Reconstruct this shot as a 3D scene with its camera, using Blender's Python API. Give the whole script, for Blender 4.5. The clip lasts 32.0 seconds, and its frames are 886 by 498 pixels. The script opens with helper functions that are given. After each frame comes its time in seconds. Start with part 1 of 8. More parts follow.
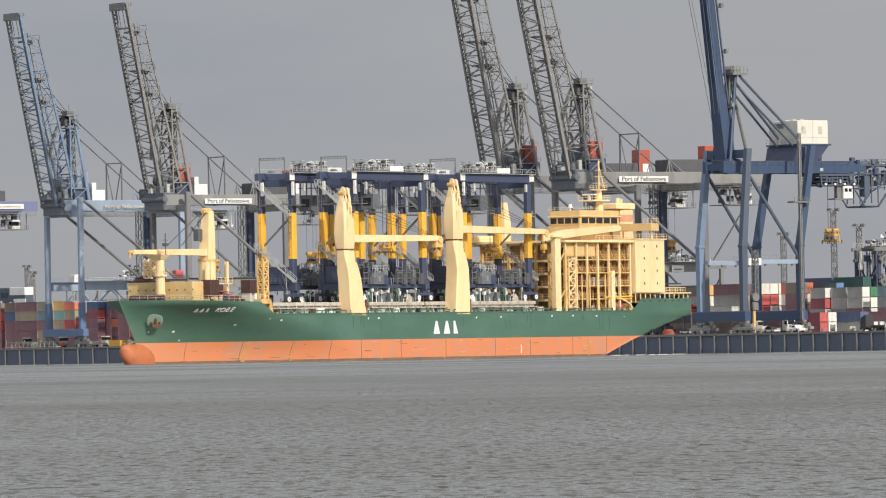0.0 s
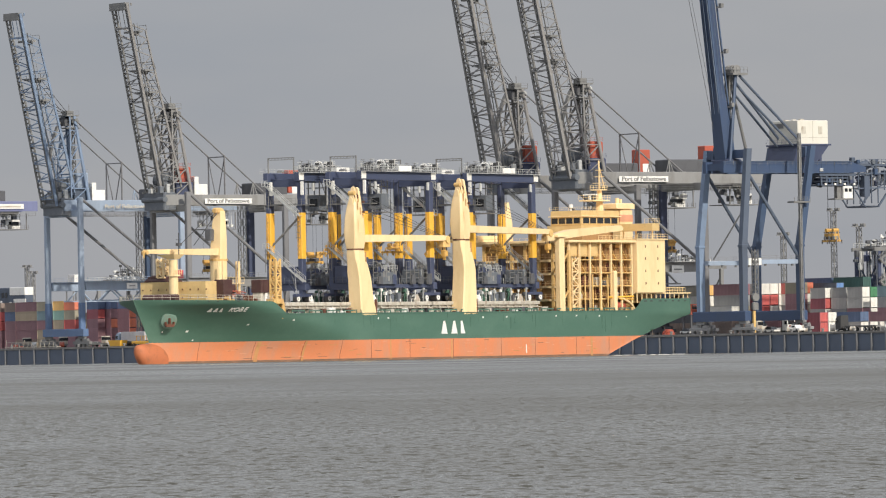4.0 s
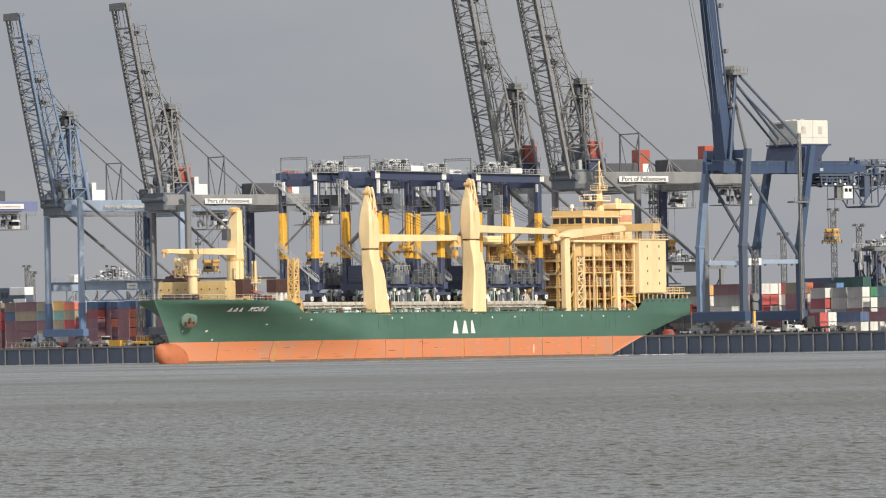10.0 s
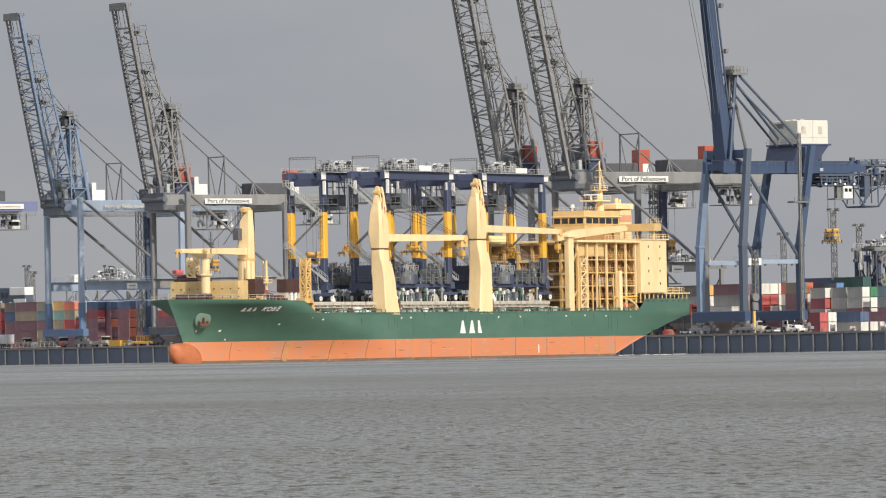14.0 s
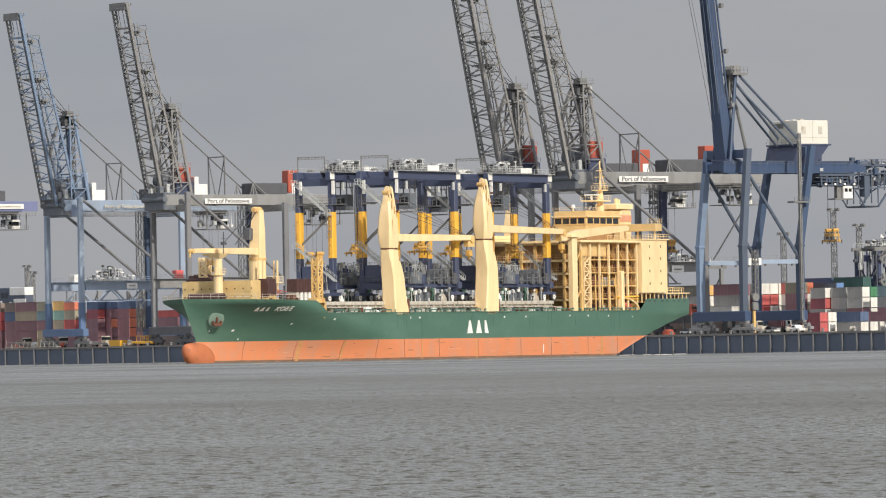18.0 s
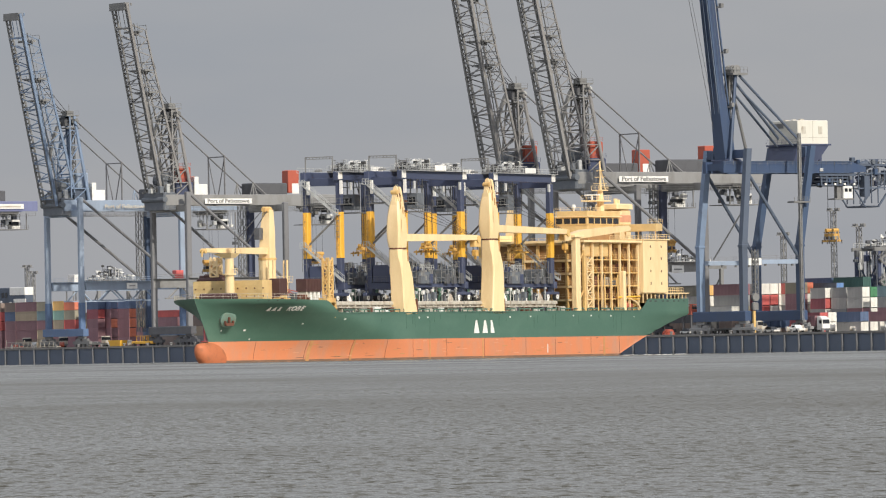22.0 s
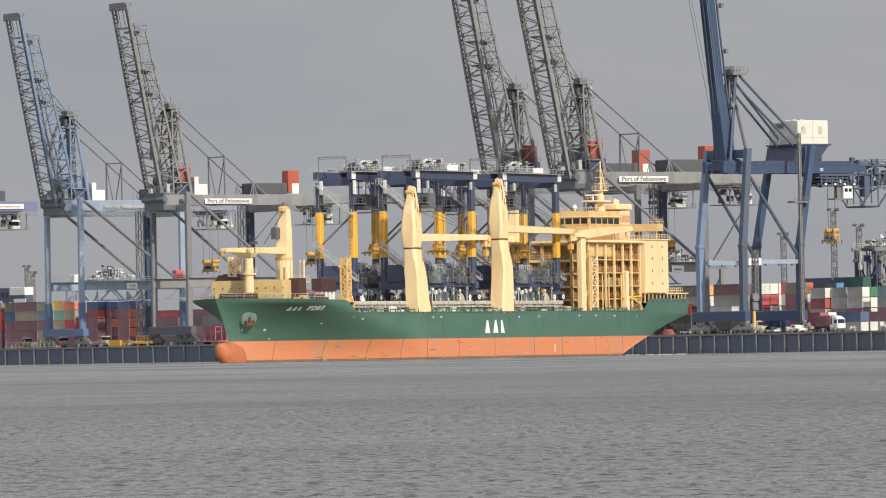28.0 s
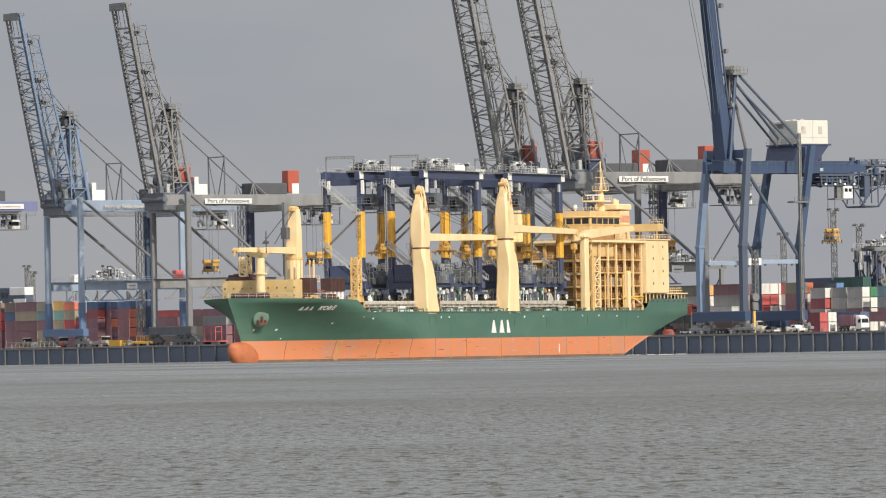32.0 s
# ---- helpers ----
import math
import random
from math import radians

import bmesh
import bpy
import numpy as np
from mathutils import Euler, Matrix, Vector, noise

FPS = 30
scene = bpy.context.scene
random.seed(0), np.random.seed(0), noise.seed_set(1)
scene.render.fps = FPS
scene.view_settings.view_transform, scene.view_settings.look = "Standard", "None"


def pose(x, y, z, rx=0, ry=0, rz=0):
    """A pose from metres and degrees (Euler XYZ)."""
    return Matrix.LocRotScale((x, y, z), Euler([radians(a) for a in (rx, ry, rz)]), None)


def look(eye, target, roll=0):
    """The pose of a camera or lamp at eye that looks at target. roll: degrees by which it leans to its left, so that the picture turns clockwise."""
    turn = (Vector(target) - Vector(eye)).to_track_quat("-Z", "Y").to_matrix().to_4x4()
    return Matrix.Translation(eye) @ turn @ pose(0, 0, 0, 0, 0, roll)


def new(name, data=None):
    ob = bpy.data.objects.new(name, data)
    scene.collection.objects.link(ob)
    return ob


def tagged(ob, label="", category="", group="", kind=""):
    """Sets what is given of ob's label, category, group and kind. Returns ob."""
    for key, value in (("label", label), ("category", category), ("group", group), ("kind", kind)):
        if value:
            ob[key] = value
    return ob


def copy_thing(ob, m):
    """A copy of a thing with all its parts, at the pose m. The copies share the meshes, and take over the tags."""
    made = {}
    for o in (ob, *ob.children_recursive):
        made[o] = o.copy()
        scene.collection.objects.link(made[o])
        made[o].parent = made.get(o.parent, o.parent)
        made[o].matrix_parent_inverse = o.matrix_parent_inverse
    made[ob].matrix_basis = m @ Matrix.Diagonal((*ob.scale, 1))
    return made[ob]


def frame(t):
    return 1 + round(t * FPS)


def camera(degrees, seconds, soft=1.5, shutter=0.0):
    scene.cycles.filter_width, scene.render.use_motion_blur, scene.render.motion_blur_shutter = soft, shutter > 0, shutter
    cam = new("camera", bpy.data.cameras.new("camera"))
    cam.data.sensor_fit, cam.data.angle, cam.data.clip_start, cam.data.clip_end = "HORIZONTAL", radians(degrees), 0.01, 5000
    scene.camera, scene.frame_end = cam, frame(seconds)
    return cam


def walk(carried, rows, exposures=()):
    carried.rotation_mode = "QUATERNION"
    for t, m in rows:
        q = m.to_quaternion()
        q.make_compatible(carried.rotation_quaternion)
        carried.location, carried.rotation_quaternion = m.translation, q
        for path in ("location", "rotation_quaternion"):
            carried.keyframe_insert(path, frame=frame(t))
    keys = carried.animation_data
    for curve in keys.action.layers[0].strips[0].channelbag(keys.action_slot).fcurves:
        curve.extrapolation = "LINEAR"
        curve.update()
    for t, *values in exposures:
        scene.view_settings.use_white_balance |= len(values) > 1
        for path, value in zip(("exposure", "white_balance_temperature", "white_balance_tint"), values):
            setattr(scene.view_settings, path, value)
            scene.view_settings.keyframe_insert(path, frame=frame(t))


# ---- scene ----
# The eye stands on a low beach across the harbour; x to the right, y across the water.
cam = camera(7.384, 32.0, soft=1.15)
EYE = look((0, 0, 1.2), (0, 1000, 1.2 + 15.15), -1.02)
walk(cam, [(0, EYE), (32, EYE)], exposures=[(0, 0.0), (32, 0.0)])

# ---- light ----
SUN_AZ, SUN_EL = math.atan2(-0.85, 0.525), radians(30.5)
sun = new("sun", bpy.data.lights.new("sun", "SUN"))
sun.data.energy, sun.data.angle, sun.data.color = 3.75, radians(1.2), (1.0, 0.93, 0.82)
sun_way = Vector((math.cos(SUN_EL) * math.cos(SUN_AZ), math.cos(SUN_EL) * math.sin(SUN_AZ), math.sin(SUN_EL)))
sun.matrix_world = look(sun_way * 100, (0, 0, 0))


def make_world():
    """A grey cloud sheet over a pale clear sky."""
    w = bpy.data.worlds.new("sky")
    scene.world = w
    w.use_nodes = True
    nt = w.node_tree
    nt.nodes.clear()
    out = nt.nodes.new("ShaderNodeOutputWorld")
    bg = nt.nodes.new("ShaderNodeBackground")
    sky = nt.nodes.new("ShaderNodeTexSky")
    sky.sky_type, sky.sun_disc = "NISHITA", False
    sky.sun_elevation, sky.sun_rotation = SUN_EL, math.pi / 2 - SUN_AZ
    co = nt.nodes.new("ShaderNodeTexCoord")
    mp = nt.nodes.new("ShaderNodeMapping")
    mp.inputs["Scale"].default_value = (9, 9, 34)
    no = nt.nodes.new("ShaderNodeTexNoise")
    no.inputs["Scale"].default_value, no.inputs["Detail"].default_value = 1.4, 4
    ramp = nt.nodes.new("ShaderNodeValToRGB")
    ramp.color_ramp.elements[0].position, ramp.color_ramp.elements[1].position = 0.3, 0.75
    ramp.color_ramp.elements[0].color = (3.14, 3.32, 3.78, 1)
    ramp.color_ramp.elements[1].color = (3.74, 3.76, 4.0, 1)
    mix = nt.nodes.new("ShaderNodeMixRGB")
    mix.inputs[0].default_value = 0.93
    ln = nt.links.new
    ln(co.outputs["Generated"], mp.inputs[0]), ln(mp.outputs[0], no.inputs[0]), ln(no.outputs[0], ramp.inputs[0])
    # an overcast sky grows brighter towards the zenith
    sep, mr, vm = nt.nodes.new("ShaderNodeSeparateXYZ"), nt.nodes.new("ShaderNodeMapRange"), nt.nodes.new("ShaderNodeVectorMath")
    mr.inputs["From Min"].default_value, mr.inputs["From Max"].default_value = 0.05, 1.0
    mr.inputs["To Min"].default_value, mr.inputs["To Max"].default_value = 1.0, 3.0
    vm.operation = "SCALE"
    ln(co.outputs["Generated"], sep.inputs[0]), ln(sep.outputs["Z"], mr.inputs["Value"]), ln(mr.outputs[0], vm.inputs["Scale"])
    ln(sky.outputs[0], mix.inputs[1]), ln(ramp.outputs[0], mix.inputs[2]), ln(mix.outputs[0], vm.inputs[0]), ln(vm.outputs[0], bg.inputs[0])
    bg.inputs[1].default_value = 0.1
    ln(bg.outputs[0], out.inputs[0])


make_world()

# ---- materials ----


def mat(name, color, rough=0.6, metal=0.0, grime=None, amount=0.35, scale=0.6, streak=1.0, fine=6.0, vary=0.06, bump=0.0, island=False):
    """Paint or metal with large stains, fine grain and a shift from piece to piece. streak > 1 draws the stains out downwards."""
    m = bpy.data.materials.new(name)
    m.use_nodes = True
    nt = m.node_tree
    ln = nt.links.new
    b = nt.nodes["Principled BSDF"]
    b.inputs["Metallic"].default_value = metal
    co = nt.nodes.new("ShaderNodeTexCoord")
    mp = nt.nodes.new("ShaderNodeMapping")
    mp.inputs["Scale"].default_value = (1, 1, 1 / streak)
    ln(co.outputs["Object"], mp.inputs[0])
    big, small = nt.nodes.new("ShaderNodeTexNoise"), nt.nodes.new("ShaderNodeTexNoise")
    big.inputs["Scale"].default_value, big.inputs["Detail"].default_value = scale, 6
    big.inputs["Roughness"].default_value = 0.65
    small.inputs["Scale"].default_value, small.inputs["Detail"].default_value = fine, 3
    ln(mp.outputs[0], big.inputs[0]), ln(co.outputs["Object"], small.inputs[0])
    ramp = nt.nodes.new("ShaderNodeValToRGB")
    ramp.color_ramp.elements[0].position, ramp.color_ramp.elements[1].position = 0.46, 0.74
    ramp.color_ramp.elements[0].color, ramp.color_ramp.elements[1].color = (0, 0, 0, 1), (amount, amount, amount, 1)
    ln(big.outputs[0], ramp.inputs[0])
    g = grime or tuple(c * 0.5 for c in color)
    mix = nt.nodes.new("ShaderNodeMixRGB")
    mix.inputs[1].default_value, mix.inputs[2].default_value = (*color, 1), (*g, 1)
    ln(ramp.outputs[0], mix.inputs[0])
    hsv = nt.nodes.new("ShaderNodeHueSaturation")
    ln(mix.outputs[0], hsv.inputs["Color"])
    if island:
        info = nt.nodes.new("ShaderNodeNewGeometry").outputs["Random Per Island"]
    else:
        info = nt.nodes.new("ShaderNodeObjectInfo").outputs["Random"]
    mr, add = nt.nodes.new("ShaderNodeMapRange"), nt.nodes.new("ShaderNodeMath")
    mr.inputs["To Min"].default_value, mr.inputs["To Max"].default_value = 1 - vary - 0.06, 1 + vary - 0.06
    ln(info, mr.inputs["Value"])
    add.operation = "MULTIPLY_ADD"
    add.inputs[1].default_value = 0.12
    ln(small.outputs[0], add.inputs[0]), ln(mr.outputs[0], add.inputs[2]), ln(add.outputs[0], hsv.inputs["Value"])
    ln(hsv.outputs[0], b.inputs["Base Color"])
    rr = nt.nodes.new("ShaderNodeMapRange")
    rr.inputs["To Min"].default_value, rr.inputs["To Max"].default_value = max(0.05, rough - 0.12), min(1, rough + 0.12)
    ln(big.outputs[0], rr.inputs["Value"]), ln(rr.outputs[0], b.inputs["Roughness"])
    if bump:
        bp = nt.nodes.new("ShaderNodeBump")
        bp.inputs["Strength"].default_value, bp.inputs["Distance"].default_value = 0.6, bump
        ln(small.outputs[0], bp.inputs["Height"]), ln(bp.outputs[0], b.inputs["Normal"])
    return m


YELLOW = mat("buff_ship_paint", (0.83, 0.63, 0.35), 0.5, grime=(0.5, 0.27, 0.09), amount=0.3, scale=0.35, streak=3)
YELLOW_WORN = mat("rusty_buff_paint", (0.68, 0.45, 0.17), 0.6, grime=(0.36, 0.16, 0.06), amount=0.6, scale=0.5, streak=2)
GREEN = mat("green_hull_paint", (0.066, 0.142, 0.104), 0.5, grime=(0.11, 0.2, 0.15), amount=0.6, scale=0.09, streak=0.5, fine=1.5)
GREEN_DECK = mat("green_deck_paint", (0.04, 0.1, 0.06), 0.7)
ORANGE = mat("faded_red_antifouling", (0.57, 0.2, 0.088), 0.7, grime=(0.42, 0.235, 0.16), amount=0.85, scale=0.22, streak=2.2, fine=2.5)
DARK_RED = mat("dark_red_oxide_paint", (0.065, 0.028, 0.026), 0.7, grime=(0.1, 0.06, 0.045), amount=0.6, scale=0.8)
BOOM_GREY = mat("weathered_grey_boom_steel", (0.23, 0.225, 0.22), 0.6, grime=(0.13, 0.115, 0.105), amount=0.6, scale=0.5)
RUST = mat("rusty_steel", (0.13, 0.05, 0.03), 0.8)
WHITE = mat("white_paint", (0.78, 0.77, 0.73), 0.5, grime=(0.45, 0.4, 0.33), amount=0.4)
CREAM = mat("cream_cladding", (0.68, 0.66, 0.58), 0.5, grime=(0.42, 0.37, 0.3), amount=0.3, scale=0.3, streak=3)
GREY_WHITE = mat("pale_grey_paint", (0.5, 0.47, 0.4), 0.6, grime=(0.22, 0.14, 0.09), amount=0.85, scale=0.7, streak=2)
CRANE_GREY = mat("grey_crane_paint", (0.24, 0.24, 0.235), 0.55, grime=(0.12, 0.108, 0.097), amount=0.6, scale=0.25, streak=3)
CRANE_DARK = mat("dark_grey_crane_steel", (0.19, 0.19, 0.185), 0.6, amount=0.5, scale=0.4)
PALE_BOOM = mat("weathered_pale_blue_boom_steel", (0.175, 0.24, 0.345), 0.55, grime=(0.13, 0.155, 0.2), amount=0.6, scale=0.4)
FOOT_BLUE = mat("strong_blue_leg_paint", (0.1, 0.16, 0.28), 0.55, grime=(0.12, 0.15, 0.2), amount=0.5, scale=0.4)
CRANE_PALE_BLUE = mat("faded_blue_crane_paint", (0.29, 0.355, 0.45), 0.55, grime=(0.22, 0.25, 0.29), amount=0.6, scale=0.25, streak=3)
CRANE_BLUE = mat("blue_crane_paint", (0.048, 0.08, 0.145), 0.5, grime=(0.085, 0.105, 0.135), amount=0.5, scale=0.25, streak=3)
SLATE = mat("slate_blue_crane_paint", (0.078, 0.1, 0.14), 0.55, grime=(0.06, 0.068, 0.085), amount=0.6, scale=0.3, streak=3)
DEEP_BLUE = mat("deep_blue_crane_paint", (0.04, 0.068, 0.135), 0.5, grime=(0.055, 0.075, 0.11), amount=0.5, scale=0.3, streak=3)
VIOLET = mat("violet_blue_crane_paint", (0.17, 0.19, 0.33), 0.55, grime=(0.12, 0.13, 0.2), amount=0.5, scale=0.3, streak=3)
CLUTTER = mat("oily_blue_grey_machinery", (0.11, 0.125, 0.145), 0.6, grime=(0.2, 0.205, 0.21), amount=0.7, scale=0.9)
NAVY = mat("navy_gantry_paint", (0.05, 0.063, 0.115), 0.5, grime=(0.075, 0.085, 0.125), amount=0.4, scale=0.4)
GANTRY_YELLOW = mat("golden_yellow_paint", (0.78, 0.43, 0.05), 0.5, grime=(0.5, 0.25, 0.04), amount=0.3)
ORANGE_BOX = mat("orange_red_cladding", (0.44, 0.1, 0.06), 0.5, amount=0.3)
GLASS_DARK = mat("dark_window_glass", (0.02, 0.022, 0.025), 0.12, amount=0.1)
BLACK = mat("black_rubber", (0.05, 0.05, 0.05), 0.7)
MACHINE = mat("galvanised_machinery", (0.5, 0.51, 0.5), 0.5, metal=0.2, grime=(0.2, 0.2, 0.2), amount=0.4, scale=0.8)
DARK_HOUSE = mat("dark_grey_cladding", (0.09, 0.092, 0.1), 0.6, amount=0.4, scale=0.5)
CONCRETE = mat("quay_concrete", (0.2, 0.195, 0.185), 0.85, grime=(0.12, 0.11, 0.1), amount=0.7, scale=0.15, bump=0.01)
SHEET_PILE = mat("wet_black_sheet_piling", (0.09, 0.115, 0.16), 0.6, grime=(0.12, 0.135, 0.165), amount=0.6, scale=0.5, streak=3)
TIMBER = mat("weathered_timber_fender", (0.13, 0.135, 0.145), 0.8, amount=0.5, scale=0.8, streak=4)
TAN_STREAK = mat("tan_rust_streak", (0.5, 0.26, 0.1), 0.7, grime=(0.3, 0.14, 0.06), amount=0.6)
SCUM = mat("weed_stained_waterline", (0.16, 0.1, 0.065), 0.7, grime=(0.35, 0.17, 0.1), amount=0.9, scale=0.5, streak=0.3)
WIRE = mat("dark_wire_rope", (0.05, 0.05, 0.052), 0.6)


def make_water():
    """Wind ripples: the facets lean towards and away from the eye by noise at three sizes."""
    m = bpy.data.materials.new("grey_harbour_water")
    m.use_nodes = True
    nt = m.node_tree
    ln = nt.links.new
    nt.nodes.remove(nt.nodes["Principled BSDF"])
    deep, gloss = nt.nodes.new("ShaderNodeBsdfDiffuse"), nt.nodes.new("ShaderNodeBsdfGlossy")
    deep.inputs["Color"].default_value = (0.084, 0.082, 0.072, 1)
    gloss.inputs["Color"].default_value = (0.98, 0.965, 0.9, 1)
    gloss.inputs["Roughness"].default_value = 0.14
    fresnel, mix = nt.nodes.new("ShaderNodeFresnel"), nt.nodes.new("ShaderNodeMixShader")
    fresnel.inputs["IOR"].default_value = 1.33
    ln(fresnel.outputs[0], mix.inputs[0]), ln(deep.outputs[0], mix.inputs[1]), ln(gloss.outputs[0], mix.inputs[2]), ln(mix.outputs[0], nt.nodes["Material Output"].inputs[0])
    co = nt.nodes.new("ShaderNodeTexCoord")

    def rough_field(sx, sy, detail, lo, hi, out):
        mp, no, mr = nt.nodes.new("ShaderNodeMapping"), nt.nodes.new("ShaderNodeTexNoise"), nt.nodes.new("ShaderNodeMapRange")
        mp.inputs["Scale"].default_value = (sx, sy, 1)
        no.inputs["Scale"].default_value, no.inputs["Detail"].default_value, no.inputs["Roughness"].default_value = 1.0, detail, 0.72
        mr.inputs["From Min"].default_value, mr.inputs["From Max"].default_value, mr.inputs["To Min"].default_value, mr.inputs["To Max"].default_value = lo, hi, 0, out
        ln(co.outputs["Object"], mp.inputs[0]), ln(mp.outputs[0], no.inputs[0]), ln(no.outputs[0], mr.inputs["Value"])
        return mr.outputs[0]

    def calc(op, a, c):
        n = nt.nodes.new("ShaderNodeMath")
        n.operation = op
        for k, v in ((0, a), (1, c)):
            if isinstance(v, float):
                n.inputs[k].default_value = v
            else:
                ln(v, n.inputs[k])
        return n.outputs[0]
    ripples = calc("ADD", rough_field(5.6, 1.2, 9, 0.51, 0.66, 0.75), rough_field(14.0, 3.4, 6, 0.42, 0.7, 0.26))
    # scattered steep wavelets
    ripples = calc("ADD", ripples, rough_field(3.6, 0.8, 4, 0.585, 0.65, 1.9))
    # calmer water lies across the channel
    sep = nt.nodes.new("ShaderNodeSeparateXYZ")
    ln(co.outputs["Object"], sep.inputs[0])
    far = nt.nodes.new("ShaderNodeMapRange")
    far.inputs["From Min"].default_value, far.inputs["From Max"].default_value = 130, 520
    far.inputs["To Min"].default_value, far.inputs["To Max"].default_value = 1.0, 0.22
    ln(sep.outputs["Y"], far.inputs["Value"])
    bands = calc("ADD", rough_field(0.004, 0.011, 5, 0.35, 0.65, 1.3), 0.35)
    lean = calc("MULTIPLY", calc("MULTIPLY", ripples, far.outputs[0]), bands)
    # longer wavelets over the middle distance
    mid = nt.nodes.new("ShaderNodeMapRange")
    mid.inputs["From Min"].default_value, mid.inputs["From Max"].default_value = 80, 200
    mid.inputs["To Min"].default_value, mid.inputs["To Max"].default_value = 0.1, 1.0
    ln(sep.outputs["Y"], mid.inputs["Value"])
    fade = nt.nodes.new("ShaderNodeMapRange")
    fade.inputs["From Min"].default_value, fade.inputs["From Max"].default_value = 300, 700
    fade.inputs["To Min"].default_value, fade.inputs["To Max"].default_value = 1.0, 0.0
    ln(sep.outputs["Y"], fade.inputs["Value"])
    wavelets = calc("ADD", rough_field(4.6, 0.3, 4, 0.59, 0.68, 0.8), rough_field(2.2, 0.14, 3, 0.64, 0.7, 0.6))
    lean = calc("ADD", lean, calc("MULTIPLY", wavelets, calc("MULTIPLY", mid.outputs[0], fade.outputs[0])))
    swell = nt.nodes.new("ShaderNodeMapRange")
    swell.inputs["From Min"].default_value, swell.inputs["From Max"].default_value = 150, 1100
    swell.inputs["To Min"].default_value, swell.inputs["To Max"].default_value = 0.025, 0.04
    ln(sep.outputs["Y"], swell.inputs["Value"])
    streaks = calc("MULTIPLY", rough_field(0.009, 0.005, 5, 0.45, 0.6, 5.0), swell.outputs[0])
    ny = calc("MULTIPLY", calc("ADD", calc("ADD", lean, streaks), swell.outputs[0]), -1.0)
    side = calc("SUBTRACT", rough_field(2.1, 0.5, 3, 0.3, 0.7, 0.3), 0.15)
    cx, nz = nt.nodes.new("ShaderNodeCombineXYZ"), nt.nodes.new("ShaderNodeVectorMath")
    cx.inputs["Z"].default_value = 1.0
    ln(side, cx.inputs["X"]), ln(ny, cx.inputs["Y"])
    nz.operation = "NORMALIZE"
    ln(cx.outputs[0], nz.inputs[0])
    for node in (deep, gloss, fresnel):
        ln(nz.outputs[0], node.inputs["Normal"])
    return m


WATER = make_water()

# ---- mesh tools ----


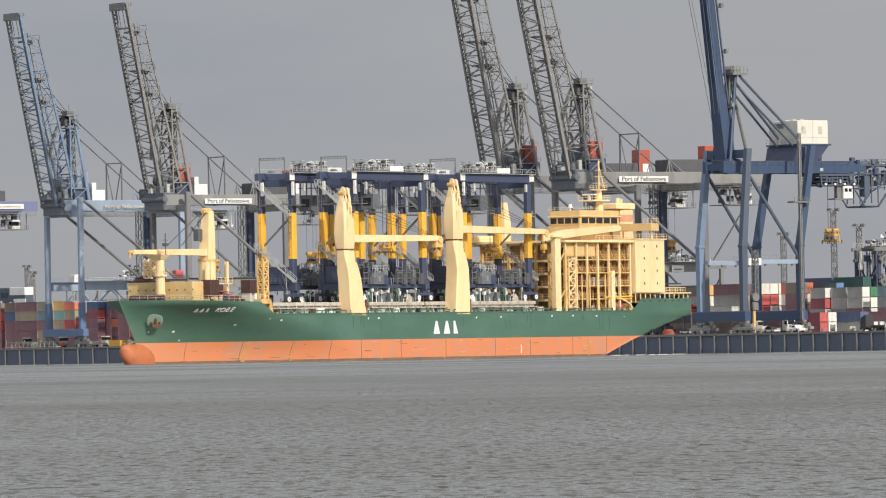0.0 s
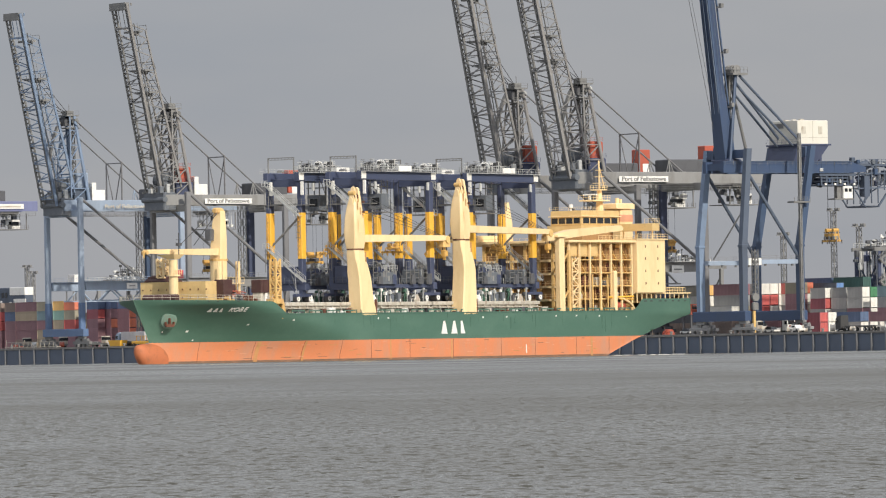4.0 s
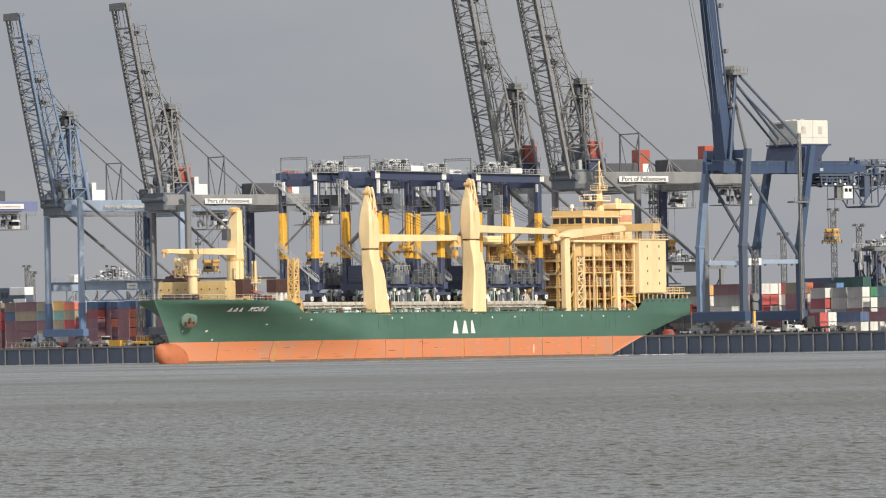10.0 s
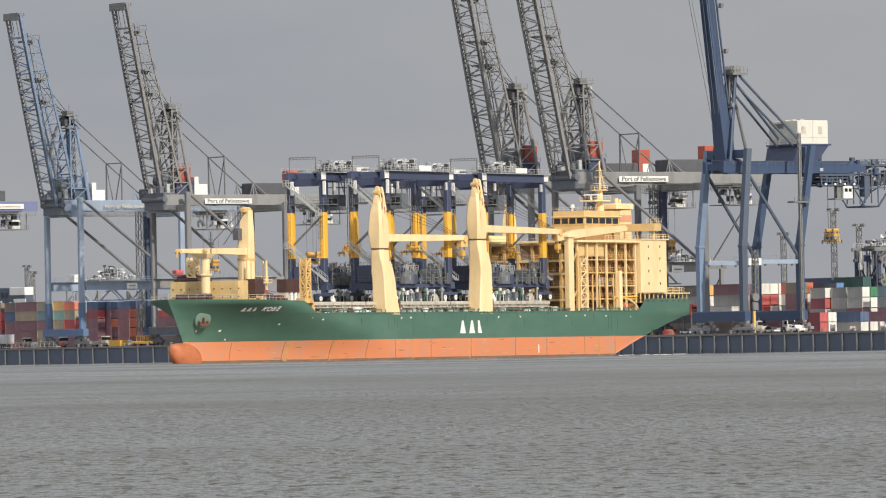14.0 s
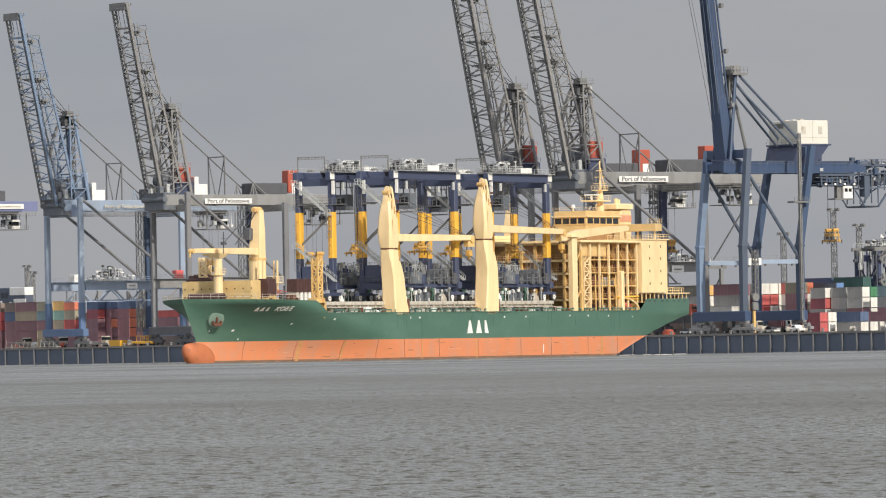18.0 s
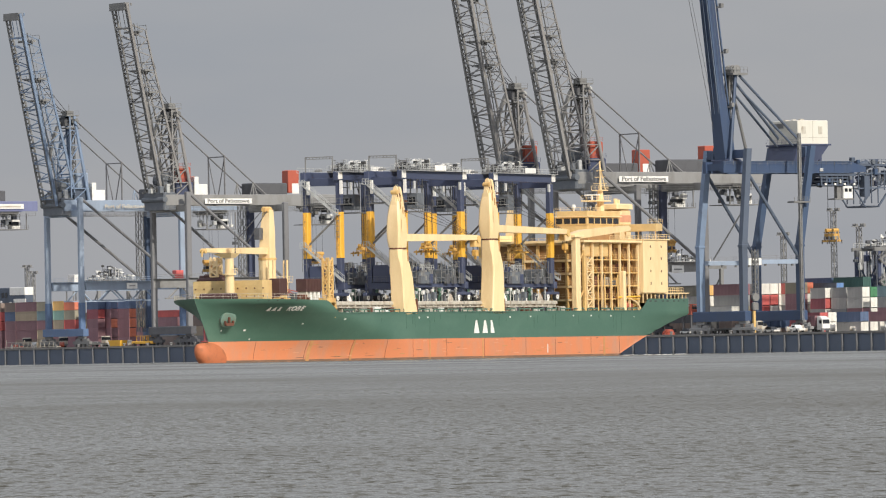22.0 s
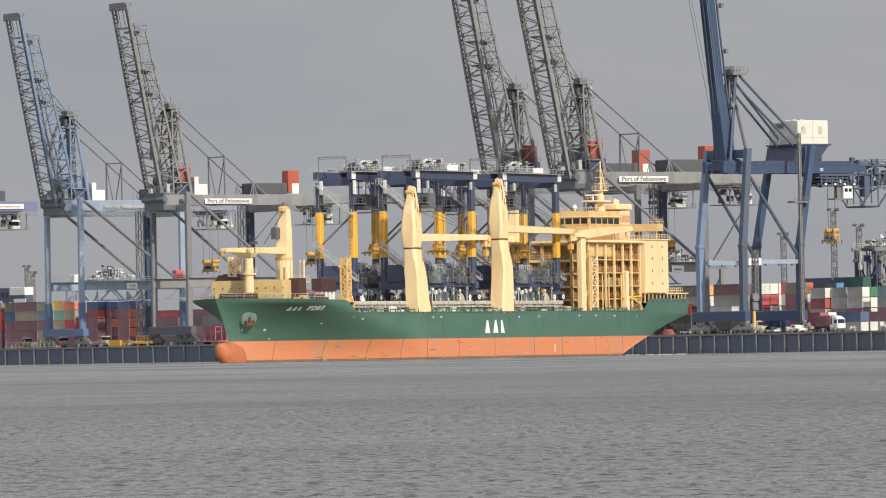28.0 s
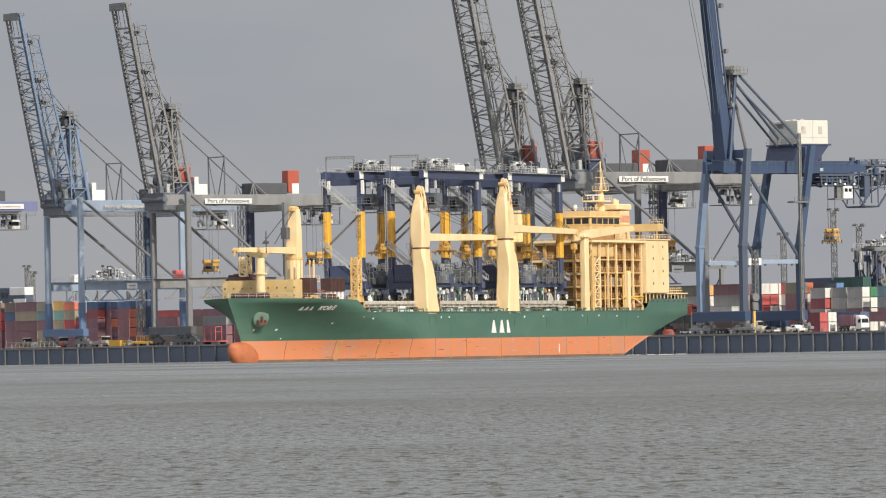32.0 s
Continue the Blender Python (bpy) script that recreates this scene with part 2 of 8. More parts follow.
class Shape:
    """Collects boxes, beams and tubes into one mesh."""

    def __init__(self):
        self.v, self.f = [], []

    def add(self, vs, fs):
        n = len(self.v)
        self.v += [tuple(p) for p in vs]
        self.f += [tuple(i + n for i in f) for f in fs]
        return self

    def box(self, x0, x1, y0, y1, z0, z1):
        vs = [(x, y, z) for z in (z0, z1) for x, y in ((x0, y0), (x1, y0), (x1, y1), (x0, y1))]
        return self.add(vs, [(3, 2, 1, 0), (4, 5, 6, 7), (0, 1, 5, 4), (1, 2, 6, 5), (2, 3, 7, 6), (3, 0, 4, 7)])

    def bevel_box(self, x0, x1, y0, y1, z0, z1, c=0.1):
        """A box whose upright and top edges are cut off."""
        def ring(d, z):
            a, b, e, g = x0 + d, x1 - d, y0 + d, y1 - d
            return [(a + c, e, z), (b - c, e, z), (b, e + c, z), (b, g - c, z), (b - c, g, z), (a + c, g, z), (a, g - c, z), (a, e + c, z)]
        return self.loft([ring(0, z0), ring(0, z1 - c), ring(c, z1)])

    def loft(self, rings, cap=True):
        n = len(rings[0])
        vs = [p for r in rings for p in r]
        fs = [(k * n + i, k * n + (i + 1) % n, (k + 1) * n + (i + 1) % n, (k + 1) * n + i) for k in range(len(rings) - 1) for i in range(n)]
        if cap:
            fs += [tuple(range(n))[::-1], tuple(range((len(rings) - 1) * n, len(rings) * n))]
        return self.add(vs, fs)

    def beam(self, p, q, w, h=None, n=4):
        """A bar from p to q: rectangular w x h, or a tube of n sides with diameter w."""
        h = h or w
        p, q = Vector(p), Vector(q)
        d = (q - p).normalized()
        up = Vector((0, 0, 1)) if abs(d.z) < 0.95 else Vector((0, 1, 0))
        s = d.cross(up).normalized()
        u = s.cross(d)
        if n == 4:
            ring = [s * w / 2 * a + u * h / 2 * b for a, b in ((-1, -1), (1, -1), (1, 1), (-1, 1))]
        else:
            ring = [(s * math.cos(2 * math.pi * i / n) + u * math.sin(2 * math.pi * i / n)) * w / 2 for i in range(n)]
        return self.loft([[p + r for r in ring], [q + r for r in ring]])

    def taper(self, p, q, r0, r1, n=10):
        p, q = Vector(p), Vector(q)
        d = (q - p).normalized()
        up = Vector((0, 0, 1)) if abs(d.z) < 0.95 else Vector((0, 1, 0))
        s = d.cross(up).normalized()
        u = s.cross(d)
        way = [s * math.cos(2 * math.pi * i / n) + u * math.sin(2 * math.pi * i / n) for i in range(n)]
        return self.loft([[p + w * r0 for w in way], [q + w * r1 for w in way]])

    def rail(self, pts, high=1.1, step=2.0, t=0.06):
        """A handrail along points."""
        for a, b in zip(pts, pts[1:]):
            a, b = Vector(a), Vector(b)
            n = max(1, round((b - a).length / step))
            for i in range(n + 1):
                p = a.lerp(b, i / n)
                self.beam(p, p + Vector((0, 0, high)), t)
            for k in (0.5, 1):
                o = Vector((0, 0, high * k))
                self.beam(a + o, b + o, t)
        return self

    def mesh(self, name):
        me = bpy.data.meshes.new(name)
        me.from_pydata(self.v, [], self.f)
        bm = bmesh.new()
        bm.from_mesh(me)
        bmesh.ops.recalc_face_normals(bm, faces=bm.faces)
        bm.to_mesh(me)
        bm.free()
        return me


def part(name, shape, material, parent, label=""):
    me = shape.mesh(name) if isinstance(shape, Shape) else shape
    if not me.materials:
        me.materials.append(material)
    ob = new(name, me)
    ob.parent = parent
    return tagged(ob, label)


def thing(name, m, label, category, group="", kind=""):
    ob = new(name)
    ob.matrix_basis = m
    ob.empty_display_size = 0.5
    return tagged(ob, label, category, group, kind)


def solid(name, shape, material, m, label, category, group="", kind=""):
    me = shape.mesh(name)
    me.materials.append(material)
    ob = new(name, me)
    ob.matrix_basis = m
    return tagged(ob, label, category, group, kind)


def letters(name, text, size, material, parent, m, label="", bold=0.012):
    """Writing in the built-in font, as a thin mesh."""
    cu = bpy.data.curves.new(name, "FONT")
    cu.body, cu.size, cu.extrude, cu.align_x, cu.offset = text, size, 0.03, "CENTER", bold * size
    tmp = new("tmp_letters", cu)
    bpy.context.view_layer.update()
    me = bpy.data.meshes.new_from_object(tmp.evaluated_get(bpy.context.evaluated_depsgraph_get()))
    bpy.data.objects.remove(tmp)
    me.materials.clear()
    me.materials.append(material)
    ob = new(name, me)
    ob.parent = parent
    ob.matrix_basis = m
    return tagged(ob, label)


# Quay plan: local x runs along the quay's edge, local y inland; the edge is y = 0.
QUAY_TURN = -55.97
QUAY = pose(-107, 1900, 0, 0, 0, QUAY_TURN)
DECK = 4.6


def q(x, y, z=DECK, turn=0):
    return QUAY @ pose(x, y, z, 0, 0, turn)


# ---- water and quay ----

def build_setting():
    s = Shape()
    ys, nx = [-600, 20, 60, 120, 250, 500, 1000, 2100, 4800], 12
    for y in ys:
        s.v += [((2 * i / nx - 1) * 3500, y, 0.0) for i in range(nx + 1)]
    for j in range(len(ys) - 1):
        for i in range(nx):
            a = j * (nx + 1) + i
            s.f.append((a, a + 1, a + nx + 2, a + nx + 1))
    water = solid("water", s, WATER, Matrix(), "grey rippled harbour water under a cloudy sky", "water", kind="structure")
    # quay ground: one sheet inland to the horizon
    g = Shape().box(-1500, 2500, 0.6, 3000, -4, DECK)
    solid("ground", g, CONCRETE, QUAY, "concrete container terminal ground", "ground", kind="structure")
    quay = thing("quay_wall", QUAY, "black sheet-piled quay wall with timber fender piles", "quay wall", kind="structure")
    part("piling", Shape().box(-400, 700, 0.0, 0.6, -4, DECK - 0.6), SHEET_PILE, quay)
    part("coping", Shape().box(-400, 700, -0.3, 0.8, DECK - 0.45, DECK + 0.05), CONCRETE, quay, "pale concrete coping")
    me = Shape().bevel_box(-0.2, 0.2, -0.55, -0.02, -3, DECK - 0.5, 0.08).mesh("fender_pile")
    x = -60
    while x < 460:
        if not 150 < x < 235:
            o = part("fender_pile", me, TIMBER, quay)
            o.location = (x, 0, random.uniform(-0.1, 0.1))
        x += 7.9 if x < 200 else 5.6
    return water


water = build_setting()


# ---- quay cranes ----
PINK_RED = mat("pink_red_paint", (0.62, 0.13, 0.12), 0.5)
SPREADER = mat("worn_yellow_spreader_paint", (0.62, 0.36, 0.09), 0.6, grime=(0.25, 0.15, 0.07), amount=0.7, scale=1.2)
LEG_GREY = mat("dark_grey_leg_paint", (0.19, 0.19, 0.195), 0.55, grime=(0.09, 0.085, 0.08), amount=0.6, scale=0.3, streak=3)
def lattice(s, p, q, w, d, bays, t):
    """A four-chord lattice mast between p and q; w across x, d across y."""
    p, q = Vector(p), Vector(q)
    off = [Vector((a * w / 2, b * d / 2, 0)) for a, b in ((-1, -1), (1, -1), (1, 1), (-1, 1))]
    for o in off:
        s.beam(p + o, q + o, t * 1.3)
    for i in range(bays):
        a, b = p.lerp(q, i / bays), p.lerp(q, (i + 1) / bays)
        for k in range(4):
            o, o2 = off[k], off[(k + 1) % 4]
            s.beam(a + o, a + o2, t)
            s.beam(a + (o if i % 2 else o2), b + (o2 if i % 2 else o), t)
    return s


def truss_crane(x, body, boom_col, label, trolley_y=26, spreader_z=27, raised=78.8, back=57, sign="board", cabins=True, apex_z=68.0, girder_z=42.6, carries=True, land=36.8, hinge=1.0, sea=4.0):
    """A lattice-boom quay crane, boom raised. x: the middle of its legs along the quay."""
    c = thing("quay_crane", q(x, 0), label, "quay crane", "quay cranes")
    up = DECK
    top = girder_z - up
    G = 9.0
    for y in (sea, land):
        for a in (-G, G):
            if y > 30 and a < 0:
                part("leg", Shape().bevel_box(a - 0.9, a + 0.9, y - 1.0, y + 1.0, 5.0, top + 0.5, 0.15), NAVY if body is CRANE_GREY else CRANE_BLUE, c, "stout dark blue leg")
            else:
                part("leg", Shape().bevel_box(a - 0.6, a + 0.6, y - 0.75, y + 0.75, 3.2, top + (3.4 if y < 10 else 0.5), 0.15), LEG_GREY if body is CRANE_GREY else body, c)
            if body is CRANE_PALE_BLUE:
                part("leg_foot", Shape().bevel_box(a - 0.66, a + 0.66, y - 0.81, y + 0.81, 3.2, 12.4, 0.15), FOOT_BLUE, c, "repainted blue foot of the leg")
            b = Shape()
            for k in range(4):
                cx = a - 3.3 + k * 2.2
                b.beam((cx, y - 0.35, 0.55), (cx, y + 0.35, 0.55), 1.1, n=10)
            b.box(a - 4.4, a + 4.4, y - 0.5, y + 0.5, 0.8, 1.6).bevel_box(a - 3.4, a - 0.5, y - 0.45, y + 0.45, 1.5, 2.4, 0.3).bevel_box(a + 0.5, a + 3.4, y - 0.45, y + 0.45, 1.5, 2.4, 0.3).bevel_box(a - 1.8, a + 1.8, y - 0.45, y + 0.45, 2.3, 3.1, 0.2)
            part("bogie", b, DARK_HOUSE if body is CRANE_GREY else CRANE_DARK, c, "dark wheeled bogie")
        part("sill_beam", Shape().bevel_box(-G - 2, G + 2, y - 0.9, y + 0.9, 3.0, 5.1, 0.15), DARK_HOUSE if body is CRANE_GREY else FOOT_BLUE, c, "heavy sill beam above the bogies")
        part("cross_beam", Shape().bevel_box(-G, G, y - 0.8, y + 0.8, top - 1.9, top, 0.12), body, c)
    for a in (-G, G):
        part("portal_beam", Shape().bevel_box(a - 0.7, a + 0.7, 5, land - 1, 15.7, 18.2, 0.12), body, c)
        part("brace", Shape().beam((a, sea + 0.4, top + 3.0), (a, land - 1.0, 18.0), 0.85, n=8), LEG_GREY, c)
        for y0, y1 in ((10, 14), (18, 14), (20, 24), (28, 24)):
            part("knee_strut", Shape().beam((a, y0, 12.8), (a, y1, 16.3), 0.45, n=6), body, c)
        part("knee_rail", Shape().beam((a, 9, 12.8), (a, 29, 12.8), 0.35), body, c)
        part("walkway", Shape().box(a + 0.7, a + 1.6, 5, 33, 18.1, 18.2).rail([(a + 1.6, 5, 18.2), (a + 1.6, 33, 18.2)], step=3), body, c)
    # girder and its walkways
    for a in (-4.5, 4.5):
        part("girder", Shape().bevel_box(a - 0.8, a + 0.8, 1, back + 1, top - 0.2, top + 2.7, 0.1), body, c)
        part("girder_rail", Shape().rail([(a + math.copysign(1.2, a), 2, top - 1.5), (a + math.copysign(1.2, a), back, top - 1.5)], 1.0, 2.5)
             .box(min(a, a + math.copysign(1.4, a)), max(a, a + math.copysign(1.4, a)), 2, back, top - 1.6, top - 1.52), CRANE_DARK, c)
    for y in (3, 12, 22, land, 43, back):
        part("girder_tie", Shape().box(-4.5, 4.5, y - 0.5, y + 0.5, top + 0.2, top + 1.6), body, c)
    # A-frame
    apex = apex_z - up
    af = Shape()
    for a in (-1, 1):
        af.beam((a * 4.5, 4, top + 2), (a * 2.2, 5.2, apex), 0.45, n=6)
        af.beam((a * 4.5, 9.8, top + 2), (a * 2.2, 6.6, apex), 0.95, n=10)
        for k in range(1, 6):
            f = k / 6
            f2 = (k - 1) / 6
            p0, p1 = Vector((a * 4.5, 4, top + 2)), Vector((a * 2.2, 5.2, apex))
            r0, r1 = Vector((a * 4.5, 9.8, top + 2)), Vector((a * 2.2, 6.6, apex))
            af.beam(p0.lerp(p1, f), r0.lerp(r1, f), 0.25)
            af.beam(p0.lerp(p1, f2), r0.lerp(r1, f), 0.25)
    for k in range(1, 7):
        f = k / 6
        h = 4.5 + (2.2 - 4.5) * f
        z = top + 2 + (apex - top - 2) * f
        af.beam((-h, 4 + 1.2 * f, z), (h, 4 + 1.2 * f, z), 0.3)
        h0 = 4.5 + (2.2 - 4.5) * (k - 1) / 6
        af.beam((-h0 if k % 2 else h0, 4 + 1.2 * (k - 1) / 6, z - (apex - top - 2) / 6), (h if k % 2 else -h, 4 + 1.2 * f, z), 0.28)
    part("a_frame", af, boom_col, c)
    head = Shape().box(-2.6, 2.6, 4, 8, apex, apex + 0.35).bevel_box(-1.5, 1.5, 4.8, 7, apex + 0.3, apex + 1.6, 0.2)
    head.beam((-2.2, 6, apex - 0.9), (2.2, 6, apex - 0.9), 1.9, n=12).rail([(-2.6, 4, apex + 0.35), (2.6, 4, apex + 0.35), (2.6, 8, apex + 0.35)])
    head.beam((0.5, 6, apex + 1), (0.5, 6, apex + 3.4), 0.12)
    head.box(-2.6, 2.6, 3.6, 8.4, apex - 3.4, apex - 3.15).rail([(2.6, 3.6, apex - 3.15), (2.6, 8.4, apex - 3.15)], 1.0, 1.2)
    part("apex_platform", head, CRANE_DARK, c, "platform with sheaves at the apex")
    part("apex_housing", Shape().bevel_box(-2.3, 1.2, 4.2, 7.0, apex - 2.6, apex - 0.2, 0.2), DARK_HOUSE, c, "dark sheave housing")
    for a in (-0.4, 1.5):
        part("apex_sheave", Shape().beam((a, 7.4, apex - 1.3), (a + 0.5, 7.4, apex - 1.3), 1.7, n=14), MACHINE if x > 200 else CRANE_DARK, c, "large rope sheave")
    lad = lattice(Shape(), (1.0, 7.2, top + 3), (1.0, 6.4, apex - 3), 1.1, 1.0, 11, 0.13)
    part("apex_ladder", lad, CRANE_DARK, c, "caged ladder up the frame")
    guard = Shape()
    for k in range(7):
        f0, f1 = k / 7, (k + 1) / 7
        guard.beam((-1.2, 3.8 - 3.2 * math.sin(math.pi * f0 * 0.55), apex - 1.5 - 12 * f0), (-1.2, 3.8 - 3.2 * math.sin(math.pi * f1 * 0.55), apex - 1.5 - 12 * f1), 1.2, 0.5)
    part("rope_guard", guard, CRANE_DARK, c, "dark curved rope guard")
    high, low = Vector((0, 5.8, apex - 1.1)), Vector((0, 34.2, top + 2.4))
    part("stay_beam", Shape().beam((-4.3, 5.8, apex - 1.1), (4.3, 5.8, apex - 1.1), 0.4, 0.5), CRANE_DARK, c)
    for a in (-4.1, 4.1):
        side = Vector((a, 0, 0))
        part("backstay", Shape().beam(high + side, low + side, 0.46, n=8), LEG_GREY, c)
        part("stay_anchor", Shape().loft([[(a - 0.25, 32.6, top), (a + 0.25, 32.6, top), (a + 0.25, 35.6, top), (a - 0.25, 35.6, top)], [(a - 0.25, 33.9, top + 2.8), (a + 0.25, 33.9, top + 2.8), (a + 0.25, 34.6, top + 2.8), (a - 0.25, 34.6, top + 2.8)]]), body, c)
        r = high.lerp(low, 0.84) + side
        part("stay_prop", Shape().beam((a, r.y, top), r, 0.24).beam((a, r.y + 2.4, top), r, 0.2).beam((a, r.y - 1.6, top), r, 0.16), body, c)
    sup = Shape()
    r = high.lerp(low, 0.52)
    for a in (-4.1, 4.1):
        sup.beam((a, r.y, top), (a, r.y, r.z), 0.3).beam((a, r.y, r.z - 0.5), (0, r.y, top + 0.4), 0.2)
    sup.beam((-4.1, r.y, r.z - 0.2), (4.1, r.y, r.z - 0.2), 0.28)
    part("stay_trestle", sup, LEG_GREY, c)
    # raised boom: two side girders joined by a lattice, with stay bars folded along them
    L = 53.2
    ca, sa = math.cos(radians(raised)), math.sin(radians(raised))

    def bp(a, t, h):
        """t up the boom from its hinge, h out of its upper face."""
        return (a, hinge - t * ca + h * sa, top + 1.6 + t * sa + h * ca)
    def depth(t):
        """How far the upper chord stands off the lower one."""
        return 6.5 - 2.2 * t / (L - 7.5)
    part("boom_chord", Shape().beam(bp(3.8, -0.5, 0), bp(3.8, L + 0.6, 0), 0.45, 0.75), boom_col, c, "pale box chord of the boom")
    part("boom_chord", Shape().beam(bp(2.8, 0, -0.1), bp(2.8, L - 1, -0.1), 0.3, 0.35), CRANE_DARK, c)
    inner = Shape().beam(bp(-4.3, -0.5, 0), bp(-4.3, L, 0), 0.5, 0.4).beam(bp(-4.3, -0.5, 1.0), bp(-4.3, L, 1.0), 0.36, 0.3).beam(bp(-3.0, 0, 0.3), bp(-3.0, L - 1, 0.3), 0.3, 0.45)
    for k in range(44):
        inner.beam(bp(-4.3, 1 + k * 1.16, 0), bp(-4.3, 1 + k * 1.16, 1.0), 0.5, 0.5)
    part("boom_chord", inner, CRANE_DARK, c, "dark trolley chord with closely set battens")
    end = L - 7.6
    for a in (-4.0, 3.7):
        lat = Shape().beam(bp(a, 2, depth(2)), bp(a, end, depth(end)), 0.4).beam(bp(a, end, depth(end)), bp(a, end + 2.1, 0.6), 0.3)
        n = 9
        for k in range(n):
            t0, t1 = 2 + k * (end - 2) / n, 2 + (k + 1) * (end - 2) / n
            tm = (t0 + t1) / 2
            lat.beam(bp(a, t0, 0.3), bp(a, tm, depth(tm)), 0.24).beam(bp(a, tm, depth(tm)), bp(a, t1, 0.3), 0.24)
            lat.beam(bp(a, t0, 0.3), bp(a, t0, depth(t0)), 0.15)
        part("boom_side_lattice", lat, boom_col, c)
    part("boom_stay_bar", Shape().beam(bp(2.6, 2, depth(2) + 1.0), bp(2.6, L - 18.5, depth(L - 18.5) + 0.8), 0.45, 0.35).beam(bp(-2.6, 2, depth(2) + 1.0), bp(-2.6, L - 18.5, depth(L - 18.5) + 0.8), 0.45, 0.35), boom_col, c, "folded stay bars along the boom")
    cross = Shape()
    n = 9
    for k in range(n + 1):
        t = 1.5 + k * 5.05
        cross.beam(bp(-4.3, t, 0), bp(3.8, t, 0), 0.24)
        if k < n:
            cross.beam(bp(-4.3, t + 0.3, 0), bp(3.4, t + 1.5, 0), 0.24).beam(bp(3.4, t + 1.5, 0), bp(-4.3, t + 3.4, 0), 0.24)
        if t < end:
            d = depth(t)
            cross.beam(bp(-4, t, d), bp(4, t, d), 0.2)
            if k % 2:
                cross.beam(bp(-4, t, d), bp(4, t, 0), 0.14).beam(bp(4, t, d), bp(-4, t, 0), 0.14)
            elif t + 5 < end:
                cross.beam(bp(-4, t, d), bp(4, t + 5, depth(t + 5)), 0.14)
    for a in (-1.3, 0.9):
        cross.beam(bp(a, L - 6, 0), bp(a, L - 1, 0), 0.14)
    cross.beam(bp(-4.3, L - 6.1, 0), bp(3.8, L - 6.1, 0), 0.4)
    part("boom_cross_lattice", cross, boom_col, c)
    w = Shape()
    for a in (-5.4, 4.7):
        w.beam(bp(a, 1, 0.5), bp(a, L - 5, 0.5), 0.4, 0.08)
        for k in range(19):
            w.beam(bp(a, 1 + k * 2.5, 0.5), bp(a, 1 + k * 2.5, 1.5), 0.06)
        w.beam(bp(a, 1, 1.5), bp(a, L - 5, 1.5), 0.06)
    part("boom_walkway", w, CRANE_DARK, c)
    part("boom_tip", Shape().beam(bp(-4.8, L - 0.2, 0.2), bp(3.3, L - 0.2, 0.2), 1.4, 2.0), CRANE_DARK, c, "dark end beam of the raised boom")
    part("boom_tip_lamp", Shape().bevel_box(*[v for p0, p1 in zip(bp(4.0, L - 0.2, 0.7), bp(4.5, L + 0.5, 1.2)) for v in (min(p0, p1), max(p0, p1))], 0.1), boom_col, c)
    for t, wide in ((L - 7.6, 1.2), (L - 18.3, 2.6), (L - 24.4, 2.6)):
        d = depth(min(t, end))
        pl = Shape().beam(bp(-3.4, t, d * 0.55), bp(4.4, t, d * 0.55), wide, 0.5)
        for a in (-3.4, 0, 4.4):
            pl.beam(bp(a, t, d * 0.5), bp(a, t + 1.3, d * 0.5), 0.1).beam(bp(a, t, d), bp(a, t + 1.3, d), 0.1)
        pl.beam(bp(-3.4, t + 1.3, d), bp(4.4, t + 1.3, d), 0.1).bevel_box(*[v for p0, p1 in zip(bp(0.5, t - 0.9, d * 0.4), bp(2.4, t - 0.2, d * 0.75)) for v in (min(p0, p1), max(p0, p1))], 0.1)
        part("stay_platform", pl, CRANE_DARK, c, "dark service platform inside the boom")
    ropes = Shape()
    for a in (-1.2, 1.2):
        ropes.beam((a, 5, apex + 1), bp(a, 34, 4.4), 0.12).beam((a, 5, apex + 1), bp(a, 28, 4.6), 0.12)
    part("boom_rope", ropes, WIRE, c)
    # houses on the girder
    part("machinery_house", Shape().bevel_box(-3, 3, 30.4, 41.5, top + 2.7, top + 5.9, 0.2), DARK_HOUSE, c, "long dark machinery house")
    if cabins:
        part("red_cabin", Shape().bevel_box(-1.8, 1.4, 42.8, 46.4, top + 3.3, top + 9.4, 0.15), ORANGE_BOX, c, "orange-red winch cabin")
        part("white_panel", Shape().box(1.42, 1.5, 44, 46.2, top + 3, top + 5.8), WHITE, c)
        part("red_cabin" if body is CRANE_GREY else "blue_cabin", Shape().bevel_box(-0.8, 2.6, 7.0, 10.8, top + 6.2, top + 10.4, 0.3).rail([(2.5, 7.1, top + 10.4), (2.5, 10.7, top + 10.4)], 0.9, 1.2, 0.06), ORANGE_BOX if body is CRANE_GREY else CRANE_PALE_BLUE, c, "electrical cabin at the boom hinge")
        part("hinge_house", Shape().bevel_box(-3.0, 3.4, 5.6, 11.0, top + 2.6, top + 6.2, 0.2).rail([(3.4, 5.6, top + 6.2), (3.4, 11.0, top + 6.2)], 1.0, 1.2, 0.06), NAVY if body is CRANE_GREY else SLATE, c, "dark winch house behind the boom hinge")
        if x < 200:
            part("white_locker", Shape().bevel_box(1.6, 3.6, 11.2, 15.4, top + 2.7, top + 5.6, 0.1).bevel_box(1.6, 3.6, 11.2, 12.6, top + 5.5, top + 7.6, 0.1), WHITE, c)
    part("hinge_drum", Shape().beam((-3.8, 4.6, top + 6.6), (1.6, 4.6, top + 6.6), 4.4, n=16).box(-3.6, 1.4, 4, 9, top + 2.6, top + 6.4), CLUTTER, c, "dark rope drum at the boom hinge")
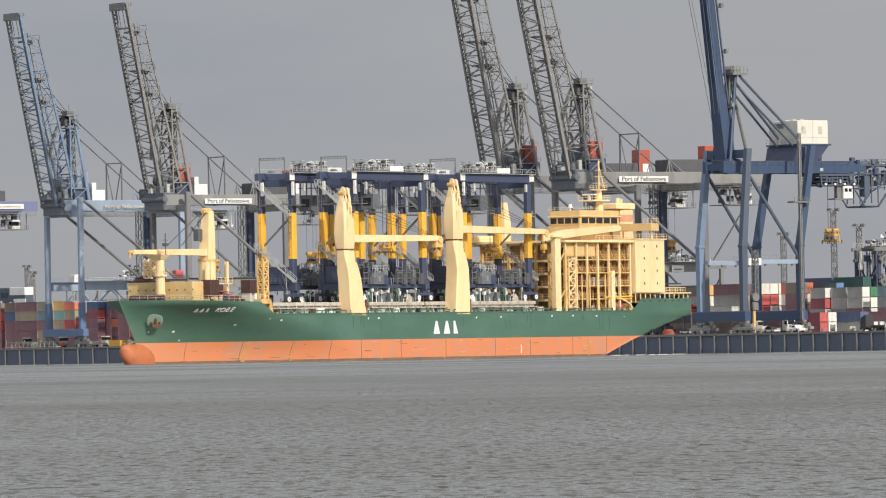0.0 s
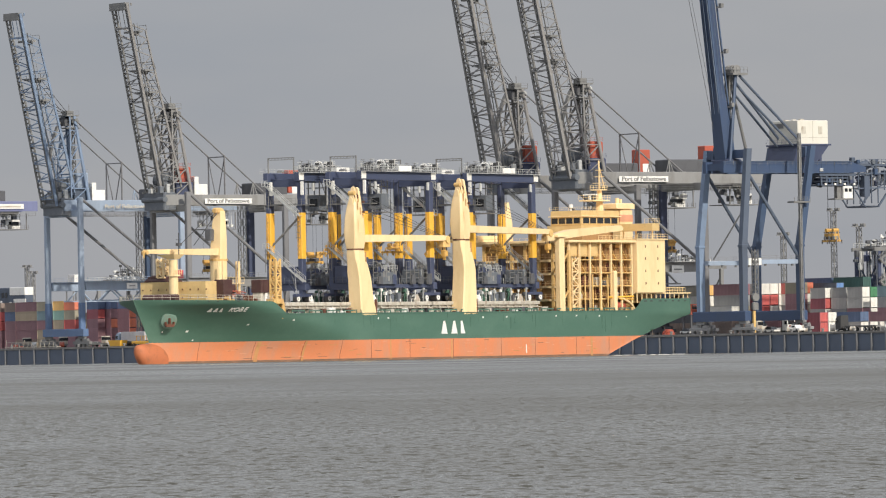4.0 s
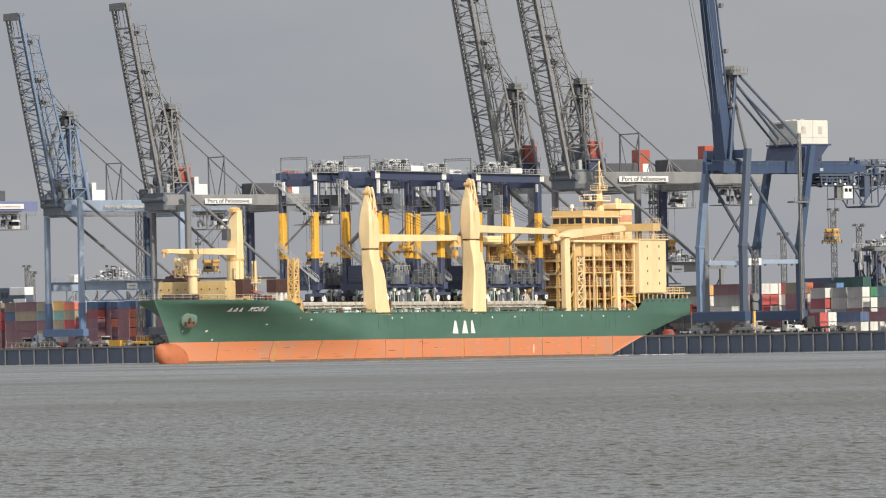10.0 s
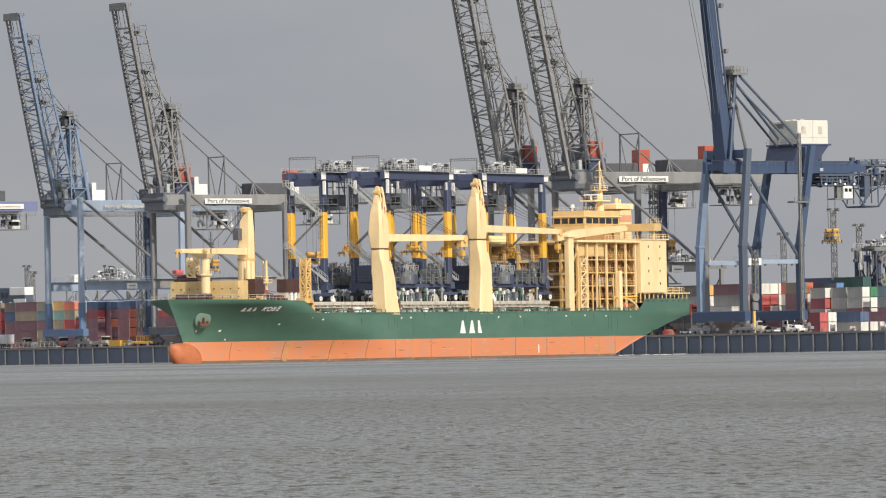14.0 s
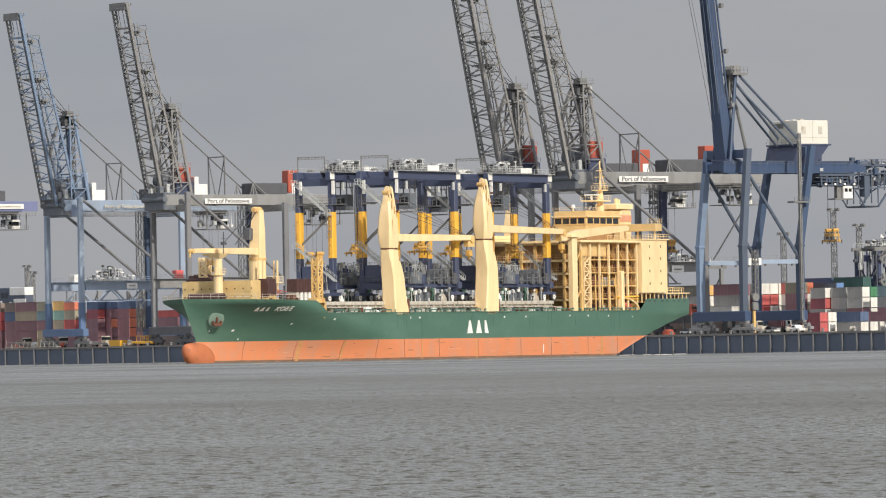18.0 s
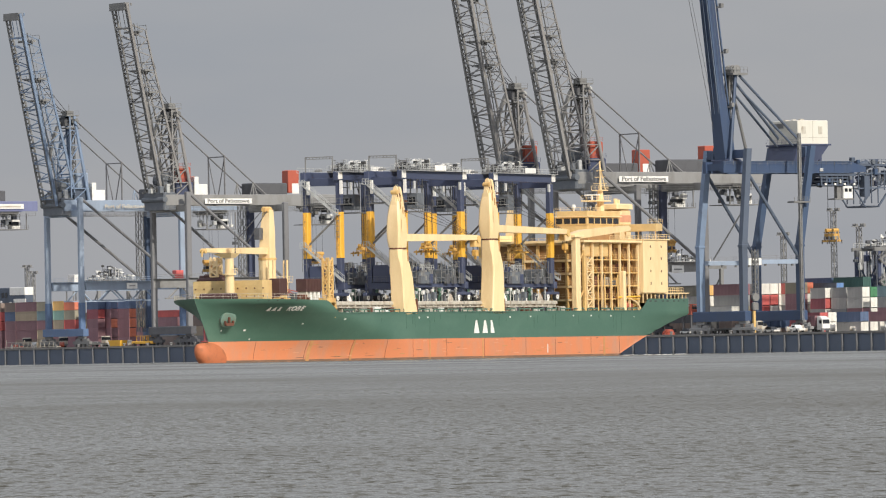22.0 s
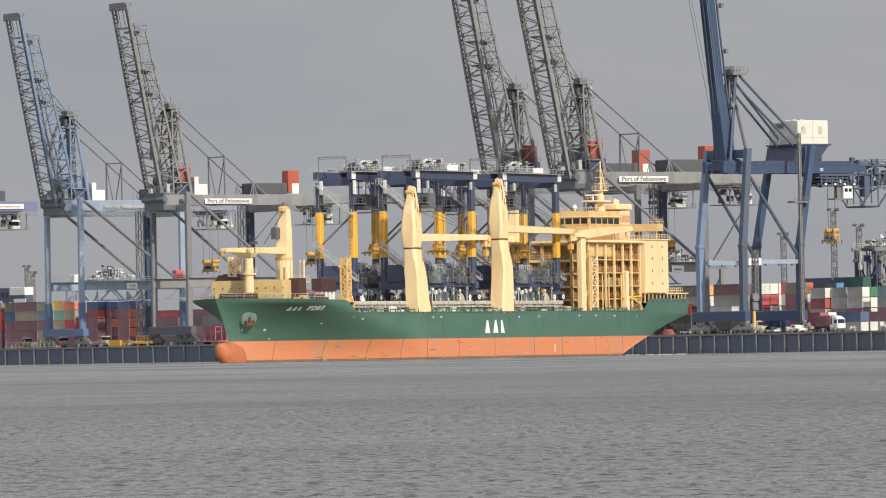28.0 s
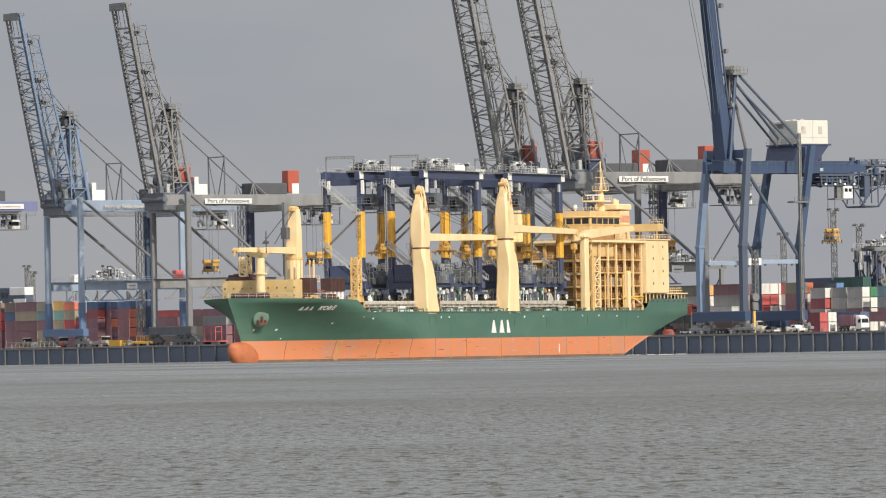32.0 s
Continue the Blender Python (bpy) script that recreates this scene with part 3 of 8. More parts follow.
    part("hinge_machinery", Shape().bevel_box(-5.2, 5.2, 0.4, 4.4, top - 1.4, top + 3.4, 0.3).beam((-5.6, 0.6, top + 1.4), (5.6, 0.6, top + 1.4), 1.6, n=10), CLUTTER, c)
    for k in range(12):
        hx, hy, hr = -5 + k * 0.9, 0.2 + (k * 7 % 5) * 0.8, 0.35 + (k * 3 % 4) * 0.15
        part("hinge_gear", Shape().bevel_box(hx - hr, hx + hr, hy - hr, hy + hr, top + 3.2, top + 3.8 + (k * 5 % 4) * 0.6, 0.1), (CRANE_DARK, CLUTTER, MACHINE)[k % 3], c)
    # trolley, cab, spreader on ropes
    y = trolley_y
    t = Shape().box(-4.4, 4.4, y - 3, y + 3, top - 0.9, top - 0.25)
    for k in (-2.5, 0, 2.5):
        t.beam((-3.4, y + k, top - 0.9), (3.4, y + k, top - 0.9), 0.8, n=8)
    t.rail([(-4.4, y - 3, top - 2.2), (-4.4, y + 3, top - 2.2), (4.4, y + 3, top - 2.2)], step=1.5)
    part("trolley", t, CRANE_DARK, c)
    part("cab", Shape().bevel_box(-1.2, 1.6, y + 2.4, y + 5.2, top - 5.2, top - 2.6, 0.2), WHITE, c, "white operator cab under the trolley")
    part("cab_window", Shape().box(-1.25, 1.66, y + 2.3, y + 4.6, top - 4.4, top - 3.2), GLASS_DARK, c)
    part("cab_platform", Shape().box(-4.2, 4.2, y - 4.0, y + 6.4, top - 5.6, top - 5.4).rail([(4.2, y - 4.0, top - 5.4), (4.2, y + 6.4, top - 5.4)], 1.1, 1.3, 0.07).beam((4.0, y - 3.6, top - 5.4), (4.0, y - 3.6, top - 0.8), 0.25).beam((4.0, y + 5.8, top - 5.4), (4.0, y + 5.8, top - 0.8), 0.25), CRANE_DARK, c)
    rt = random.Random(int(x) + 3)
    for k in range(16):
        ay, az, r = y + rt.uniform(-3.6, 5.6), top - rt.uniform(1.2, 4.8), rt.uniform(0.25, 0.7)
        ax = rt.uniform(-3.4, 3.4)
        part("trolley_gear", Shape().bevel_box(ax - r, ax + r, ay - r, ay + r, az - r, az + r, 0.1).beam((ax, ay, az), (ax, ay, top - 0.8), 0.12), rt.choice((CRANE_DARK, CLUTTER, CLUTTER, MACHINE, DARK_HOUSE, WHITE)), c)
    z = spreader_z - up
    if carries:
        part("hoist_rope", Shape().beam((-2.4, y - 1, z + 2), (-2.4, y - 1, top - 1), 0.05).beam((2.4, y - 1, z + 2), (2.4, y - 1, top - 1), 0.05)
             .beam((-2.4, y + 1, z + 2), (-2.4, y + 1, top - 1), 0.05).beam((2.4, y + 1, z + 2), (2.4, y + 1, top - 1), 0.05), WIRE, c)
        sp = Shape().box(-3.2, 3.2, y - 0.9, y + 0.9, z - 1.2, z - 0.5).box(-3.8, 3.8, y - 0.25, y + 0.25, z - 1.3, z - 0.7)
        sp.bevel_box(-2.6, 2.6, y - 1, y + 1, z + 0.4, z + 1.2, 0.1).beam((-2.4, y - 1.1, z + 1.6), (-2.4, y + 1.1, z + 1.6), 1.1, n=10).beam((2.4, y - 1.1, z + 1.6), (2.4, y + 1.1, z + 1.6), 1.1, n=10)
        for a in (-2.2, 2.2):
            sp.beam((a, y, z - 0.5), (a, y, z + 0.5), 0.4)
        part("spreader", sp, SPREADER, c, "yellow container spreader hanging on ropes")
        for a in (-1.9, 1.9):
            part("spreader_gear", Shape().bevel_box(a - 0.5, a + 0.5, y - 1.15, y + 1.15, z - 0.6, z + 0.3, 0.1).beam((a, y - 1.2, z + 0.6), (a, y + 1.2, z + 0.6), 0.35, n=8), DARK_HOUSE, c)
            part("twistlock_arm", Shape().beam((a * 1.7, y - 0.9, z - 1.9), (a * 1.7, y - 0.9, z - 1.0), 0.25).beam((a * 1.7, y + 0.9, z - 1.9), (a * 1.7, y + 0.9, z - 1.0), 0.25).beam((a * 1.7, y - 0.9, z - 1.1), (a * 1.7, y + 0.9, z - 1.1), 0.2), CRANE_DARK, c)
    # sign and stairs
    sy = 40 if sign == "far" else 20.4
    if sign == "board":
        part("sign_board", Shape().box(6.02, 6.1, sy - 7.5, sy + 7.5, top + 0.2, top + 1.6), WHITE, c, "white sign board")
    if sign == "far":
        part("sign_board", Shape().box(5.62, 5.7, 33.5, 46, top + 0.5, top + 1.9), WHITE, c, "white sign board with an illegible grey bar")
        part("sign_bar", Shape().box(5.7, 5.74, 35, 45, top + 0.9, top + 1.4), GREY_WHITE, c)
    else:
        letters("sign_text", "Port of Felixstowe", 1.5, CRANE_DARK if sign == "board" else GREY_WHITE if sign == "faded" else CRANE_GREY, c, Matrix.Translation((6.12, sy, top + 0.45)) @ Euler((math.pi / 2, 0, math.pi / 2)).to_matrix().to_4x4() @ Matrix.Diagonal((1.2, 1, 1, 1)), bold=0.025)
    if cabins:
        part("stair_tower", lattice(Shape(), (-G, land - 2.6, 4), (-G, land - 2.6, top), 1.5, 1.7, 15, 0.13), CRANE_DARK, c, "lattice lift tower")
    return c


truss_crane(-101, VIOLET, PALE_BOOM, "violet-blue quay crane whose backreach girder carries a white sign", trolley_y=42, spreader_z=39, back=50, cabins=False, girder_z=45.0, carries=False, sign="far", land=31)
PALE = truss_crane(-2.5, CRANE_PALE_BLUE, PALE_BOOM, "pale blue lattice-boom quay crane with raised boom", trolley_y=52, spreader_z=26.5, raised=78.5, hinge=-0.4, apex_z=68.7, sign="faded")
truss_crane(51.2, CRANE_GREY, BOOM_GREY, "grey lattice-boom quay crane with raised boom and sign", trolley_y=52, spreader_z=27.5, apex_z=68.6, sea=5.6)
truss_crane(216, CRANE_GREY, BOOM_GREY, "grey lattice-boom quay crane with raised boom beside its twin", trolley_y=52, spreader_z=27, raised=79.2, hinge=-0.9, apex_z=67.1)
TWIN = truss_crane(244.5, CRANE_GREY, BOOM_GREY, "grey lattice-boom quay crane with boom raised above the ship", trolley_y=52, spreader_z=27, raised=78.0, hinge=-0.2, carries=False, apex_z=67.1)


part("relay_cabin", Shape().bevel_box(8.2, 10.4, 34, 36.4, 18.2, 21.0, 0.1), PINK_RED, PALE, "pink-red relay cabin on the portal beam")
part("maker_sign", Shape().box(10.66, 10.74, 17.6, 21, 16.0, 17.6).box(9.6, 10.66, 19, 19.6, 16.6, 16.9), WHITE, PALE, "white maker's sign with an illegible dark bar")
part("sign_bar", Shape().box(10.74, 10.78, 18.3, 20.3, 16.68, 16.92), CRANE_GREY, PALE)
part("maker_sign", Shape().box(10.66, 10.74, 25.2, 28.8, 15.4, 17.3).box(9.6, 10.66, 26.6, 27.2, 16.6, 16.9), WHITE, TWIN, "white maker's sign with an illegible dark bar")
part("sign_bar", Shape().box(10.74, 10.78, 25.8, 28.2, 16.2, 16.5), CRANE_DARK, TWIN)


def box_crane(x):
    """The blue crane with a closed boom, splayed legs and a white machinery house."""
    c = thing("quay_crane", q(x, 0), "deep blue quay crane with splayed legs and white machinery house", "quay crane", "quay cranes")
    up = DECK
    top = 44 - up
    hz = top + 6.2
    G = 8.7

    def post(a0, y0, z0, a1, y1, z1, r0, r1):
        return Shape().loft([[(a0 - r0, y0 - r0, z0), (a0 + r0, y0 - r0, z0), (a0 + r0, y0 + r0, z0), (a0 - r0, y0 + r0, z0)],
                             [(a1 - r1, y1 - r1, z1), (a1 + r1, y1 - r1, z1), (a1 + r1, y1 + r1, z1), (a1 - r1, y1 + r1, z1)]])
    for y, lean, high in ((4, 2.4, top + 4.9), (21, 4.6, hz - 0.6)):
        sea = y < 10
        for a in (-G, G):
            paint = (PALE_BOOM if a < 0 else SLATE) if sea else CRANE_BLUE
            part("leg", post(a, y, 3, a, y, 21, 0.72, 0.78), paint, c)
            part("leg", post(a, y, 21, a * 0.93, y + lean, high, 0.78, 0.72), paint, c)
            part("leg_flange", Shape().bevel_box(a - 0.95, a + 0.95, y - 0.95, y + 0.95, 20.7, 21.3, 0.1), paint, c)
            b = Shape()
            for k in range(4):
                cx = a - 3.3 + k * 2.2
                b.beam((cx, y - 0.35, 0.55), (cx, y + 0.35, 0.55), 1.1, n=10)
            b.bevel_box(a - 4.4, a + 4.4, y - 0.6, y + 0.6, 0.8, 1.5, 0.1).bevel_box(a - 3.6, a - 0.6, y - 0.5, y + 0.5, 1.4, 2.4, 0.4).bevel_box(a + 0.6, a + 3.6, y - 0.5, y + 0.5, 1.4, 2.4, 0.4).bevel_box(a - 1.8, a + 1.8, y - 0.5, y + 0.5, 2.3, 3.2, 0.3)
            part("bogie", b, CRANE_GREY, c, "grey wheeled bogie")
        part("sill_beam", Shape().bevel_box(-G - 2.4, G + 1.6, y - 0.9, y + 0.9, 3.0, 5.4, 0.15), DEEP_BLUE, c, "deep blue sill beam")
    part("cross_beam", Shape().bevel_box(-G * 0.93 + 0.7, G * 0.93 - 0.7, 5.6, 7.2, top + 2.7, top + 4.7, 0.12), DEEP_BLUE, c)
    part("cross_beam", Shape().bevel_box(-G * 0.93 + 0.7, G * 0.93 - 0.7, 24.2, 26, hz - 3.2, hz - 0.7, 0.12), DEEP_BLUE, c)
    for a in (-G, G):
        part("portal_beam", Shape().bevel_box(a - 0.5, a + 0.5, 4.8, 20.2, 16.6, 17.6, 0.1), CRANE_PALE_BLUE, c)
        part("portal_rail", Shape().rail([(a + 0.5, 4.8, 17.6), (a + 0.5, 20.2, 17.6)], 1.0, 2.2, 0.05), CRANE_GREY, c)
        part("brace", Shape().beam((a * 0.95, 6.2, top - 1), (a, 20.4, 18.4), 0.85, n=8), SLATE, c)
        for k in range(4):
            part("hanging_lamp", Shape().bevel_box(a - 0.25, a + 0.25, 6.4 + k * 4, 6.9 + k * 4, 16.1, 16.6, 0.06), CRANE_DARK, c)
    part("cross_strut", Shape().beam((G * 0.97, 7, 33), (-G, 8, 18), 0.4, n=6), CRANE_GREY, c)
    part("sign_board", Shape().box(G + 0.52, G + 0.6, 5.2, 9, 16.3, 18), WHITE, c, "small white sign with an illegible bar")
    part("sign_bar", Shape().box(G + 0.6, G + 0.64, 6, 8.2, 16.8, 17.5), CRANE_DARK, c)
    # slim lift mast beside the landward leg, with a landing
    part("lift_mast", lattice(Shape(), (G + 1.3, 20.4, 3), (G + 1.3, 20.4, hz + 2.4), 0.55, 0.55, 26, 0.12).box(G + 1.15, G + 1.45, 20.25, 20.55, 3, hz + 2.4), CRANE_GREY, c, "slim dark lift mast")
    part("lift_landing", Shape().box(G - 0.6, G + 2.2, 18.0, 22.8, 31.2, 31.6).rail([(G + 2.2, 18.0, 31.6), (G + 2.2, 22.8, 31.6)], 1.0, 1.0, 0.06), CRANE_DARK, c)
    # lift car between the seaward leg and the landward one
    lc = Shape().bevel_box(G + 0.9, G + 2.0, 5.4, 7.0, 5.6, 7.4, 0.2).beam((G + 1.2, 6.2, 8.6), (G + 2.0, 6.2, 8.6), 2.0, n=14)
    part("lift_car", lc, CRANE_DARK, c, "grey lift car at the foot of the leg")
    part("lift_ladder", lattice(Shape(), (G + 1.2, 6.6, 8.4), (G + 1.2, 6.6, 20), 1.2, 1.0, 9, 0.14), CRANE_DARK, c)
    part("cable_reel_post", Shape().bevel_box(G + 0.95, G + 1.65, 5.6, 6.3, 0.0, 5.4, 0.08), YELLOW_WORN, c, "yellow cable-reel post")
    for a in (-3.6, 3.6):
        part("girder", Shape().loft([[(a + sx, 2, top + z) for sx, z in ((-0.6, -0.8), (0.6, -0.8), (0.6, 2.0), (-0.6, 2.0))], [(a + sx, 40, top + z) for sx, z in ((-0.6, -0.8), (0.6, -0.8), (0.6, 2.0), (-0.6, 2.0))],
                                     [(a + sx, 45, top + z) for sx, z in ((-0.6, -0.6), (0.6, -0.6), (0.6, 0.6), (-0.6, 0.6))]]), DEEP_BLUE, c)
        part("girder_rail", Shape().rail([(a + math.copysign(1.2, a), 2, top + 1), (a + math.copysign(1.2, a), 40, top + 1)], 1.0, 2.5, 0.05), CRANE_DARK, c)
        part("girder_stiffener", Shape().box(a - 0.68, a + 0.68, 8, 40, top - 0.86, top - 0.7).box(a - 0.68, a + 0.68, 8, 40, top + 1.9, top + 2.06), CRANE_BLUE, c)
        for k in range(9):
            part("girder_web", Shape().box(a - 0.66, a + 0.66, 8 + k * 3.9, 8.15 + k * 3.9, top - 0.7, top + 1.9), CRANE_BLUE, c)
    for y in (3, 12, 22, 31, 40):
        part("girder_tie", Shape().box(-3.6, 3.6, y - 0.5, y + 0.5, top - 0.2, top + 1.4), DEEP_BLUE, c)
    apex = 67 - up
    for a in (-1, 1):
        part("a_frame_leg", Shape().beam((a * 3.6, 4.5, top + 2), (a * 1.6, 8, apex), 0.8, n=6), CRANE_BLUE, c)
        if a < 0:
            part("backstay", Shape().beam((a * 1.8, 8.6, apex - 0.4), (a * 3.8, 15, top + 4), 0.75, n=8), CRANE_DARK, c)
        part("backstay", Shape().beam((a * 1.8, 9, apex - 0.4), (a * 3.8, 25.4, hz + 0.6), 0.7, n=8), SLATE, c)
        part("backstay", Shape().beam((a * 1.8, 8.8, apex - 3.4), (a * 3.2, 23.6, hz - 0.4), 0.6, n=8), SLATE, c)
    part("ladder_tower", lattice(Shape(), (0, 6.6, top + 2), (0, 7.4, apex), 1.6, 1.4, 9, 0.16).box(-0.3, 0.3, 6.8, 7.4, top + 2, apex), CRANE_DARK, c)
    part("apex_platform", Shape().box(-3.0, 3.0, 6.2, 10.6, apex - 0.2, apex + 0.3).bevel_box(-1.6, 1.6, 7, 9, apex + 0.3, apex + 1.5, 0.3).rail([(-3.0, 6.2, apex + 0.3), (3.0, 6.2, apex + 0.3), (3.0, 10.6, apex + 0.3)], 1.4, 1.0, 0.08), CRANE_DARK, c)
    for a in (-1.5, 0, 1.5):
        part("apex_sheave", Shape().beam((a - 0.2, 8.4, apex + 1.2), (a + 0.2, 8.4, apex + 1.2), 2.2, n=14), CRANE_GREY, c)
    L = 52
    ca, sa = math.cos(radians(83.6)), math.sin(radians(83.6))

    def bp(a, t, h):
        return (a, 5.6 - t * ca + h * sa, top + 1 + t * sa + h * ca)
    for a in (-0.85, 0.85):
        part("boom_girder", Shape().beam(bp(a * 1.2, 0, 0), bp(a, L, 0), 1.3, 2.0), DEEP_BLUE, c, "closed blue boom girder, raised almost upright")
    part("boom_web", Shape().beam(bp(0, 2, -0.3), bp(0, L, -0.3), 0.8, 1.0), NAVY, c)
    part("boom_foot", Shape().loft([[bp(a, -1.5, h) for a, h in ((-2.2, -1.4), (2.2, -1.4), (2.2, 2), (-2.2, 2))], [bp(a, 5, h) for a, h in ((-2.1, -1.3), (2.1, -1.3), (2.1, 1.6), (-2.1, 1.6))], [bp(a, 20, h) for a, h in ((-1.5, -1.05), (1.5, -1.05), (1.5, 1.05), (-1.5, 1.05))]]), DEEP_BLUE, c)
    for a in (-1.5, 1.5):
        part("boom_stay_bar", Shape().beam(bp(a, 3, 1.9), bp(a * 0.8, 44, 1.7), 0.34), CRANE_BLUE, c)
        part("boom_edge_rail", Shape().beam(bp(a * 1.12, 1, -0.9), bp(a * 1.02, L, -0.9), 0.2, 0.35), CRANE_BLUE, c)
    for k, a in enumerate((-1.6, -1.1, -0.45, 0.35, 0.95, 1.45)):
        part("boom_cable", Shape().beam(bp(a, 6, -1.12), bp(a * 0.8, L, -1.06), 0.16, 0.12), (CRANE_BLUE, SLATE, CRANE_PALE_BLUE)[k % 3], c)
        part("boom_cable", Shape().beam(bp(1.62, 6, -0.7 + k * 0.3), bp(1.55, L, -0.7 + k * 0.3), 0.1, 0.12), (SLATE, CRANE_BLUE, NAVY)[k % 3], c)
    st = Shape()
    for k in range(20):
        t = 3 + k * 2.2
        st.beam(bp(1.2, t, 1.0), bp(1.2, t, 1.9), 0.14).beam(bp(-1.5, t, 1.8), bp(1.5, t, 1.8), 0.16)
    st.beam(bp(1.25, 2, 1.1), bp(1.25, 44, 1.1), 0.1)
    part("boom_ladder", st, CRANE_DARK, c)
    for t in (14, 27, 38):
        part("boom_step", Shape().beam(bp(1.6, t, 1.4), bp(3.0, t, 2.0), 0.25).box(*[v for p0, p1 in zip(bp(2.2, t, 1.5), bp(3.2, t + 0.9, 2.4)) for v in (min(p0, p1), max(p0, p1))]), CRANE_DARK, c)
    part("boom_rope", Shape().beam((-4, -5.5, top + 60), (-1, 3, top + 10), 0.08).beam((-3.2, -5.5, top + 60), (-0.6, 3, top + 14), 0.06), WIRE, c)
    part("hinge_block", Shape().bevel_box(-3.9, 3.4, 4.0, 8.2, top - 0.6, top + 2.6, 0.3), NAVY, c)
    # house on its raised deck
    part("house_deck", Shape().box(-7.8, 4.6, 23.8, 34.2, hz - 0.4, hz).rail([(-7.8, 23.8, hz), (4.6, 23.8, hz)], step=1.5, t=0.04), NAVY, c)
    part("house_underframe", Shape().loft([[(-6.6, 23.2, top + 1.9), (4.0, 23.2, top + 1.9), (4.0, 30.4, top + 1.9), (-6.6, 30.4, top + 1.9)], [(-7.4, 24.2, hz - 0.4), (4.4, 24.2, hz - 0.4), (4.4, 33.6, hz - 0.4), (-7.4, 33.6, hz - 0.4)]]), NAVY, c, "deep navy frame under the house")
    for y in (25.2, 28.2, 31.4):
        for a in (-6, 3.6):
            part("house_post", Shape().beam((a, y, top + 1.9), (a, y, top + 3.4), 0.7), NAVY, c)
    part("machinery_house", Shape().bevel_box(-7.4, 4.2, 24.4, 33.6, hz, hz + 5.7, 0.12), CREAM, c, "cream-white machinery house")
    for lo in (Shape().box(4.2, 4.3, 25.6, 26.8, hz + 2.4, hz + 4.2), Shape().box(4.2, 4.3, 30.6, 31.8, hz + 2.4, hz + 4.2), Shape().box(-5, -1.4, 24.3, 24.4, hz + 3.9, hz + 5.1)):
        part("louvre", lo, GREY_WHITE if lo.v[0][0] > 0 else CRANE_DARK, c)
    part("house_seam", Shape().box(4.2, 4.23, 24.5, 33.5, hz + 1.5, hz + 1.58).box(4.2, 4.23, 28.9, 29.0, hz, hz + 5.6), GREY_WHITE, c)
    for k in range(3):
        part("roof_vent", Shape().bevel_box(-5 + k * 3, -4 + k * 3, 27, 28.2, hz + 5.7, hz + 6.1, 0.1), GREY_WHITE, c)
    # trolley at the back, cab and cable gear under the girder's end
    tr = Shape().box(-4, 4, 31, 42, top - 1.6, top - 0.9)
    for z in (2.2, 3.0, 3.9):
        tr.box(-3.9, 3.9, 31.4, 41.6, top - z, top - z + 0.3)
    for k in range(7):
        tr.box(3.4, 3.8, 31.5 + k * 1.6, 31.9 + k * 1.6, top - 3.9, top - 0.9)
    part("trolley", tr, SLATE, c)
    for k in range(4):
        part("trolley_lamp", Shape().bevel_box(3.9, 4.2, 32.4 + k * 2.9, 33.0 + k * 2.9, top - 3.8, top - 3.3, 0.05), WHITE, c)
        part("trolley_sheave", Shape().beam((-2, 33 + k * 2.4, top - 2.8), (3, 33 + k * 2.4, top - 2.8), 1.4, n=12), NAVY, c)
    part("cab", Shape().bevel_box(1.4, 4.0, 38.2, 41, top - 7.0, top - 4.0, 0.15), WHITE, c, "white operator cab")
    part("cab_window", Shape().box(3.98, 4.04, 38.5, 39.4, top - 5.4, top - 4.6).box(3.98, 4.04, 39.7, 40.6, top - 5.4, top - 4.6), GLASS_DARK, c)
    part("cab_stand", Shape().box(1.2, 4.2, 35.4, 41.2, top - 7.3, top - 7.0).beam((2.6, 37.4, top - 7), (2.6, 37.4, top - 3.8), 1.2), CRANE_DARK, c)
    back = Shape()
    for a in (-3.6, 3.6):
        back.beam((a, 43, top + 1.2), (a, 62, top + 1.0), 0.5).beam((a, 43, top - 1.0), (a, 62, top - 0.8), 0.4).beam((a, 42, top - 5.0), (a, 45, top - 9), 0.3).beam((a, 45, top - 9), (a, 49, top - 9), 0.4).beam((a, 49, top - 9), (a, 52, top - 5.4), 0.4).beam((a, 52, top - 5.4), (a, 52, top), 0.4).beam((a, 43, top - 4.6), (a, 52, top - 4.4), 0.3).beam((a, 52, top - 5.4), (a, 57, top - 3), 0.3)
        for k in range(5):
            back.beam((a, 43 + 2 * k, top - 8.2 if 0 < k < 4 else top - 5), (a, 43 + 2 * k, top), 0.22)
        for k in range(26):
            back.beam((a, 51 + k * 0.45, top - 3.4 - 0.5 * math.sin(k)), (a, 51 + k * 0.45, top - 0.8), 0.12)
    back.beam((0, 46, top + 0.6), (0, 48.6, top + 1.4), 2.4, n=8).rail([(3.9, 44, top + 1.4), (3.9, 62, top + 1.4)], 1.1, 1.2, 0.08).box(-3.8, 3.8, 45, 49, top - 9.2, top - 8.8).box(2, 4, 44.6, 46.2, top - 6.6, top - 1.5)
    part("backreach", back, SLATE, c, "dark backreach frame with hanging cable loops")
    z = 28 - up
    y = 37.4
    part("hoist_rope", Shape().beam((-1.4, y, z + 1), (-1.4, y, top - 2), 0.09).beam((1.4, y, z + 1), (1.4, y, top - 2), 0.09), WIRE, c)
    sp = Shape().box(-2.7, 2.7, y - 0.8, y + 0.8, z - 1.4, z - 1.0).box(-3.2, 3.2, y - 0.2, y + 0.2, z - 1.5, z - 1.1).bevel_box(-2.0, 2.0, y - 0.9, y + 0.9, z - 0.2, z + 0.5, 0.1)
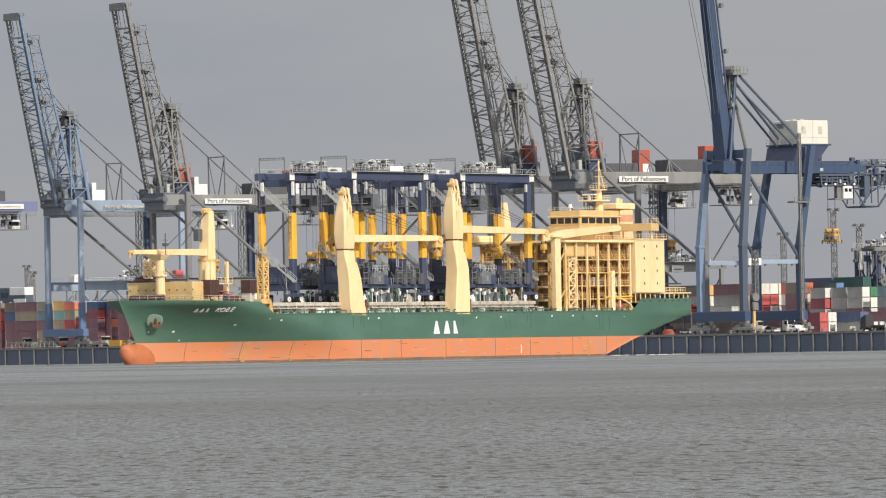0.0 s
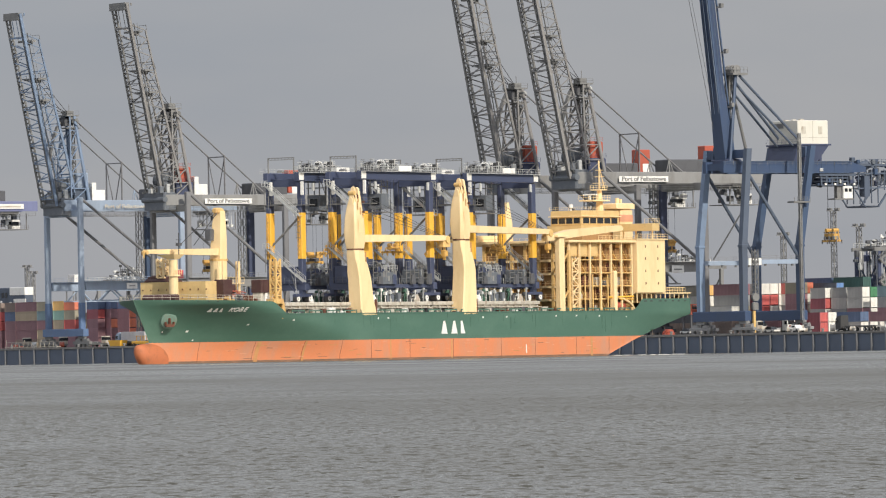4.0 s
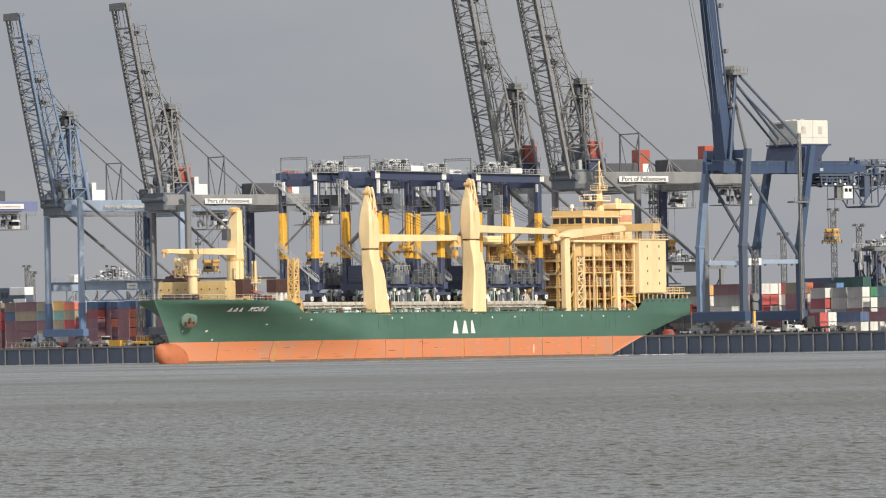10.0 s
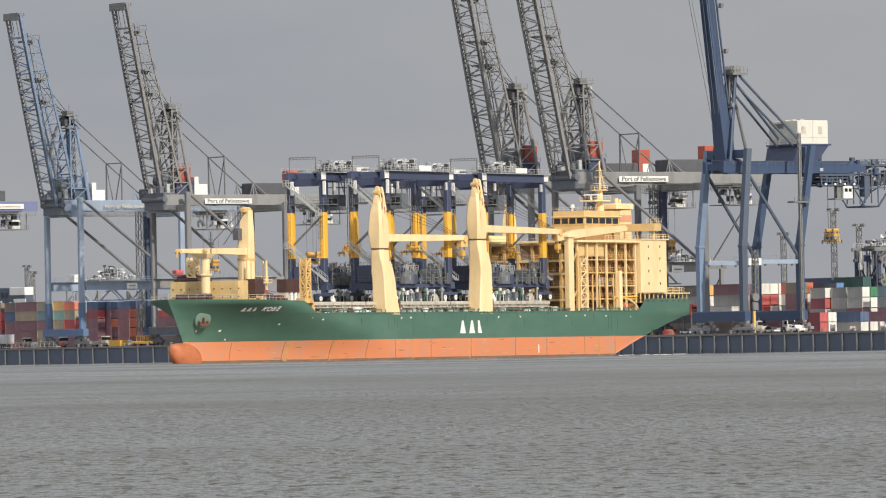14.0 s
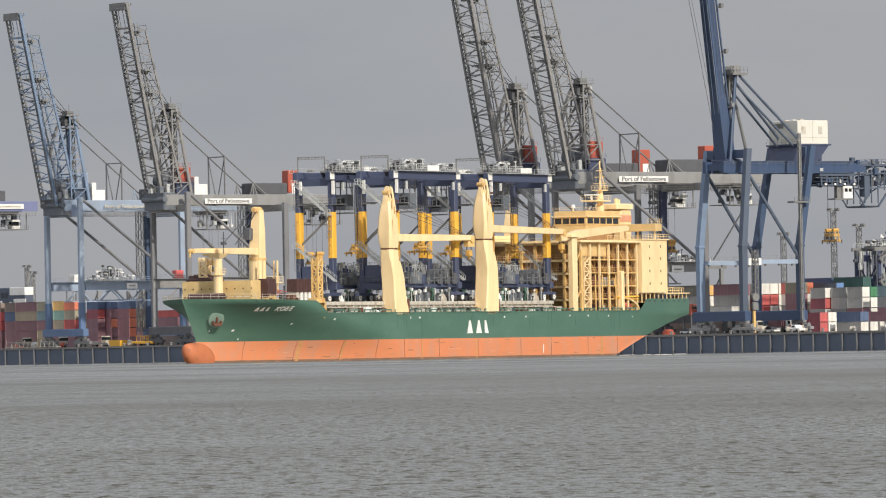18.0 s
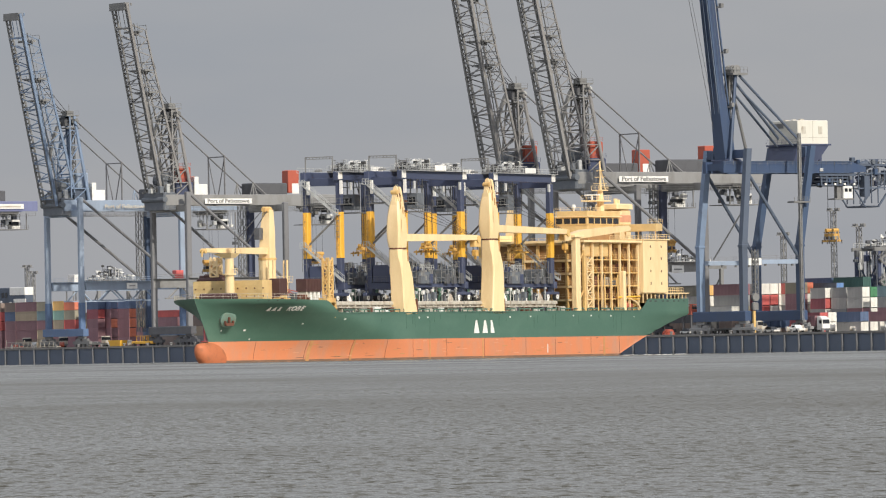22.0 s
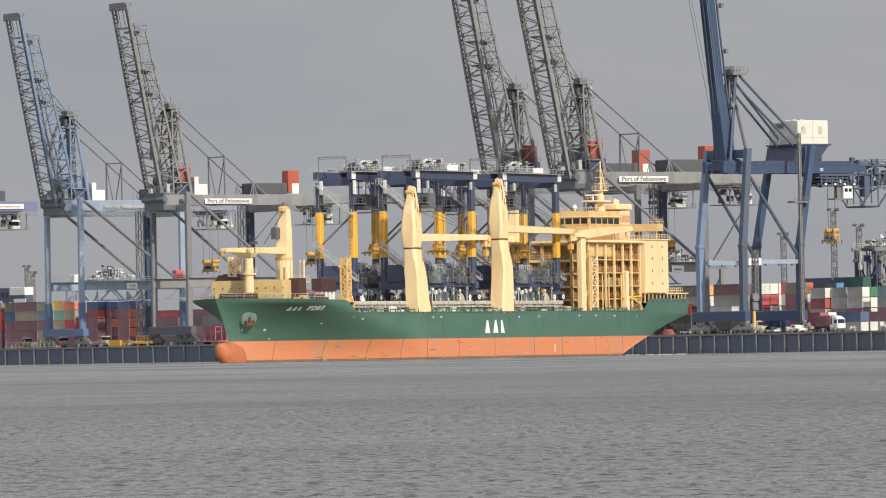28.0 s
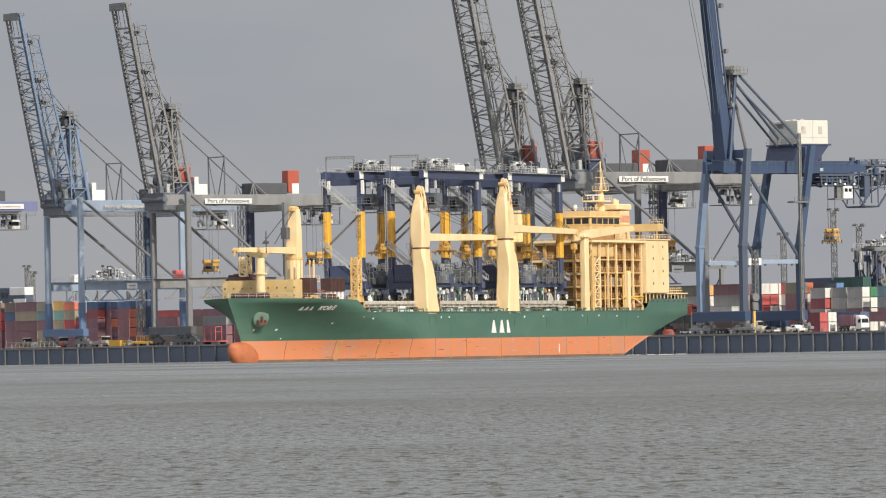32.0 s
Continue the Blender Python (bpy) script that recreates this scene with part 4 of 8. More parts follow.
    sp.beam((-1.4, y - 0.8, z + 1.3), (-1.4, y + 0.8, z + 1.3), 1.0, n=10).beam((1.4, y - 0.8, z + 1.3), (1.4, y + 0.8, z + 1.3), 1.0, n=10)
    for a in (-2.2, -0.9, 0.9, 2.2):
        sp.beam((a, y - 0.5, z - 1), (a * 0.8, y - 0.4, z + 1.0), 0.22).beam((a, y + 0.5, z - 1), (a * 0.8, y + 0.4, z + 1.4), 0.22)
    part("spreader", sp, SPREADER, c, "yellow container spreader hanging on ropes")
    for a in (-1.7, 0, 1.7):
        part("spreader_gear", Shape().bevel_box(a - 0.4, a + 0.4, y - 1.0, y + 1.0, z - 0.9, z - 0.1, 0.1).beam((a, y - 1.1, z + 0.8), (a, y + 1.1, z + 0.8), 0.35, n=8), CRANE_DARK, c)
        part("twistlock_arm", Shape().beam((a * 1.7, y - 0.8, z - 1.9), (a * 1.7, y - 0.8, z - 1.0), 0.22).beam((a * 1.7, y + 0.8, z - 1.9), (a * 1.7, y + 0.8, z - 1.0), 0.22), CRANE_DARK, c)
    rnd = random.Random(21)
    for i in range(120):
        yy, r = rnd.uniform(31, 56), rnd.uniform(0.2, 0.6)
        zz = top + (rnd.uniform(-4.2, 0.2) if i % 3 else rnd.uniform(0.4, 1.6) if yy > 44 else rnd.uniform(-3.8, -1.6))
        aa = rnd.uniform(-3.4, 4.2)
        part("winch_gear", Shape().bevel_box(aa - r, aa + r, yy - r, yy + r, zz, zz + rnd.uniform(0.5, 1.6), 0.1), rnd.choice((CLUTTER, CRANE_BLUE, MACHINE, NAVY, DARK_HOUSE, SLATE, BLACK)), c)
    return c


box_crane(304.8)

# ---- the ship: local x forward from the transom, y to port, z up from the waterline ----
ship = thing("cargo_ship", pose(44.34, 1507.95, 0, 0, 0, 235), "green and buff heavy-lift cargo ship with faded red boot", "ship")
BEAM = 14.1
# stained buff paint, darkened to brown to carry the shade inside the framed decks
SHADED_STAINED = mat("shade_dark_stained_buff", (0.34, 0.2, 0.085), 0.65, grime=(0.25, 0.13, 0.06), amount=0.7, scale=0.6, streak=3)
PINKISH = mat("scraped_pale_red_paint", (0.62, 0.3, 0.18), 0.7)
GREEN_GRIME = mat("grimy_green_paint", (0.062, 0.135, 0.098), 0.5)
PALE_GREEN = mat("weathered_pale_green_paint", (0.13, 0.22, 0.18), 0.6, grime=(0.2, 0.12, 0.07), amount=0.5, scale=0.8)
BULB_RED = mat("grimy_red_bulb_paint", (0.46, 0.145, 0.06), 0.7, grime=(0.2, 0.09, 0.05), amount=0.95, scale=0.45, fine=2.5)
TAN_WALL = mat("dull_tan_paint", (0.62, 0.44, 0.2), 0.6, grime=(0.4, 0.25, 0.1), amount=0.5, scale=0.5)


def stem_at(z):
    """How far forward the stem lies at a height."""
    if z <= 4.4:
        return 184.0
    k = (z - 4.4) / 8.3
    return 184.0 + 5.0 * k


def hull_half(u, z):
    """Half the hull's breadth."""
    k = max(0.0, min(1.0, (z + 1) / 13.0)) ** 2.0
    start = 126 + 40 * k
    end = stem_at(z)
    b = BEAM
    if u > start:
        t = min(1.0, (u - start) / (end - start))
        b = BEAM * (1 - t ** (1.4 + 1.3 * k)) ** (1.0 + 0.05 * k)
    if u < 40:
        t = (40 - u) / 40
        low = max(0.0, min(1.0, (9.0 - z) / 9.0))
        b -= t * t * (1.6 + 6.5 * low)
    return max(0.02, b)


def keel_at(u):
    """The counter rises out of the water towards the transom."""
    return -3.0 if u > 42 else -1.6 + 10.6 * ((42 - u) / 42) ** 0.8


def hull_band(z0, z1, rows, u0, u1, cols, top=None, sides=(1, -1)):
    """One strake of plating, both sides, from z0 up to z1 (or the line top(u))."""
    s = Shape()
    for side in sides:
        base = len(s.v)
        for j in range(rows + 1):
            for i in range(cols + 1):
                k = i / cols
                zt = z1
                z = z0 + (zt - z0) * j / rows
                end = min(u1, stem_at(z)) if u1 > 180 else u1
                u = u0 + (end - u0) * (1 - (1 - k) ** 1.6 if u1 > 180 else k)
                if top:
                    z = z0 + (top(u) - z0) * j / rows
                z = max(z, min(z1 if not top else top(u), keel_at(u)))
                s.v.append((u, side * hull_half(u, z), z))
        for j in range(rows):
            for i in range(cols):
                a = base + j * (cols + 1) + i
                s.f.append((a, a + 1, a + cols + 2, a + cols + 1))
    return s


def deck_line(u):
    """The rail's height along the hull."""
    if u > 161:
        return 12.1 + 0.7 * (u - 161) / 33
    if u > 156.5:
        return 9.7 + 2.4 * (u - 156.5) / 4.5
    if u < 23.0:
        return 12.2
    if u < 27:
        return 9.7 + 2.5 * ((27 - u) / 4) ** 1.5
    return 9.7


def smooth_mesh(ob, crease=None):
    for p in ob.data.polygons:
        p.use_smooth = True
    if crease:
        ob.data.set_sharp_from_angle(angle=radians(crease))
    return ob


def build_hull():
    smooth_mesh(part("lower_hull", hull_band(-3, 4.2, 10, 2, 190, 110), ORANGE, ship, "faded orange-red antifouling paint with seams"))
    smooth_mesh(part("hull_side", hull_band(4.2, 9.7, 8, 1.3, 194, 130), GREEN, ship, "green painted hull plating"))
    smooth_mesh(part("forecastle_side", hull_band(9.7, 12.8, 5, 156.5, 194, 50, deck_line), GREEN, ship, "green bow plating"))
    for side in (1, -1):
        part("poop_side", hull_band(9.7, 12.2, 3, 1.3, 27, 27, deck_line, (side,)), GREEN, ship, "green stern plating")
    for u in (3.5, 6.4, 9.0, 12.2, 14.6, 18.4, 21):
        y = hull_half(u, 11.7)
        part("mooring_slot", Shape().bevel_box(u, u + 1.3, y - 0.3, y + 0.06, 11.55, 11.8, 0.05), BLACK, ship, "dark mooring slot")
    t = Shape()
    ring = [(1.3, -hull_half(1.3, z), z) for z in (9.3, 10.5, 12.2)] + [(1.3, hull_half(1.3, z), z) for z in (12.2, 10.5, 9.3)]
    t.add(ring, [tuple(range(6))])
    part("transom", t, GREEN, ship)
    b = Shape()
    rings = []
    for u, r, z, h in ((172, 0.9, 0.6, 2.6), (179, 1.5, 0.9, 2.9), (183, 1.75, 1.1, 2.95), (185.2, 1.7, 1.5, 2.6), (186.8, 1.45, 2.0, 2.0), (187.8, 1.0, 2.5, 1.3), (188.2, 0.4, 2.7, 0.6)):
        rings.append([(u, math.cos(a) * r, z + math.sin(a) * h) for a in [2 * math.pi * i / 20 for i in range(20)]])
    b.loft(rings)
    smooth_mesh(part("bulbous_bow", b, BULB_RED, ship, "worn orange bulbous bow"))
    # decks
    def deck(u0, u1, z, n):
        s = Shape()
        for i in range(n + 1):
            u = u0 + (u1 - u0) * i / n
            h = max(0.1, hull_half(u, z) - 0.12)
            s.v += [(u, -h, z), (u, h, z)]
        for i in range(n):
            s.f.append((2 * i, 2 * i + 2, 2 * i + 3, 2 * i + 1))
        return s
    part("main_deck", deck(20, 160, 8.7, 40), GREEN_DECK, ship)
    part("forecastle_deck", deck(157, 187.5, 11.6, 24), GREEN_DECK, ship)
    part("poop_deck", deck(1.4, 26, 11.3, 10), GREEN_DECK, ship)
    part("bulkhead", Shape().box(157, 157.3, -13.5, 13.5, 8.6, 11.7), YELLOW_WORN, ship)
    part("bulkhead", Shape().box(25.6, 25.9, -13, 13, 8.6, 11.4), YELLOW_WORN, ship)
    # rubbing strake along the knuckle and bow
    k = Shape()
    for side in (1, -1):
        pts = [(u, side * (hull_half(u, 9.55) + 0.03), 9.55) for u in [26 + 2 * i for i in range(66)]]
        for a, c in zip(pts, pts[1:]):
            k.beam(a, c, 0.14, 0.16)
    part("knuckle_strake", k, GREEN, ship)
    # seams on the boot
    for u in (37, 50, 66, 79, 97, 113, 127, 136.7, 147.4, 160, 173):
        s = Shape()
        for z in (0.2, 1.2, 2.2, 3.2):
            s.beam((u, hull_half(u, z) + 0.01, z), (u, hull_half(u, z + 0.95) + 0.01, z + 0.95), 0.09, 0.03)
        part("weld_seam", s, RUST, ship, "rust-stained vertical weld seam")
    for u, w in ((159, 0.45), (44, 0.4), (147, 0.25), (120, 0.2), (97.6, 0.22)):
        r = Shape()
        for z in (0.1, 1.1, 2.1, 3.1):
            r.loft([[(u - w, hull_half(u - w, z) + 0.012, z), (u + w, hull_half(u + w, z) + 0.012, z), (u + w, hull_half(u + w, z) + 0.03, z), (u - w, hull_half(u - w, z) + 0.03, z)],
                    [(u - w, hull_half(u - w, z + 1) + 0.012, z + 1), (u + w, hull_half(u + w, z + 1) + 0.012, z + 1), (u + w, hull_half(u + w, z + 1) + 0.03, z + 1), (u - w, hull_half(u - w, z + 1) + 0.03, z + 1)]])
        part("rust_streak", r, TAN_STREAK, ship)
    smooth_mesh(part("waterline_stain", hull_band(-1.0, 0.45, 3, 30, 190, 110), SCUM, ship, "dark weed-stained band at the waterline")).scale = (1, 1.0015, 1)
    # scuffs along the boot and runs of grime below the scuppers
    def patch(u0, u1, z0, z1, out=0.02):
        a = [(u, hull_half(u, z) + o, z) for o in (out, out + 0.02) for u, z in ((u0, z0), (u1, z0), (u1, z1), (u0, z1))]
        return Shape().add(a, [(0, 1, 2, 3), (4, 5, 6, 7), (0, 1, 5, 4), (1, 2, 6, 5), (2, 3, 7, 6), (3, 0, 4, 7)])
    rs = random.Random(17)
    for i in range(70):
        u, z = rs.uniform(40, 176), rs.uniform(0.7, 3.9)
        w, h = rs.uniform(0.3, 2.4), rs.uniform(0.05, 0.16)
        part("scuff", patch(u, u + w, z, z + h), rs.choice((PINKISH, PINKISH, SCUM, TAN_STREAK)), ship)
    for i in range(26):
        u, z = rs.uniform(34, 140), rs.uniform(8.4, 9.4)
        h = rs.uniform(0.8, 3.6)
        part("grime_run", patch(u, u + rs.uniform(0.12, 0.4), max(4.4, z - h), z), GREEN_GRIME, ship)
    # white draught and tug marks
    for u, z, w, h in ((69.6, 0.9, 0.5, 3.0), (77, 8.4, 0.8, 0.5), (58, 8.5, 0.8, 0.5), (50, 8.5, 0.8, 0.5), (41, 8.4, 0.8, 0.5), (121, 8.4, 0.9, 0.5), (124.5, 8.3, 0.5, 0.7), (154, 8.2, 1.0, 0.5), (86, 8.3, 0.8, 0.6), (30, 8.2, 0.5, 0.4), (165, 7.4, 0.8, 0.4), (177.2, 6.2, 0.8, 0.6), (182, 6.2, 0.4, 0.6), (175, 4.5, 0.5, 0.4)):
        w, h = w * 0.6, h * 0.6
        y = hull_half(u, z)
        y2 = hull_half(u - w, z)
        part("hull_mark", Shape().add([(u, y + 0.02, z), (u - w, y2 + 0.02, z), (u - w, hull_half(u - w, z + h) + 0.02, z + h), (u, hull_half(u, z + h) + 0.02, z + h),
                                       (u, y + 0.05, z), (u - w, y2 + 0.05, z), (u - w, hull_half(u - w, z + h) + 0.05, z + h), (u, hull_half(u, z + h) + 0.05, z + h)],
                                      [(0, 1, 2, 3), (4, 5, 6, 7), (0, 1, 5, 4), (1, 2, 6, 5), (2, 3, 7, 6), (3, 0, 4, 7)]), WHITE, ship)
    # anchor in its pocket
    az, au = 8.7, 181.9
    ay = hull_half(au, az)
    out = Vector((math.sin(0.5), math.cos(0.5) * 0.9, -0.35)).normalized()
    ctr = Vector((au, ay, az))
    part("anchor_pocket", Shape().taper(ctr - out * 1.4, ctr + out * 0.45, 2.1, 1.7, 20).taper(ctr + out * 0.45, ctr + out * 0.55, 1.7, 1.25, 20), PALE_GREEN, ship, "pale green anchor bolster")
    p = ctr + out * 0.75
    an = Shape().beam(p + Vector((0, 0, 0.6)), p + Vector((0, 0, -0.9)), 0.4).beam(p + Vector((-0.75, 0.4, -0.85)), p + Vector((0.75, -0.4, -0.85)), 0.55)
    for k in (-1, 1):
        e = p + Vector((0.75 * k, -0.4 * k, -0.9))
        an.beam(e, e + Vector((0.1 * k, 0, 0.75)), 0.35)
    part("anchor", an, RUST, ship, "rusty stockless anchor")
    # foam where the stern stirs the water
    rnd = random.Random(3)
    for i in range(14):
        u, w = rnd.uniform(8, 34), rnd.uniform(0.6, 2.2)
        v = 13.6 + rnd.uniform(-0.5, 2.5)
        n = 9
        pts = [(u + w * 1.4 * math.cos(2 * math.pi * k / n) * rnd.uniform(0.6, 1), v + 0.5 * math.sin(2 * math.pi * k / n) * rnd.uniform(0.5, 1)) for k in range(n)]
        part("foam_patch", Shape().loft([[(x, y, 0.02) for x, y in pts], [(u + (x - u) * 0.7, v + (y - v) * 0.7, 0.1) for x, y in pts]]), WHITE, ship, "white foam at the stern")
    # names
    face = Matrix(((-1, 0, 0, 0), (0, 0, 1, 0), (0, 1, 0, 0), (0, 0, 0, 1)))
    # the operator's mark is three plain white shapes
    def wedge(w0, w1, w2, w3, high):
        """A flat upright shape from w0..w1 at its foot to w2..w3 at its head."""
        a = [(x, y, z) for z in (0, 0.05) for x, y in ((w0, 0), (w1, 0), (w3, high), (w2, high))]
        return Shape().add(a, [(3, 2, 1, 0), (4, 5, 6, 7), (0, 1, 5, 4), (1, 2, 6, 5), (2, 3, 7, 6), (3, 0, 4, 7)])
    for k, u in ((0, 99.7), (0, 96.0), (1, 92.9)):
        sh = wedge(-0.7, 0.9, -0.7, -0.1, 2.65) if k else wedge(-1.15, 1.15, -0.3, 0.3, 2.65)
        part("hull_mark", sh, WHITE, ship, "white wedge of the operator's mark").matrix_basis = Matrix.Translation((u + 0.6, BEAM + 0.03, 5.2)) @ face
    for i, ch in enumerate("xxx KOBE"):
        if ch == " ":
            continue
        u = 176.3 - i * 1.05
        z = 10.15
        y0, y1 = hull_half(u, z + 0.1), hull_half(u, z + 1.2)
        yaw = math.atan2(hull_half(u - 0.5, z + 0.6) - hull_half(u + 0.5, z + 0.6), 1.0)
        tilt = math.atan2((y1 - y0) * math.cos(yaw), 1.1)
        m = Matrix.Translation((u, y0 + 0.16, z)) @ Matrix.Rotation(-yaw, 4, "Z") @ face @ Matrix.Rotation(tilt, 4, "X") @ Matrix(((1, 0.3, 0, 0), (0, 1, 0, 0), (0, 0, 1, 0), (0, 0, 0, 1)))
        if i < 3:
            sh = wedge(-0.3, 0.45, -0.3, 0.0, 1.24) if i == 2 else wedge(-0.5, 0.5, -0.16, 0.16, 1.24)
            part("bow_mark", sh, WHITE, ship, "white slanted wedge of the operator's mark").matrix_basis = m
        else:
            letters("bow_letter", ch, 1.75, WHITE, ship, m, "white slanted bow letter", 0.02)
    # fairleads along the bow rail and main deck bulwark
    f = Shape()
    for u in [28 + 6.1 * i for i in range(21)]:
        f.box(u, u + 4.6, BEAM - 0.3, BEAM - 0.14, 10.05, 10.3).box(u, u + 0.15, BEAM - 0.3, BEAM - 0.14, 9.7, 10.1).box(u + 4.4, u + 4.55, BEAM - 0.3, BEAM - 0.14, 9.7, 10.1).box(u + 2.2, u + 2.35, BEAM - 0.3, BEAM - 0.14, 9.7, 10.1)
    part("bulwark_panels", f, GREEN, ship)
    for u in (176.5, 178.2, 180, 172):
        y = hull_half(u + 0.6, 12.2)
        part("fairlead", Shape().bevel_box(u, u + 0.6, y - 0.3, y + 0.05, 12.1, 12.3, 0.04), BLACK, ship)


build_hull()


def hatch_row():
    """Coamings with their stays, and hatch covers on top."""
    for u0, u1 in ((101, 120), (121.5, 153), (60, 84.5), (85.5, 100)):
        part("hatch_coaming", Shape().box(u0, u1, -11, 11, 8.7, 11.2), GREY_WHITE, ship, "pale grey hatch coaming")
        part("hatch_cover", Shape().bevel_box(u0 - 0.2, u1 + 0.2, -11.5, 11.5, 11.2, 11.9, 0.12), GREY_WHITE, ship, "weathered pale hatch cover")
        u = u0 + 0.6
        while u < u1 - 0.5:
            part("coaming_stay", Shape().add([(u, 11, 8.8), (u, 12.2, 8.8), (u, 11.4, 11.1), (u, 11, 11.1), (u + 0.25, 11, 8.8), (u + 0.25, 12.2, 8.8), (u + 0.25, 11.4, 11.1), (u + 0.25, 11, 11.1)],
                                             [(0, 1, 2, 3), (4, 5, 6, 7), (0, 1, 5, 4), (1, 2, 6, 5), (2, 3, 7, 6), (3, 0, 4, 7)]), GREY_WHITE, ship)
            if random.random() < 0.6:
                part("deck_vent", Shape().bevel_box(u + 0.6, u + 1.7, 11.6, 12.4, 8.7, random.uniform(9.9, 10.8), 0.1), DARK_HOUSE if random.random() < 0.5 else RUST, ship)
            u += 2.9
            # flat dark panel on the coaming, in place of shade between the stays
            part("coaming_recess", Shape().bevel_box(u - 2.2, u - 0.7, 11.0, 11.06, 9.3, 10.3, 0.04), DARK_HOUSE, ship, "flat dark panel standing in for a shaded gap along the coaming")
        part("hatch_rail", Shape().box(u0, u1, 11.0, 11.9, 10.6, 10.75), GREY_WHITE, ship)
    for i in range(22):
        u = 38 + i * 5.3 + random.uniform(-1, 1)
        part("deck_fitting", Shape().bevel_box(u, u + random.uniform(0.6, 2.6), 12.2, 13.0, 8.7, random.uniform(9.8, 10.8), 0.1), random.choice((GREY_WHITE, GREY_WHITE, RUST, WHITE)), ship)


hatch_row()


def deck_crane(u, base, mid, knee, top, boom_z, boom_len, dip, ext=False):
    """A heavy ship's crane: a bent pedestal, slewing ring, tall housing and a lowered jib. u: the slewing axis; base, mid: the pedestal's middle at deck and halfway."""
    v = 12.5
    c = part("deck_crane", Shape().bevel_box(base - 3.4, base + 3.4, v - 2.2, v + 1.4, 8.7, 9.3, 0.3), YELLOW, ship, "buff heavy-lift deck crane with lowered jib")

    def ring(z, m, du, dv, cut):
        x0, x1, y0, y1 = m - du / 2, m + du / 2, v - dv / 2, v + dv / 2
        return [(x0 + cut, y1, z), (x0, y1 - cut, z), (x0, y0 + cut, z), (x0 + cut, y0, z), (x1 - cut, y0, z), (x1, y0 + cut, z), (x1, y1 - cut, z), (x1 - cut, y1, z)]
    smooth_mesh(part("pedestal", Shape().loft([ring(9.2, base, 5.6, 3.2, 0.22), ring(knee - 10, base * 0.4 + mid * 0.6, 4.7, 3.2, 0.24), ring(knee - 6, mid, 4.2, 3.2, 0.28), ring(knee - 4.4, mid * 0.7 + u * 0.3, 4.0, 3.2, 0.3), ring(knee - 3.0, (mid + u) / 2, 3.6, 3.1, 0.4), ring(knee - 1.6, mid * 0.1 + u * 0.9, 3.3, 3.1, 0.6), ring(knee, u, 3.2, 3.1, 0.7)]), YELLOW, c), 34)
    part("slewing_ring", Shape().taper((u, v, knee), (u, v, knee + 0.32), 1.72, 1.72, 24), RUST, c, "rust-stained slewing ring")
    smooth_mesh(part("housing", Shape().loft([ring(knee + 0.32, u, 3.2, 3.0, 0.6), ring(knee + 1.6, u + 0.1, 3.5, 3.2, 0.5), ring(knee + 3.5, u + 0.2, 3.6, 3.3, 0.4), ring(knee + 6.5, u + 0.2, 3.3, 3.0, 0.4), ring(top - 4.6, u + 0.15, 2.9, 2.5, 0.35), ring(top - 3.0, u - 0.05, 2.5, 2.0, 0.3)]), YELLOW, c), 34)
    for o, thick, lift in ((-0.85, 0.62, 0.0), (-0.05, 0.34, -1.3), (0.45, 0.42, 0.15), (0.95, 0.26, -1.0), (1.3, 0.22, -2.0)):
        pts = [(-1.1, top - 5.2), (1.22, top - 5.2), (0.75, top - 2.2 + lift), (0.42, top - 0.4 + lift), (0.2, top - 0.08 + lift), (0.0, top + lift), (-0.2, top - 0.08 + lift), (-0.42, top - 0.4 + lift), (-0.7, top - 2.2 + lift)]
        part("sheave_cheek", Shape().loft([[(u + o - thick / 2, v + a, z) for a, z in pts], [(u + o + thick / 2, v + a, z) for a, z in pts]]), YELLOW, c, "rounded upright cheek plate")
    for k in (-0.38, 0.16, 0.72):
        part("sheave", Shape().beam((u + k - 0.07, v, top - 1.9), (u + k + 0.07, v, top - 1.9), 1.3, n=14), RUST, c)
    for k in range(3):
        part("housing_stain", Shape().box(u - 0.9 + k * 0.8, u - 0.7 + k * 0.8, v + 1.42 - 0.05 * k, v + 1.5 - 0.05 * k, knee + 6.2 + k, knee + 7.4 + 1.3 * k), TAN_STREAK, c)
    part("sheave", Shape().beam((u + 0.9, v - 0.7, top - 1.2), (u + 0.9, v + 0.7, top - 1.2), 0.9, n=12), YELLOW_WORN, c)
    part("access_door", Shape().box(u - 0.4, u + 1.2, v + 1.68, v + 1.72, knee + 3.6, knee + 6.2), YELLOW, c)
    for z in (knee + 7.6, knee + 9.6):
        part("lamp_bracket", Shape().box(u - 0.9, u - 0.6, v + 1.4, v + 1.9, z, z + 0.35), RUST, c)
    part("knee_stain", Shape().box(u - 1.6, u - 1.2, v + 1.5, v + 1.6, knee - 2.4, knee - 0.4), TAN_STREAK, c)
    part("foot_stain", Shape().bevel_box(base - 2.75, base - 2.2, v + 1.2, v + 1.62, 9.3, 12.4, 0.1), RUST, c, "rust stain at the pedestal's foot")
    x0, x1 = u - 1.5, u - 1.5 - boom_len

    def jr(x, z, h, w):
        return [(x, v - w, z - h), (x, v + w, z - h), (x, v + w, z + h), (x, v - w, z + h)]
    z_end = boom_z + dip
    part("jib", Shape().loft([jr(x0, boom_z, 0.75, 1.4), jr(x0 - boom_len * 0.4, boom_z + dip * 0.4, 0.68, 1.25), jr(x1 + 2, z_end - dip * 0.05, 0.55, 1.0), jr(x1, z_end, 0.45, 0.9)]), YELLOW, c, "buff box-section jib resting level")
